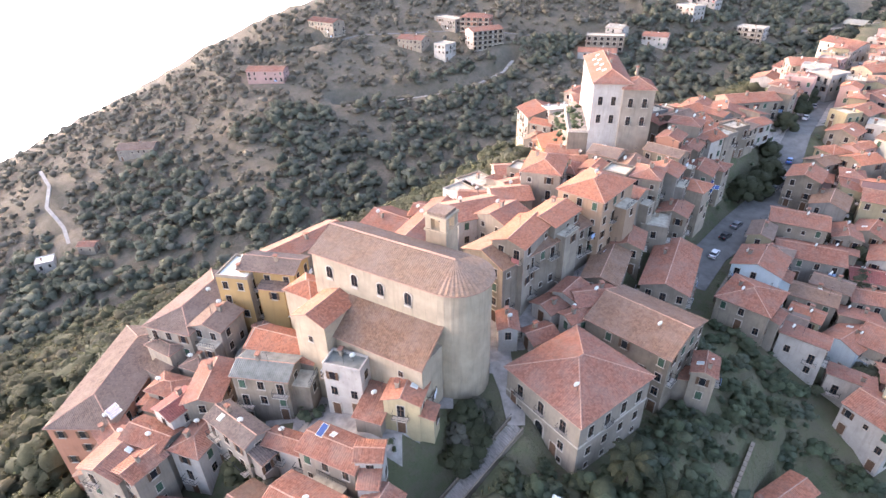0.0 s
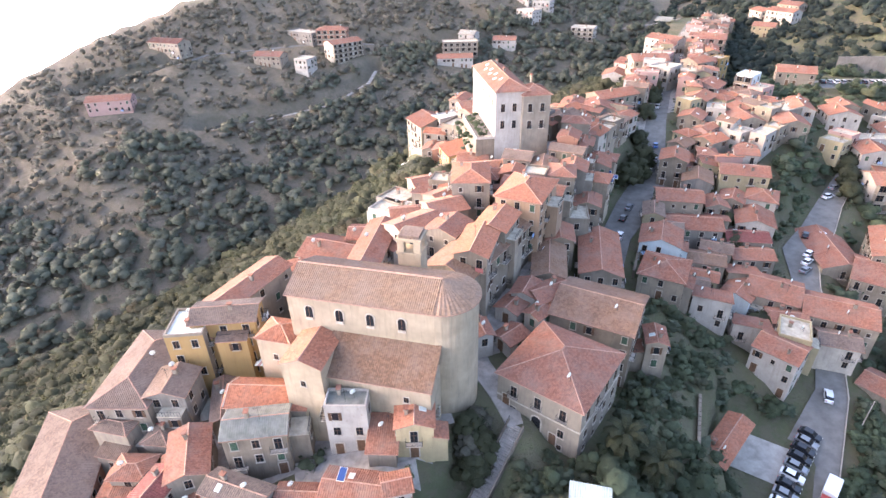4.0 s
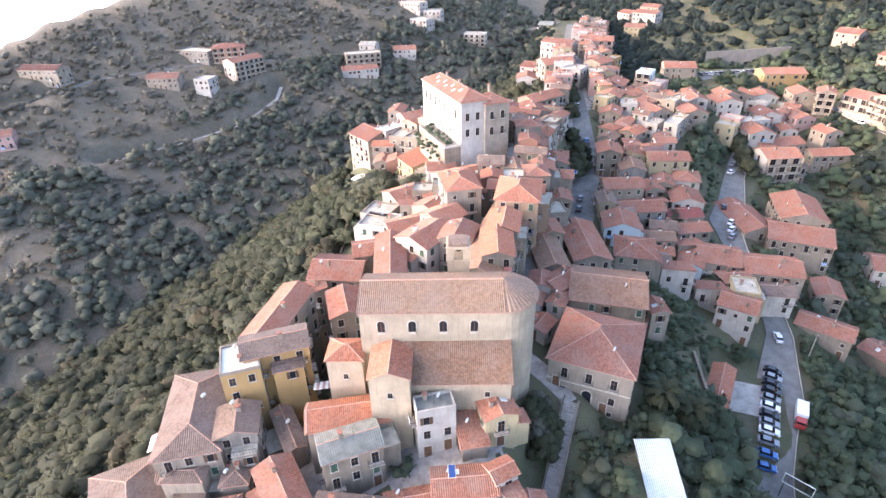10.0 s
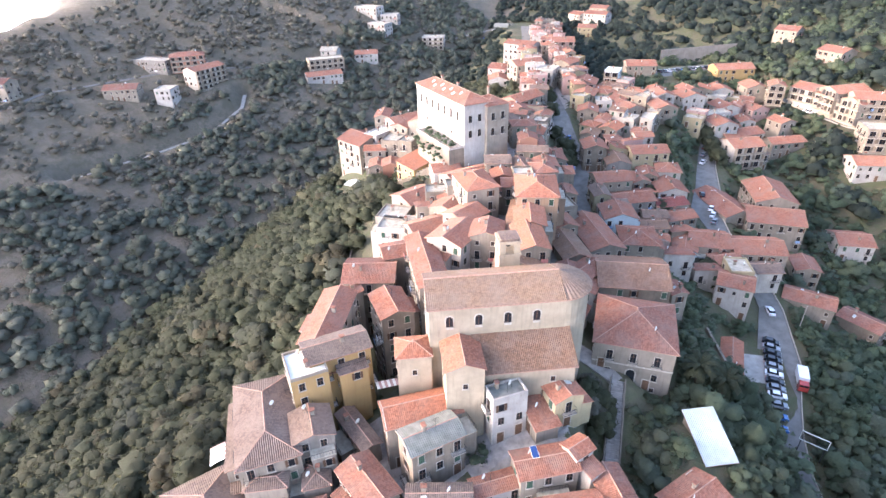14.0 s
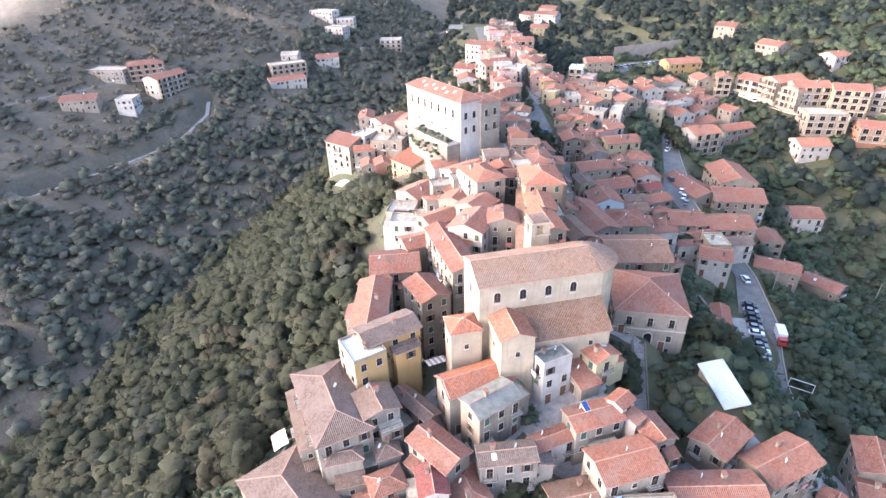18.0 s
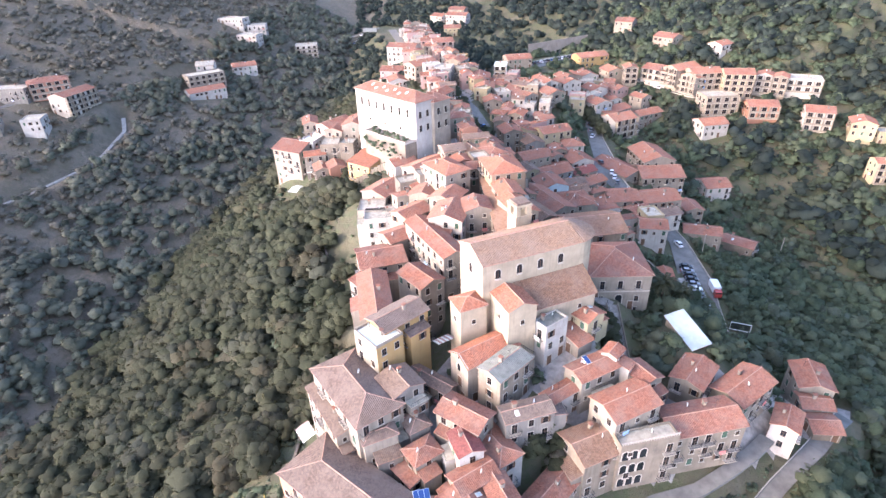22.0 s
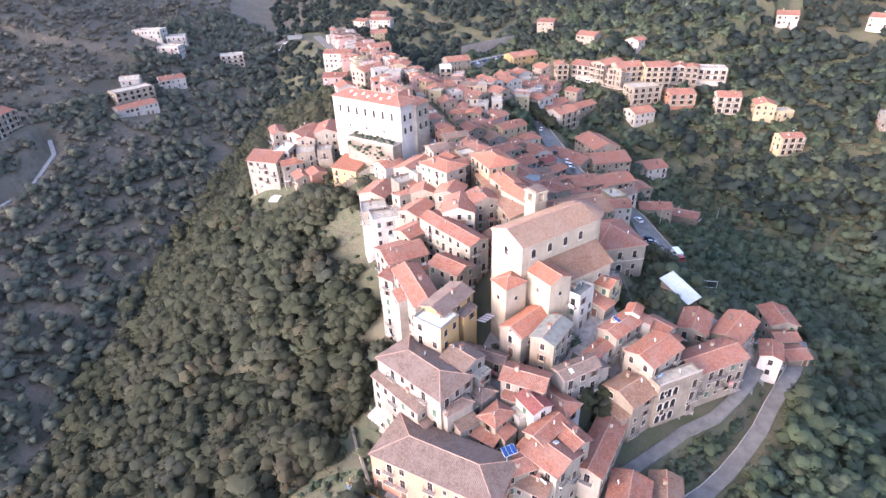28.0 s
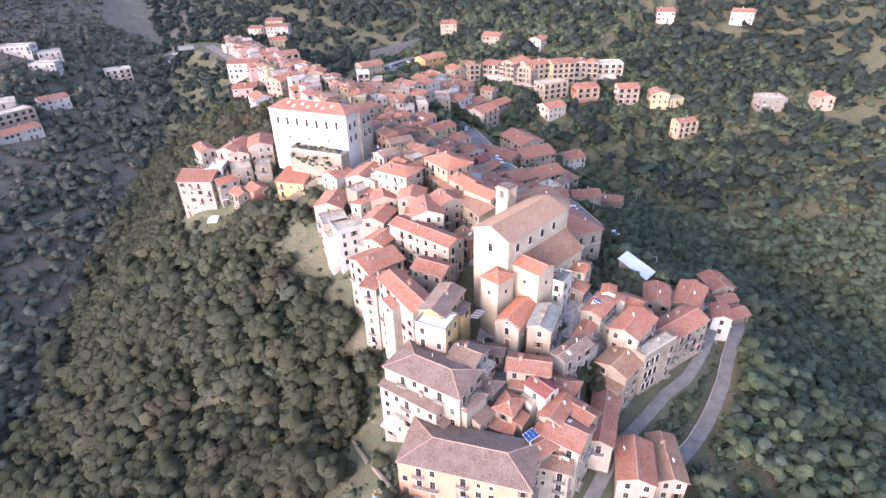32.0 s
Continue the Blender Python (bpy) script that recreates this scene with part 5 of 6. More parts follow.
house(235.4, 68.3, 7.5, 9.1, -84, 44.5, "gable", "white", "red", dense=0.92, balconies=0.5)
house(236.3, 61.0, 7.1, 8.8, -85, 44.1, "gable", "cream", "red", dense=0.92, balconies=0.5)
house(241.0, 51.3, 16.0, 11.0, -77, 43.1, "flat", "white", "slab", dense=0.92, balconies=0.5)
house(309.4, 16.3, 11.8, 11.0, -86, 64.4, "gable", "white", "red")
house(318.8, -36.1, 14.1, 11.0, -109, 63.2, "gable", "white", "red")
house(296.0, 167.7, 11.9, 11.0, -85, 56.5, "gable", "cream", "red")
house(263.9, 128.9, 12.9, 11.0, -103, 54.2, "gable", "cream", "red")
house(258.3, 97.8, 9.1, 10.3, -110, 53.5, "gable", "white", "red")
house(207.2, -35.6, 13.6, 11.0, -80, 34.4, "flat", "grey", "slab")
house(206.2, -60.2, 8.4, 9.8, -80, 36.5, "gable", "cream", "red")
house(22.0, 403.8, 20.4, 11.0, -16, 44.3, "hip", "salmon", "red", dense=0.92, balconies=0.5)
house(26.4, 386.7, 22.6, 11.0, 24, 38.7, "gable", "white", "red", dense=0.92, balconies=0.5)
house(4.1, 412.5, 24.0, 11.0, -51, 42.4, "flat", "grey", "slab")
house(-20.8, 387.9, 18.5, 11.0, -28, 33.8, "gable", "cream", "red")
house(0.2, 374.9, 9.6, 10.6, -40, 32.3, "flat", "white", "slab")
house(105.6, 381.5, 24.0, 11.0, -14, 34.4, "flat", "cream", "slab", dense=0.92, balconies=0.5)
house(98.8, 371.8, 24.0, 11.0, -13, 26.7, "gable", "white", "red")
house(116.9, 395.5, 11.5, 11.0, -42, 37.1, "gable", "white", "slab")
house(140.7, 386.5, 16.2, 11.0, -27, 33.0, "gable", "white", "red")
house(180.8, 449.6, 22.0, 11.0, -65, 55.7, "flat", "white", "slab")
house(174.1, 421.7, 16.3, 11.0, -65, 46.3, "flat", "white", "slab")
house(192.2, 435.2, 14.2, 11.0, -45, 50.0, "flat", "white", "slab")
house(209.8, 398.7, 17.3, 11.0, -43, 35.0, "flat", "white", "slab", dense=0.92, balconies=0.5)
house(-109.2, 346.9, 23.0, 11.0, -4, 24.2, "gable", "pink", "red")
house(-171.3, 291.8, 19.6, 11.0, 5, -4.0, "gable", "grey", "grey")
house(-81.5, 405.0, 24.0, 11.0, -36, 43.1, "gable", "cream", "red")
house(-183.5, 212.2, 7.6, 7.4, 28, -29.2, "flat", "white", "white")
house(-165.5, 218.7, 8.0, 5.2, -1, -24.5, "gable", "cream", "red")
house(36.1, 200.9, 13.3, 13.2, -80, 40.0, "gable", "cream", "red")
house(42.4, 197.3, 6.4, 11.2, -73, 42.0, "flat", "white", "white")
house(52.8, 195.8, 7.9, 13.1, -89, 46.0, "gable", "pink", "red")
house(54.3, 194.2, 7.1, 17.4, -61, 45.0, "gable", "cream", "red")
house(57.2, 186.5, 9.4, 13.0, -61, 47.0, "gable", "cream", "red")
house(43.3, 188.0, 7.3, 10.3, -51, 42.0, "flat", "stone", "slab")
house(42.9, 177.5, 5.6, 6.5, -61, 44.0, "flat", "stone", "slab")
house(51.3, 209.2, 5.9, 10.4, -39, 45.0, "gable", "cream", "red")
house(20.0, 92.7, 31.9, 9.9, 41, 50.0, "gable", "stone", "brown")
house(24.3, 82.7, 4.5, 5.5, -41, 43.0, "gable", "white", "red")
house(20.5, 80.5, 4.6, 5.2, -52, 41.5, "gable", "white", "red")
house(17.5, 73.9, 4.2, 4.9, -65, 40.0, "gable", "white", "red")
house(12.0, 74.9, 3.2, 4.8, -1, 42.0, "gable", "white", "red")
house(-13.3, 61.6, 6.1, 3.5, -17, 45.0, "flat", "white", "zinc")
house(-4.1, 58.3, 5.4, 6.1, -14, 43.2, "gable", "pale", "orange")
house(-8.9, 57.8, 4.0, 5.6, -19, 40.0, "shed", "cream", "red")
house(-8.8, 49.7, 3.6, 3.2, -3, 40.0, "gable", "white", "red")
house(-40.2, 79.1, 6.4, 6.5, -17, 40.0, "gable", "grey", "grey")

facade = Shape()                                             # the ochre side of the terrace house
facade.box(3.74, 3.77, -3.18, 3.18, 0, 45.5 - terrace_house.matrix_basis.translation.z)
part("south_facade", facade.mesh("south_facade", WALLS["yellow"]), terrace_house, label="ochre-painted southern wall")


# ---- close-packed houses between the larger ones ----
def infill(line, reach, step, rng, low, high, pick, start=0.0, stop=1.0, side=0):
    """Small houses set along a line wherever there is room, facing along it."""
    pts = []
    for (ax, ay, _, _), (bx, by, _, _) in zip(line, line[1:]):
        n = max(1, int(math.hypot(bx - ax, by - ay) / step))
        pts += [(ax + (bx - ax) * k / n, ay + (by - ay) * k / n, math.degrees(math.atan2(by - ay, bx - ax))) for k in range(n)]
    for x0, y0, turn in pts[int(start * len(pts)):int(stop * len(pts))]:
        for off in np.arange(-reach, reach + 0.1, 3.0):
            if off * side < 0:
                continue
            x = x0 - math.sin(radians(turn)) * off + rng.uniform(-0.8, 0.8)
            y = y0 + math.cos(radians(turn)) * off + rng.uniform(-0.8, 0.8)
            w, d = rng.uniform(5.5, 9.0), rng.uniform(4.8, 7.0)
            r = 0.36 * math.hypot(w, d)
            if any(math.hypot(x - hx, y - hy) < 0.84 * (hr + r) for hx, hy, hr in BUILT):
                continue
            if any(along(road, np.array([x]), np.array([y]))[0][0] < along(road, np.array([x]), np.array([y]))[3][0] + 0.42 * d for road in ROADS):
                continue
            wall, tile = rng.choice(pick), rng.choice(("red", "red", "red", "orange", "brown", "grey"))
            kind = rng.choice(("gable", "gable", "gable", "hip", "shed", "flat"))
            house(x, y, w, d, turn + rng.choice((0, 90)) + rng.uniform(-8, 8), ground_at(x, y) + rng.uniform(low, high), kind, wall, "slab" if kind == "flat" else tile)


house(16.0, 41.1, 5.0, 8.6, -29.2, 31.4, "shed", "cream", "pale", rise=3.0, dense=0.4, extras=False)
WEDGE = [(-25, 30, 7), (-14, 22, 6), (-38, 33, 7)]
BUILT += WEDGE          # the green wedge between street and road
FILL = random.Random(11)
OLD = ("cream", "cream", "grey", "stone", "white", "salmon")
NEWER = ("cream", "white", "white", "pale", "pink", "cream")
infill(((-2, 92, 0, 0), (14, 118, 0, 0), (24, 138, 0, 0)), 10, 3, FILL, 6, 9, OLD)
infill(((22, 95, 0, 0), (44, 128, 0, 0)), 13, 3, FILL, 6, 9, OLD)
infill(((20, 76, 0, 0), (48, 104, 0, 0), (74, 138, 0, 0)), 9, 3, FILL, 5, 8, OLD)
infill(((-48, 66, 0, 0), (-22, 58, 0, 0)), 9, 3, FILL, 5, 8, OLD)
infill(((-26, 40, 0, 0), (8, 26, 0, 0)), 7, 3, FILL, 5, 8, OLD)
infill(((72, 84, 0, 0), (96, 118, 0, 0), (112, 146, 0, 0)), 15, 3, FILL, 4.5, 7, NEWER)
infill(((60, 150, 0, 0), (95, 172, 0, 0)), 12, 3, FILL, 5, 7.5, OLD)
infill(((110, 150, 0, 0), (170, 170, 0, 0)), 15, 3.5, FILL, 5, 8, NEWER)
infill(((118, 176, 0, 0), (205, 274, 0, 0), (280, 352, 0, 0)), 13, 3.5, FILL, 6, 9.5, NEWER)
infill(((165, 130, 0, 0), (215, 150, 0, 0)), 12, 4, FILL, 4.5, 7, NEWER)
infill(((36, 176, 0, 0), (50, 200, 0, 0)), 8, 3, FILL, 5, 7, OLD)

BUILT = [b for b in BUILT if b not in WEDGE]


def clear_blind():
    """Party walls have no openings: take out those that would look into a neighbour's room."""
    box = np.array(PLANS)
    for top in [o for o in bpy.data.objects if o.parent is None and o.name.split(".")[0] == "house"]:
        for ob in list(top.children):
            if ob.name.split(".")[0] not in ("window", "door"):
                continue
            p = top.matrix_basis @ ob.matrix_basis @ Vector((0, -0.45, 0.8))
            dx, dy = p.x - box[:, 0], p.y - box[:, 1]
            u, v = dx * box[:, 4] + dy * box[:, 5], dy * box[:, 4] - dx * box[:, 5]
            if np.any((np.abs(u) < box[:, 2]) & (np.abs(v) < box[:, 3]) & (p.z < box[:, 6])):
                for sub in list(ob.children):
                    bpy.data.objects.remove(sub)
                bpy.data.objects.remove(ob)


clear_blind()


# ---- trees ----
def clump(rng, sub=1):
    bm = bmesh.new()
    bmesh.ops.create_icosphere(bm, subdivisions=sub, radius=1.0)
    v = np.array([p.co[:] for p in bm.verts])
    f = np.array([[q.index for q in t.verts] for t in bm.faces])
    bm.free()
    return v * (1 + rng.uniform(-0.25, 0.25, (len(v), 1))), f


def tree_shape(rng, high, lobes, leaves, spread=0.3, tuft=0.05, sub=1):
    """A trunk with limbs under a crown of uneven lobes, with sprays of leaves that stand out from them all over.
    Returns the trunk, and the crown's corners, faces and normals, for a tree of that height."""
    s = Shape()
    s.tube((0, 0, -0.8), (0.04 * high, 0, 0.45 * high), 0.035 * high, 5, 0, 0.02 * high)
    heart = np.array([0, 0, 0.48 * high])
    cores = [(heart, high * np.array([0.92 * spread, 0.92 * spread, 0.3]))]
    turn0 = rng.uniform(0, 6.28)
    for k in range(lobes):
        w = turn0 + 2.4 * k + rng.uniform(-0.5, 0.5)
        up = (k + 0.5) / lobes                              # from the skirt of the crown to its top
        out = math.sqrt(max(0.0, 1 - up ** 1.6)) * spread * rng.uniform(0.75, 1.12)
        c = high * np.array([out * math.cos(w), out * math.sin(w), 0.26 + 0.56 * up + rng.uniform(-0.05, 0.05)])
        r = high * spread * rng.uniform(0.36, 0.62) * np.array([1, 1, rng.uniform(0.75, 1.0)])
        cores.append((c, r))
        if k < 5:
            s.tube((0.03 * high, 0, 0.32 * high), tuple(c), 0.014 * high, 4, 0, 0.006 * high)
    cv, cf, cn, n = [], [], [], 0
    for c, r in cores:
        v, f = clump(rng, sub)
        cv.append(v * r * 0.84 + c)
        cf.append(f + n)
        cn.append(v / np.linalg.norm(v, axis=1)[:, None])
        n += len(v)
    way = rng.normal(0, 1, (leaves, 3))
    way[:, 2] = np.abs(way[:, 2]) * 0.9 - 0.2
    way /= np.linalg.norm(way, axis=1)[:, None]
    pick = rng.integers(0, len(cores), leaves)
    at = np.array([c for c, _ in cores])[pick] + way * np.array([q for _, q in cores])[pick] * rng.uniform(0.78, 1.14, (leaves, 1))
    three = at[:, None] + rng.normal(0, tuft * high, (leaves, 3, 3)) * [1, 1, 0.75]
    turned = np.einsum("ij,ij->i", np.cross(three[:, 1] - three[:, 0], three[:, 2] - three[:, 0]), way) < 0
    three[turned] = three[turned][:, ::-1]                  # every spray faces outwards
    cv.append(three.reshape(-1, 3))
    cf.append(np.arange(3 * leaves).reshape(-1, 3) + n)
    cn.append(np.repeat(way + rng.normal(0, 0.6, (leaves, 3)), 3, axis=0))
    v, f = np.concatenate(cv), np.concatenate(cf)
    out = (v - heart) / np.linalg.norm(v - heart, axis=1)[:, None]
    nor = 0.4 * np.concatenate(cn) + 0.5 * out + [0, 0, 0.5]
    return s, v, f, nor / np.linalg.norm(nor, axis=1)[:, None]


def soft_mesh(name, v, f, nor, mat, tint):
    """A mesh of leaves whose normals follow the crown, as light through leaves does. tint: the tree's own colour, for each corner."""
    me = bpy.data.meshes.new(name)
    me.vertices.add(len(v))
    me.vertices.foreach_set("co", v.astype(np.float32).ravel())
    me.loops.add(f.size)
    me.loops.foreach_set("vertex_index", f.astype(np.int32).ravel())
    me.polygons.add(len(f))
    me.polygons.foreach_set("loop_start", np.arange(0, f.size, 3, dtype=np.int32))
    me.polygons.foreach_set("loop_total", np.full(len(f), 3, np.int32))
    me.polygons.foreach_set("use_smooth", np.ones(len(f), bool))
    me.materials.append(mat)
    me.update(calc_edges=True)
    me.normals_split_custom_set_from_vertices(nor.astype(np.float32))
    me.attributes.new("tint", "FLOAT", "POINT").data.foreach_set("value", tint.astype(np.float32))
    return me


def woods(name, places, mat, label, kinds, rng):
    """Many trees as one mesh. places: x, y, height."""
    vs, fs, ns, ts, n = [], [], [], [], 0
    z = on_roads(places[:, 0], places[:, 1], land(places[:, 0], places[:, 1]))
    for (x, y, h), g in zip(places, z):
        v, f, nor = kinds[rng.integers(len(kinds))]
        w = rng.uniform(0, 2 * np.pi)
        c, s = np.cos(w), np.sin(w)
        wide = h * rng.uniform(0.85, 1.3)
        vs.append(np.stack([(v[:, 0] * c - v[:, 1] * s) * wide + x, (v[:, 0] * s + v[:, 1] * c) * wide + y, v[:, 2] * h + g - 0.12 * h], -1))
        ns.append(np.stack([nor[:, 0] * c - nor[:, 1] * s, nor[:, 0] * s + nor[:, 1] * c, nor[:, 2]], -1))
        fs.append(f + n)
        ts.append(np.full(len(v), rng.uniform(0, 1)))
        n += len(v)
    ob = new(name, soft_mesh(name, np.concatenate(vs), np.concatenate(fs), np.concatenate(ns), mat, np.concatenate(ts)))
    tagged(ob, label, "trees", kind="stuff")


BUILT += [(25.9, 192.0, 4.5), (32.5, 190.5, 2.5)]        # clearings under the cloth canopies
TREE_RNG = np.random.default_rng(5)
FULL = [tree_shape(TREE_RNG, 1.0, 8, 150, 0.48, 0.045)[1:] for _ in range(9)]
RICH = [tree_shape(TREE_RNG, 1.0, 8, 280, 0.46, 0.038)[1:] for _ in range(9)]
MIDDLE = [tree_shape(TREE_RNG, 1.0, 4, 64, 0.48, 0.06)[1:] for _ in range(9)]
THIN = [tree_shape(TREE_RNG, 1.0, 2, 26, 0.46, 0.075)[1:] for _ in range(9)]
BUSH = [tree_shape(TREE_RNG, 1.0, 1, 26, 0.5, 0.085)[1:] for _ in range(6)]
SCRUB = [tree_shape(TREE_RNG, 1.0, 1, 12, 0.42, 0.085)[1:] for _ in range(8)]


def scatter(n, box, keep, low, high, rng):
    """Places thrown over a box, thinned by keep(x, y) and by a patchy pattern."""
    x, y = rng.uniform(box[0], box[1], n), rng.uniform(box[2], box[3], n)
    h = rng.uniform(low, high, n)
    ok = keep(x, y, rng.uniform(0, 1, n))
    for line in ROADS:
        d, _, _, half = along(line, x, y)
        room = 2.8 if line in (TRACK, WEST_TRACK) else -0.5 if line is FAR_ROAD else 0.6
        ok &= d > half + room + (0.1 if line is FAR_ROAD else 0.5) * h
    for hx, hy, hr in BUILT:
        ok &= np.hypot(x - hx, y - hy) > hr + 0.6 + 0.42 * h
    return np.stack([x[ok], y[ok], h[ok]], -1)


def town(x, y):
    """How far a place lies from the built ridge, less its half width."""
    return np.minimum.reduce([along(l, x, y)[0] - along(l, x, y)[3] for l in (RIDGE, SPUR)])


def patches(x, y):
    return 0.5 + 0.25 * np.sin(x / 17 + 2 * np.sin(y / 23)) + 0.25 * np.sin(y / 13 - x / 29)


def near_side(x, y):
    return (along(WEST_VALLEY, x, y)[1] < 0)


def west_far(x, y):
    return along(WEST_VALLEY, x, y)[0]


def east_far(x, y):
    return along(EAST_VALLEY, x, y)[0]


def below_town(x, y):
    """Open grass and brambles close under the western houses; the wood begins further down."""
    return np.clip((town(x, y) - np.where((y > 80) & (y < 160), 17, 3) - 13 * patches(y, x)) / 10, 0.08, 1)


def terraced(x, y):
    """Old olive terraces: open stretches on the far hillside."""
    return 0.5 + 0.3 * np.sin(x / 31 + 1.5 * np.sin(y / 40)) + 0.3 * np.sin(y / 21 - x / 47 + 1.1 * np.sin(x / 27))


woods("woodland", scatter(5900, (-170, 150, 60, 300), lambda x, y, k: near_side(x, y) & (west_far(x, y) < east_far(x, y)) & (town(x, y) > 3) & (k < below_town(x, y)), 4.2, 9.2, TREE_RNG),
      LEAVES, "dense green trees on the steep slope below the town", FULL, TREE_RNG)
woods("woodland", scatter(6000, (-170, 150, 60, 300), lambda x, y, k: near_side(x, y) & (west_far(x, y) < east_far(x, y)) & (town(x, y) > 6) & (k < 0.8 * below_town(x, y)), 2.2, 4.6, TREE_RNG),
      LEAVES, "young trees and undergrowth between the taller trees of the slope", MIDDLE, TREE_RNG)
woods("woodland", scatter(9500, (-330, 300, 110, 480), lambda x, y, k: ~near_side(x, y) & (west_far(x, y) < 45 + 70 * patches(x, y)), 3.5, 8.0, TREE_RNG),
      LEAVES_VALLEY, "grey-green trees along the floor of the valley", THIN, TREE_RNG)
woods("bushes", scatter(15500, (-150, 140, 0, 260), lambda x, y, k: near_side(x, y) & (along(EAST_VALLEY, x, y)[1] > 0) & (town(x, y) > -12) & (town(x, y) < 95) & (k < np.where((town(x, y) < 34) & (y > 80) & (y < 165), 0.08, 0.3) + 0.7 * patches(1.7 * x, 1.7 * y)), 0.7, 2.8, TREE_RNG),
      LEAVES_GARDEN, "low bushes and brambles at the foot of the houses", BUSH, TREE_RNG)
woods("bushes", scatter(2600, (-64, 8, 14, 48), lambda x, y, k: (along(LOW_ROAD, x, y)[1] > 0) & (along(STREET, x, y)[1] < 0), 0.7, 2.4, TREE_RNG),
      LEAVES_GARDEN, "overgrown green wedge between the street and the lower road", BUSH, TREE_RNG)
woods("woodland", scatter(260, (13, 44, 38, 66), lambda x, y, k: (along(BENCH, x, y)[0] < 11) & (np.hypot(x - 17, y - 41) > 8), 0.8, 2.2, TREE_RNG),
      LEAVES_GARDEN, "fruit trees and shrubs of the villa garden", RICH, TREE_RNG)
woods("bushes", scatter(3500, (60, 270, -40, 230), lambda x, y, k: near_side(x, y) & (along(EAST_VALLEY, x, y)[0] < 110) & (town(x, y) > 0), 1.2, 3.6, TREE_RNG),
      LEAVES_GARDEN, "shrubs and hedges between the eastern gardens", BUSH, TREE_RNG)
woods("scrub_trees", scatter(41000, (-440, 480, 150, 720), lambda x, y, k: ~near_side(x, y) & (west_far(x, y) > 40) & ((x > 60) | (west_far(x, y) < 222 + 0.1 * np.clip(x, -300, 0))) & (k < (0.46 + 0.5 * terraced(x, y)) * np.clip(1.7 - west_far(x, y) / 400, 0.5, 1)), 1.5, 6.2, TREE_RNG),
      LEAVES_OLIVE, "scrub and olive trees scattered over the far hillside", SCRUB, TREE_RNG)
woods("woodland", scatter(1500, (8, 100, -40, 100), lambda x, y, k: near_side(x, y) & (east_far(x, y) < 140) & (town(x, y) > 1) & (k < 0.5 + 0.5 * patches(x, y)), 1.5, 4.2, TREE_RNG),
      LEAVES_GARDEN, "green trees and overgrown gardens below the villa", RICH, TREE_RNG)
woods("woodland", scatter(5400, (-60, 340, -150, 200), lambda x, y, k: near_side(x, y) & ~((x > 8) & (x < 100) & (y > -40) & (y < 100)) & (east_far(x, y) < 140) & (town(x, y) > 1) & (k < np.where(town(x, y) < 40, 0.4, 0.7) + 0.5 * patches(x, y)), 2.8, 7.2, TREE_RNG),
      LEAVES_GARDEN, "green trees and gardens in the eastern valley", MIDDLE, TREE_RNG)
woods("woodland", scatter(2000, (-75, 120, -110, 45), lambda x, y, k: near_side(x, y) & (east_far(x, y) < 150) & (town(x, y) > 2), 3.5, 7.5, TREE_RNG),
      LEAVES_GARDEN, "green trees below the southern road", MIDDLE, TREE_RNG)
woods("woodland", scatter(9500, (130, 690, -250, 700), lambda x, y, k: (along(EAST_VALLEY, x, y)[1] < 0) & (east_far(x, y) > 6) & (k < (0.9 + 0.4 * patches(x / 2, y / 2)) * np.clip(1.6 - np.hypot(x - 200, y - 80) / 500, 0.3, 1)), 5.0, 10.5, TREE_RNG),
      LEAVES_SHADED_HILL, "wooded hillside behind the villas", THIN, TREE_RNG)
woods("woodland", scatter(4200, (130, 520, 200, 760), lambda x, y, k: (along(EAST_VALLEY, x, y)[1] > 0) & near_side(x, y) & (along(RIDGE, x, y)[0] > 15) & (along(SHELF, x, y)[0] > 26), 4.0, 8.5, TREE_RNG),
      LEAVES_SHADED_HILL, "woods beyond the end of the street", THIN, TREE_RNG)


def hedges(terrace):
    """Bushes in the planters and along the foot of the palace terrace."""
    rng = np.random.default_rng(77)
    vs, fs, ns, ts, n = [], [], [], [], 0
    for k in range(46):
        v, f, nor = BUSH[k % len(BUSH)]
        h = rng.uniform(0.8, 2.3)
        top = k < 24
        at = terrace.matrix_basis @ Vector((rng.uniform(-5.3, 15.2), -4.6 - (rng.uniform(0.8, 4.4) if top else rng.uniform(5.6, 8.0)), 3.3 if top else rng.uniform(-2.0, 1.6)))
        vs.append(v * h + np.array(at[:])), ns.append(nor), fs.append(f + n), ts.append(np.full(len(v), rng.uniform(0, 0.8)))
        n += len(v)
    tagged(new("bushes", soft_mesh("bushes", np.concatenate(vs), np.concatenate(fs), np.concatenate(ns), LEAVES_GARDEN, np.concatenate(ts))),
           "clipped and trailing green bushes of the palace terrace", "bushes", kind="stuff")


hedges(TERRACE)


# ---- single trees in streets and gardens ----
def tree(high, seed, mat, label):
    rng = np.random.default_rng(seed)
    s, v, f, nor = tree_shape(rng, high, 16, 1500, 0.38, 0.021, 2)
    ob = thing("tree", pose(0, 0, 0), label, "tree", "trees of the town")
    part("trunk", s.mesh("trunk", BARK), ob)
    part("crown", soft_mesh("crown", v, f, nor, mat, np.full(len(v), rng.uniform(0.1, 0.7))), ob)
    return ob


TREES = [tree(h, 40 + k, m, w) for k, (h, m, w) in enumerate(((7.5, LEAVES, "broad green street tree with a full crown"), (6.0, LEAVES, "rounded green garden tree"),
                                                              (5.0, LEAVES_OLIVE, "grey-green olive tree in a small garden"), (9.0, LEAVES, "tall dark green tree above the roofs")))]
SET = [0]


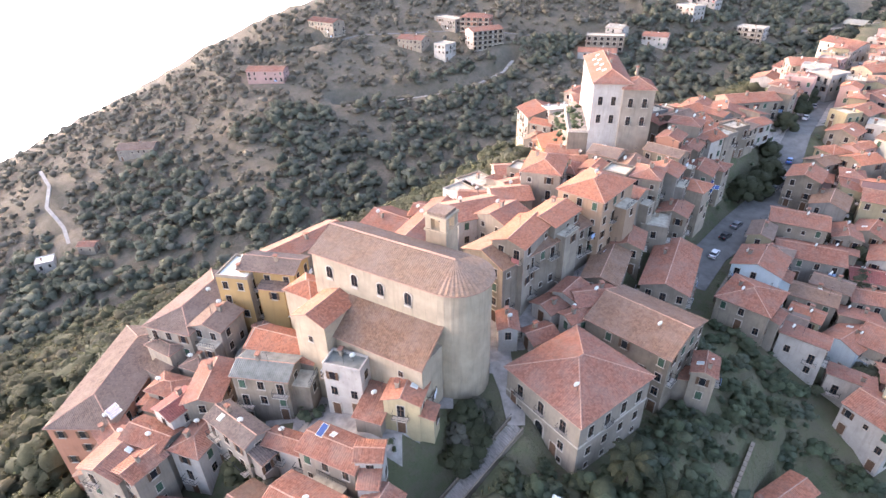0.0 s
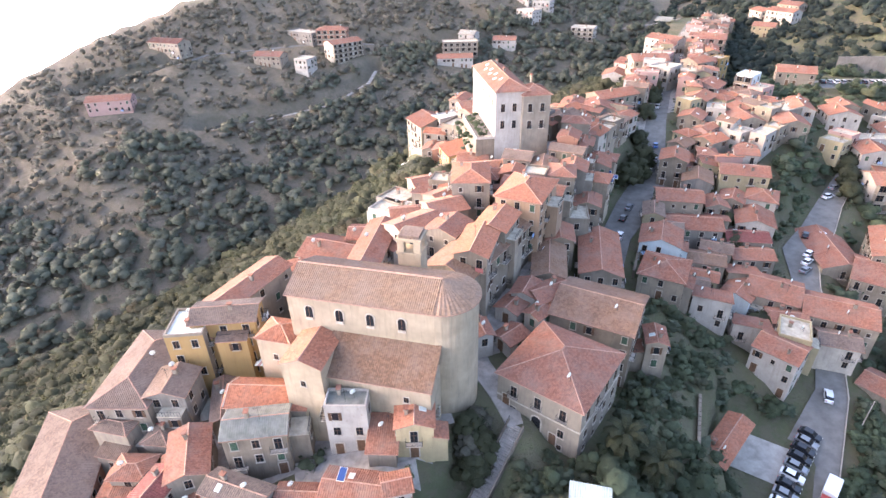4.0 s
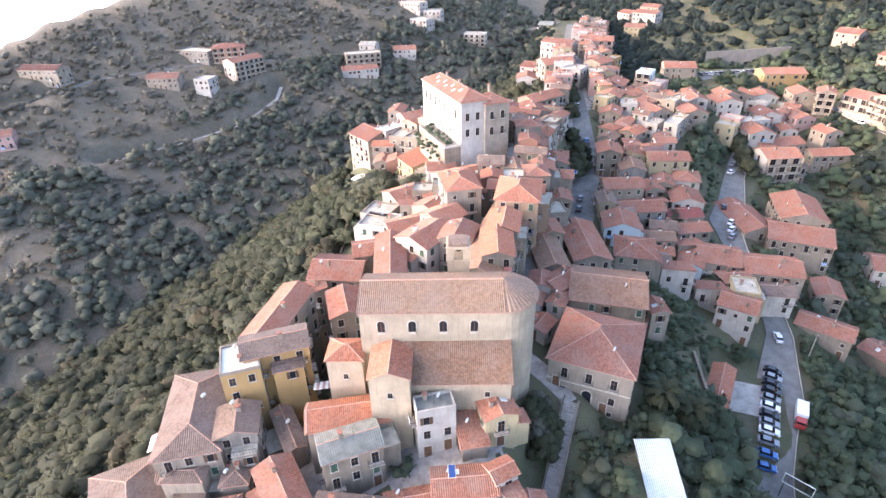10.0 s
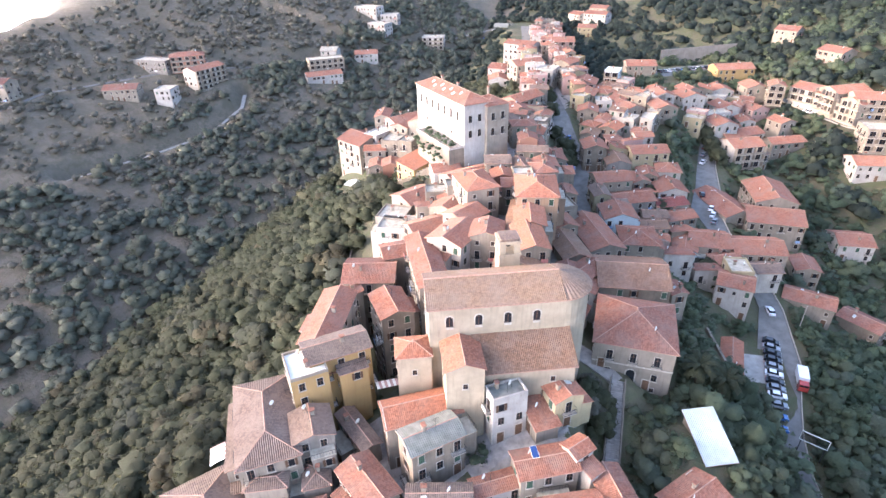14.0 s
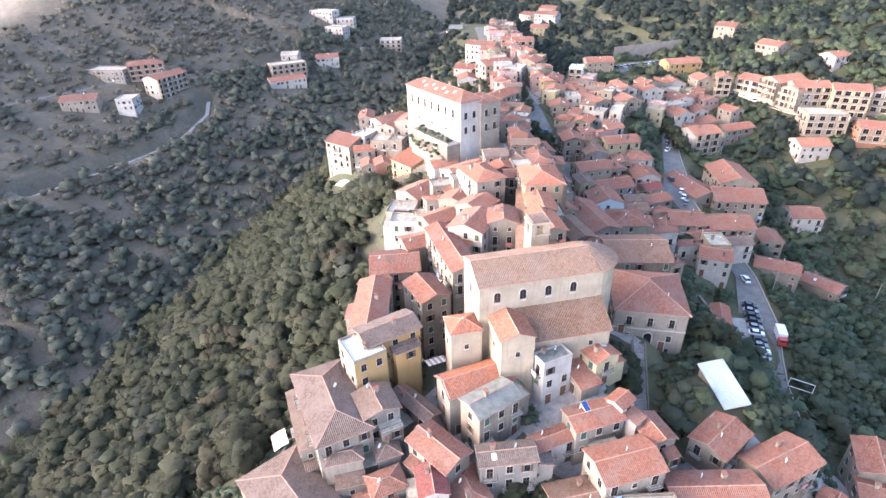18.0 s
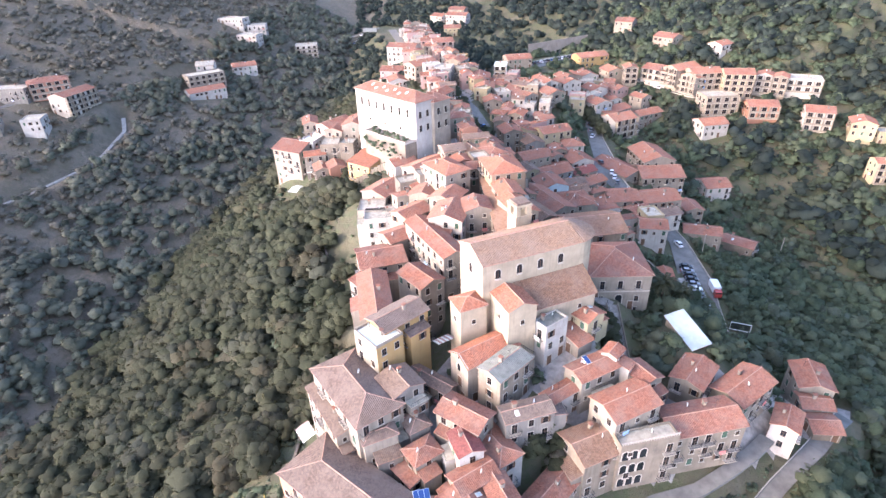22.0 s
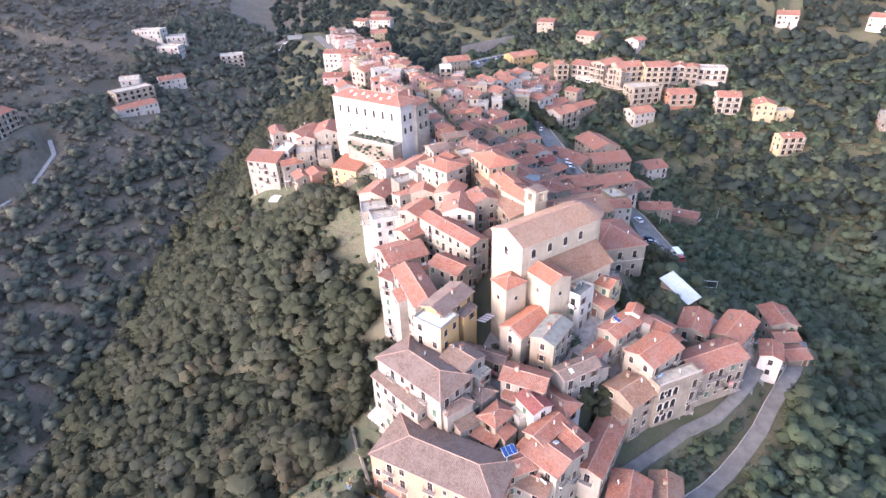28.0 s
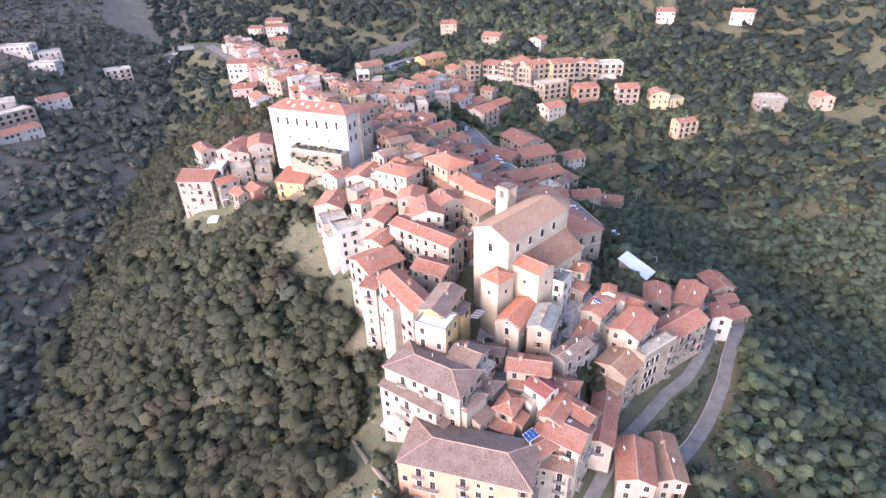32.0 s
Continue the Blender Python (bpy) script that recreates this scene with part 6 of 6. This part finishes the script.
def plant(kind, x, y, turn=0.0):
    m = pose(x, y, float(on_roads(np.array([x]), np.array([y]), land([x], [y]))[0]) - 0.3, 0, 0, turn)
    if kind not in SET:
        SET.append(kind)
        TREES[kind - 1].matrix_basis = m
    else:
        copy_thing(TREES[kind - 1], m)


for k in range(0, 9, 2):                                    # along the main street
    plant((1, 4, 1)[k % 3], 99 + 5.2 * k, 158.5 + 6.3 * k, 40 * k)
for k in range(5):                                          # beside the wide bend above the retaining wall
    plant((4, 1)[k % 2], 84 + 2.6 * k, 141 - 1.2 * (k % 3) + 2 * k, 70 * k)
for k in range(6):                                          # garden between lane and church
    plant((2, 3)[k % 2], 3.5 + 1.2 * (k % 3), 54.5 + 2.2 * (k // 2) + k % 2, 50 * k)
for k in range(10):                                         # gardens behind the eastern houses
    plant((2, 1, 3)[k % 3], 82 + 2.2 * k, 76 + 4.4 * k, 33 * k)
for k in range(8):
    plant((2, 3)[k % 2], -30 + 1.7 * (k % 4), 50 + 2.3 * (k // 4) + 0.6 * k, 45 * k)
for k in range(6):
    plant((1, 2)[k % 2], 150 + 3.6 * k, 118 + 3.5 * k, 61 * k)


def palm(x, y):
    ob = thing("palm_tree", pose(x, y, ground_at(x, y) - 0.3), "date palm with arching green fronds in the villa garden", "palm")
    s = Shape()
    for k in range(6):
        s.tube((0, 0, 0.9 * k), (0, 0, 0.9 * k + 0.95), 0.32 - 0.015 * k, 8, 0, 0.27 - 0.015 * k)
    part("trunk", s.mesh("trunk", BARK), ob)
    frond = Shape()
    pts = [(0.55 * k, 0.75 * k * (1 - 0.145 * k)) for k in range(7)]
    for (r0, z0), (r1, z1) in zip(pts, pts[1:]):
        for side in (-1, 1):
            for j in range(3):
                a, b = r0 + (r1 - r0) * j / 3, r0 + (r1 - r0) * (j + 0.75) / 3
                za, zb = z0 + (z1 - z0) * j / 3, z0 + (z1 - z0) * (j + 0.75) / 3
                frond.face(((a, 0, za), (b, 0, zb), (b + 0.3, side * 0.7, zb - 0.25), (a + 0.22, side * 0.7, za - 0.25)))
    me = frond.mesh("frond", LEAVES)
    for k in range(18):
        part("frond", me, ob, pose(0, 0, 5.2, 0, -18 + 32 * (k % 3), 20 * k))


palm(27.0, 50.5)
palm(31.5, 47.0)


# ---- vehicles ----
def paint(name, colour):
    m, t, b = material(name, 0.28)
    b.inputs["Base Color"].default_value = (*colour, 1)
    b.inputs["Coat Weight"].default_value = 0.6
    return m


PAINTS = {"white": paint("paint_white", (0.78, 0.78, 0.78)), "black": paint("paint_black", (0.02, 0.021, 0.024)), "grey": paint("paint_grey", (0.22, 0.23, 0.24)),
          "blue": paint("paint_blue", (0.05, 0.14, 0.36)), "red": paint("paint_red", (0.36, 0.05, 0.04))}
RUBBER = plain("rubber", (0.025, 0.025, 0.025), 0.9)
LAMP_RED = paint("lamp_red", (0.4, 0.02, 0.02))


def extruded(profile, half, inset=0.0):
    """A side outline drawn across the width, its upper points drawn in by inset."""
    s = Shape()
    low = min(z for _, z in profile)
    span = max(z for _, z in profile) - low
    ends = [[(x, side * (half - inset * (z - low) / span), z) for x, z in profile] for side in (-1, 1)]
    s.face(ends[0][::-1]), s.face(ends[1])
    n = len(profile)
    for k in range(n):
        j = (k + 1) % n
        s.face((ends[0][k], ends[0][j], ends[1][j], ends[1][k]))
    return s


WHEEL = Shape()
WHEEL.tube((0, -0.1, 0), (0, 0.1, 0), 0.31, 12, 0)
WHEEL.tube((0, -0.115, 0), (0, 0.115, 0), 0.19, 8, 1)
WHEEL_MESH = WHEEL.mesh("wheel", RUBBER, plain("rim", (0.45, 0.45, 0.46), 0.4, 0.8))
BODY = [(-2.05, 0.25), (2.05, 0.25), (2.1, 0.6), (1.95, 0.8), (1.1, 0.92), (-1.75, 0.95), (-2.05, 0.85), (-2.1, 0.5)]
CABIN = [(-1.7, 0.93), (1.05, 0.91), (0.35, 1.42), (-1.15, 1.44)]


def car(colour):
    ob = thing("car", pose(0, 0, 0), f"small {colour} hatchback car parked on the asphalt", "car", "parked cars")
    part("body", extruded(BODY, 0.83, 0.08).mesh("body", PAINTS[colour]), ob)
    part("cabin_glass", extruded(CABIN, 0.76, 0.12).mesh("cabin_glass", GLASS), ob)
    s = Shape()
    s.box(-1.18, 0.36, -0.64, 0.64, 1.42, 1.47)
    part("roof_panel", s.mesh("roof_panel", PAINTS[colour]), ob)
    for x in (-1.3, 1.3):
        for y in (-0.78, 0.78):
            part("wheel", WHEEL_MESH, ob, pose(x, y, 0.31))
    for y in (-0.6, 0.6):
        s = Shape()
        s.box(2.03, 2.1, y - 0.18, y + 0.18, 0.6, 0.74)
        part("headlight", s.mesh("headlight", ROOFS["white"]), ob)
        s = Shape()
        s.box(-2.1, -2.04, y - 0.15, y + 0.15, 0.65, 0.85)
        part("tail_light", s.mesh("tail_light", LAMP_RED), ob)
    return ob


CARS, USED = {c: car(c) for c in ("white", "black", "grey", "blue")}, set()


def park(colour, x, y, turn):
    z = float(on_roads(np.array([x]), np.array([y]), land([x], [y]))[0]) + 0.27
    m = pose(x, y, z, 0, 0, turn)
    if colour not in USED:
        USED.add(colour)
        CARS[colour].matrix_basis = m
    else:
        copy_thing(CARS[colour], m)


for k, c in enumerate(("black", "grey", "black", "black", "grey", "white", "black", "grey", "white", "grey", "blue", "blue")):
    park(c, 76.4 - 2.05 * k, 55.7 - 1.2 * k - 0.01 * k * k, -66 + 1.2 * k)
for k, (c, x, y, a) in enumerate((("white", 86.5, 61.5, 45), ("white", 100, 149.5, 54), ("white", 95.5, 145, 50), ("blue", 104.5, 156, 55), ("grey", 78, 128.5, 42), ("black", 73, 123.5, 42),
                                  ("white", 67, 115.5, 50), ("white", 118, 100, 20), ("white", 115, 97.5, 20), ("grey", 112, 95, 20), ("black", 124, 107.5, 40), ("white", 128, 106, 80),
                                  ("white", 146, 121.5, 10), ("grey", 152, 125, 12), ("black", 158, 128.5, 20), ("white", 122, 181.5, 50), ("grey", 131, 192.5, 50), ("black", 142, 205.5, 48),
                                  ("blue", 168, 233, 49), ("white", 190, 259, 56), ("white", 219, 117, 70), ("grey", 224, 124, 60))):
    park(c, x, y, a)
for k in range(11):
    park(("black", "grey", "white", "grey", "black", "blue")[k % 6], 211 + 2.6 * k, 190.5 - 1.1 * k, 62)
for k in range(14):
    park(("grey", "white", "black", "blue", "white")[k % 5], 262 + 3.0 * (k % 7), 398 + 7 * (k // 7) - 0.5 * k, 75)


def lorry(x, y, turn):
    z = float(on_roads(np.array([x]), np.array([y]), land([x], [y]))[0]) + 0.27
    ob = thing("lorry", pose(x, y, z, 0, 0, turn), "parked lorry with pale box body and dark red cab", "lorry")
    s = Shape()
    s.box(-3.6, 1.2, -1.15, 1.15, 0.9, 3.1)
    part("box_body", s.mesh("box_body", PAINTS["white"]), ob)
    part("cab", extruded([(1.35, 0.5), (3.2, 0.5), (3.25, 1.4), (2.95, 2.35), (1.35, 2.4)], 1.05, 0.05).mesh("cab", PAINTS["red"]), ob)
    s = Shape()
    s.box(3.02, 3.14, -0.9, 0.9, 1.5, 2.2)
    part("windscreen", s.mesh("windscreen", GLASS), ob)
    s = Shape()
    s.box(-3.5, 3.0, -0.5, 0.5, 0.55, 0.9)
    part("chassis", s.mesh("chassis", IRON), ob)
    for wx in (-2.4, 2.3):
        for wy in (-0.95, 0.95):
            part("wheel", WHEEL_MESH, ob, pose(wx, wy, 0.42) @ Matrix.Diagonal((1.35, 1.3, 1.35, 1)))


lorry(69.2, 44.2, -150)


# ---- street furniture, walls and small roof things ----
def pole(x, y, high, arms, label):
    ob = thing("utility_pole", pose(x, y, ground_at(x, y) - 0.4), label, "pole", "utility poles")
    s = Shape()
    s.tube((0, 0, 0), (0, 0, high), 0.14, 8, 0, 0.09)
    part("shaft", s.mesh("shaft", GRAVEL), ob)
    s = Shape()
    s.box(-arms, arms, -0.05, 0.05, high - 0.8, high - 0.68)
    part("crossarm", s.mesh("crossarm", IRON), ob)
    for u in (-0.8, 0, 0.8):
        s = Shape()
        s.tube((u * arms, 0, high - 0.68), (u * arms, 0, high - 0.4), 0.05, 6)
        part("insulator", s.mesh("insulator", SURROUND), ob)


pole(86.5, 53.5, 8.5, 0.8, "pale concrete utility pole beside the road")
pole(128, 33, 9, 0.8, "pale concrete utility pole among the trees")
pole(190, 100, 8, 0.7, "pale concrete utility pole near the villas")
pole(214, 404, 12, 1.0, "tall concrete utility pole on the hillside road")


def hoarding(x, y, z, turn):
    ob = thing("hoarding", pose(x, y, z, 0, 0, turn), "white-framed grey lattice hoarding beside the road", "sign")
    s = Shape()
    for a in ((-2.6, 2.6, 0, 0.12), (-2.6, 2.6, 2.4, 2.52)):
        s.box(a[0], a[1], -0.06, 0.06, 3 + a[2], 3 + a[3])
    for x0 in (-2.6, 2.48):
        s.box(x0, x0 + 0.12, -0.06, 0.06, 3.12, 5.4)
    part("frame", s.mesh("frame", ROOFS["white"]), ob)
    s = Shape()
    for k in range(20):
        s.box(-2.45 + 0.25 * k, -2.4 + 0.25 * k, -0.02, 0.02, 3.12, 5.4)
    for k in range(9):
        s.box(-2.48, 2.48, -0.03, -0.02, 3.2 + 0.25 * k, 3.25 + 0.25 * k)
    part("lattice", s.mesh("lattice", IRON), ob)
    for u in (-2.2, 2.2):
        s = Shape()
        s.tube((u, 0, -1), (u, 0, 3.1), 0.09, 8)
        part("post", s.mesh("post", IRON), ob)


hoarding(48.5, 33.2, 11.8, -75)


def stone_wall(points, high, label):
    """A rough wall of squared stones that follows the ground."""
    s = Shape()
    for (ax, ay), (bx, by) in zip(points, points[1:]):
        n = max(1, int(math.hypot(bx - ax, by - ay) / 1.1))
        turn = math.atan2(by - ay, bx - ax)
        for k in range(n):
            x, y = ax + (bx - ax) * (k + 0.5) / n, ay + (by - ay) * (k + 0.5) / n
            g = ground_at(x, y)
            for j in range(int(high / 0.5)):
                m = pose(x, y, g - 0.4 + 0.5 * j, 0, 0, math.degrees(turn))
                c = [m @ Vector(p) for p in ((-0.56, -0.3, 0), (0.56, -0.3, 0), (0.56, 0.3, 0), (-0.56, 0.3, 0), (-0.53, -0.27, 0.49), (0.53, -0.27, 0.49), (0.53, 0.27, 0.49), (-0.53, 0.27, 0.49))]
                for f in ((0, 1, 5, 4), (1, 2, 6, 5), (2, 3, 7, 6), (3, 0, 4, 7), (4, 5, 6, 7)):
                    s.face([c[i] for i in f])
    tagged(new("stone_wall", s.mesh("stone_wall", WALLS["stone"])), label, "wall", kind="structure")


for a, b in (((-33, 117.5), (-41, 112)), ((-47, 106.5), (-54, 99.8)), ((-56, 97.5), (-64, 89))):
    stone_wall((a, b), 1.6, "pale broken dry-stone wall along the slope path")
for a, b in (((12, 164), (8.5, 158.5)), ((6, 155), (-1, 144.5)), ((-3, 141), (-6.5, 135.5))):
    stone_wall((a, b), 1.6, "pale broken dry-stone wall below the cliff houses")
stone_wall(((60, 98), (73, 114), (88, 127)), 3.0, "old stone retaining wall above the main street")
stone_wall(((26, 162), (33, 150), (30, 140)), 3.0, "stone terrace wall below the palace")
stone_wall(((36, 40), (44, 52), (52, 62)), 1.6, "garden wall of rough stone below the villa")


def long_wall():
    """The tall concrete wall behind the upper car park."""
    s = Shape()
    for k in range(16):
        x0, x1 = 241 + 2.3 * k, 241 + 2.3 * (k + 1)
        y0, y1 = 211 - 1.55 * k, 211 - 1.55 * (k + 1)
        z = 46 + 0.16 * k
        s.face(((x0, y0, 36), (x1, y1, 36), (x1, y1, z), (x0, y0, z)))
        s.face(((x1 + 0.4, y1 + 0.6, 36), (x0 + 0.4, y0 + 0.6, 36), (x0 + 0.4, y0 + 0.6, z), (x1 + 0.4, y1 + 0.6, z)))
        s.face(((x0, y0, z), (x1, y1, z), (x1 + 0.4, y1 + 0.6, z), (x0 + 0.4, y0 + 0.6, z)))
    tagged(new("retaining_wall", s.mesh("retaining_wall", WALLS["grey"])), "long grey concrete retaining wall behind the car park", "wall", kind="structure")
    s = Shape()
    for k in range(12):
        a, b = (-1.3 + 2.6 * j / 12 for j in (k, k + 1))
        p = [(8 * math.sin(w), 2.6 * math.cos(w)) for w in (a, b)]
        s.face(((p[0][0], -6, p[0][1]), (p[1][0], -6, p[1][1]), (p[1][0], 6, p[1][1]), (p[0][0], 6, p[0][1])))
        s.face(((p[0][0], -6, p[0][1] - 0.3), (p[0][0], 6, p[0][1] - 0.3), (p[1][0], 6, p[1][1] - 0.3), (p[1][0], -6, p[1][1] - 0.3)))
        for y in (-6, 6):
            s.face(((p[0][0], y, p[0][1] - 0.3), (p[1][0], y, p[1][1] - 0.3), (p[1][0], y, p[1][1]), (p[0][0], y, p[0][1])))
    ob = thing("stadium_canopy", pose(268, 382, ground_at(268, 382) + 3.2, 0, 0, 40), "grey vaulted canopy at the end of the street", "canopy")
    part("vault", s.mesh("vault", ROOFS["zinc"]), ob)
    for x in (-7.4, 7.4):
        for y in (-5.5, 0, 5.5):
            s = Shape()
            s.tube((x, y, -4.2), (x, y, 0.9), 0.2, 8)
            part("post", s.mesh("post", IRON), ob)


long_wall()


def solar_panel(x, y, z, turn, tilt, w, d, label, colour):
    ob = thing("solar_panel", pose(x, y, z, tilt, 0, turn), label, "panel", "roof panels")
    s = Shape()
    s.box(-w / 2, w / 2, -d / 2, d / 2, -0.05, 0.02)
    part("frame", s.mesh("frame", ROOFS["white"]), ob)
    n = max(1, round(w / 0.9))
    for k in range(n):
        s = Shape()
        a = -w / 2 + 0.06 + k * (w - 0.06) / n
        s.box(a, a + (w - 0.06) / n - 0.06, -d / 2 + 0.06, d / 2 - 0.06, 0.02, 0.05)
        part("cell", s.mesh("cell", colour), ob)


CELL = paint("cell_blue", (0.02, 0.05, 0.16))
solar_panel(-15.6, 52.4, 40.9, -26, 12, 1.1, 2.0, "dark blue solar collector on the red roof", CELL)
solar_panel(-53.2, 63.6, 32.9, -40, 15, 2.8, 2.0, "white-framed blue solar panels on the roof", CELL)
for k in range(4):
    solar_panel(62.5 + 2.3 * (k % 2), 117.5 + 1.6 * k, 45.8, -35, 22, 2.0, 1.4, "dark photovoltaic panels on a flat roof", CELL)


def awning(x, y, z, turn):
    ob = thing("awning", pose(x, y, z, 0, 0, turn), "white striped cloth awning over a terrace", "awning")
    for k in range(8):
        s = Shape()
        a = -2.0 + 0.5 * k
        for (y0, z0), (y1, z1) in (((0, 0), (-1.4, -0.35)), ((-1.4, -0.35), (-2.8, -0.9))):
            s.face(((a, y0, z0), (a, y1, z1), (a + 0.5, y1, z1), (a + 0.5, y0, z0)))
            s.face(((a, y0, z0 - 0.04), (a + 0.5, y0, z0 - 0.04), (a + 0.5, y1, z1 - 0.04), (a, y1, z1 - 0.04)))
        part("stripe", s.mesh("stripe", ROOFS["white"] if k % 2 else WALLS["pink"]), ob)
    for u in (-1.9, 1.9):
        s = Shape()
        s.tube((u, -2.7, -4.5), (u, -2.7, -0.9), 0.05, 6)
        part("post", s.mesh("post", IRON), ob)


awning(-52.4, 92.5, 29.5, -107)

awning(-25.5, 78.9, 39.5, 160)


def scaffolding(x, y, z, turn, bays, lifts):
    """Yellow tubes with blue-grey netting and plank decks against a wall under repair."""
    ob = thing("scaffolding", pose(x, y, z, 0, 0, turn), "yellow tube scaffolding with blue netting against the pink wall", "scaffold")
    for k in range(bays + 1):
        for v in (0, 1.1):
            s = Shape()
            s.tube((2.2 * k, v, 0), (2.2 * k, v, 2.0 * lifts + 1), 0.05, 6)
            part("standard", s.mesh("standard", YELLOW_TUBE), ob)
    for j in range(1, lifts + 1):
        s = Shape()
        s.box(0, 2.2 * bays, 0.05, 1.05, 2.0 * j - 0.06, 2.0 * j)
        part("deck", s.mesh("deck", DOOR), ob)
        for h in (0.5, 1.0):
            s = Shape()
            s.tube((0, 0, 2.0 * j + h), (2.2 * bays, 0, 2.0 * j + h), 0.03, 5)
            part("guard_rail", s.mesh("guard_rail", YELLOW_TUBE), ob)
    for k in range(bays):
        s = Shape()
        for i in range(11):
            s.box(2.2 * k + 0.2 * i, 2.2 * k + 0.2 * i + 0.13, -0.08, -0.06, 0.3, 2.0 * lifts + 0.7)
        part("netting", s.mesh("netting", NETTING), ob)


YELLOW_TUBE, NETTING = paint("yellow_tube", (0.62, 0.42, 0.03)), plain("blue_netting", (0.2, 0.26, 0.36), 0.9, 0, 0.2, 1.0)


scaffolding(-66.3, 93.0, 15.5, -91, 6, 3)


def canopy(x, y, w, d, turn):
    """A white cloth stretched over a clearing on four poles."""
    z = ground_at(x, y)
    ob = thing("canopy", pose(x, y, z, 0, 0, turn), "white cloth canopy on poles among the trees", "canopy")
    s = Shape()
    for x0, x1, z0, z1 in ((-w / 2, 0, 2.5, 3.1), (0, w / 2, 3.1, 2.5)):
        s.face(((x0, -d / 2, z0), (x1, -d / 2, z1), (x1, d / 2, z1), (x0, d / 2, z0)))
        s.face(((x0, d / 2, z0 - 0.04), (x1, d / 2, z1 - 0.04), (x1, -d / 2, z1 - 0.04), (x0, -d / 2, z0 - 0.04)))
    part("cloth", s.mesh("cloth", ROOFS["white"]), ob)
    for u in (-1, 1):
        for v in (-1, 1):
            s = Shape()
            s.tube((u * (w / 2 - 0.1), v * (d / 2 - 0.1), -0.3), (u * (w / 2 - 0.1), v * (d / 2 - 0.1), 2.5), 0.05, 6)
            part("pole", s.mesh("pole", IRON), ob)


canopy(25.9, 192.0, 6.5, 3.6, 20)
canopy(32.5, 190.5, 3.2, 2.2, 50)
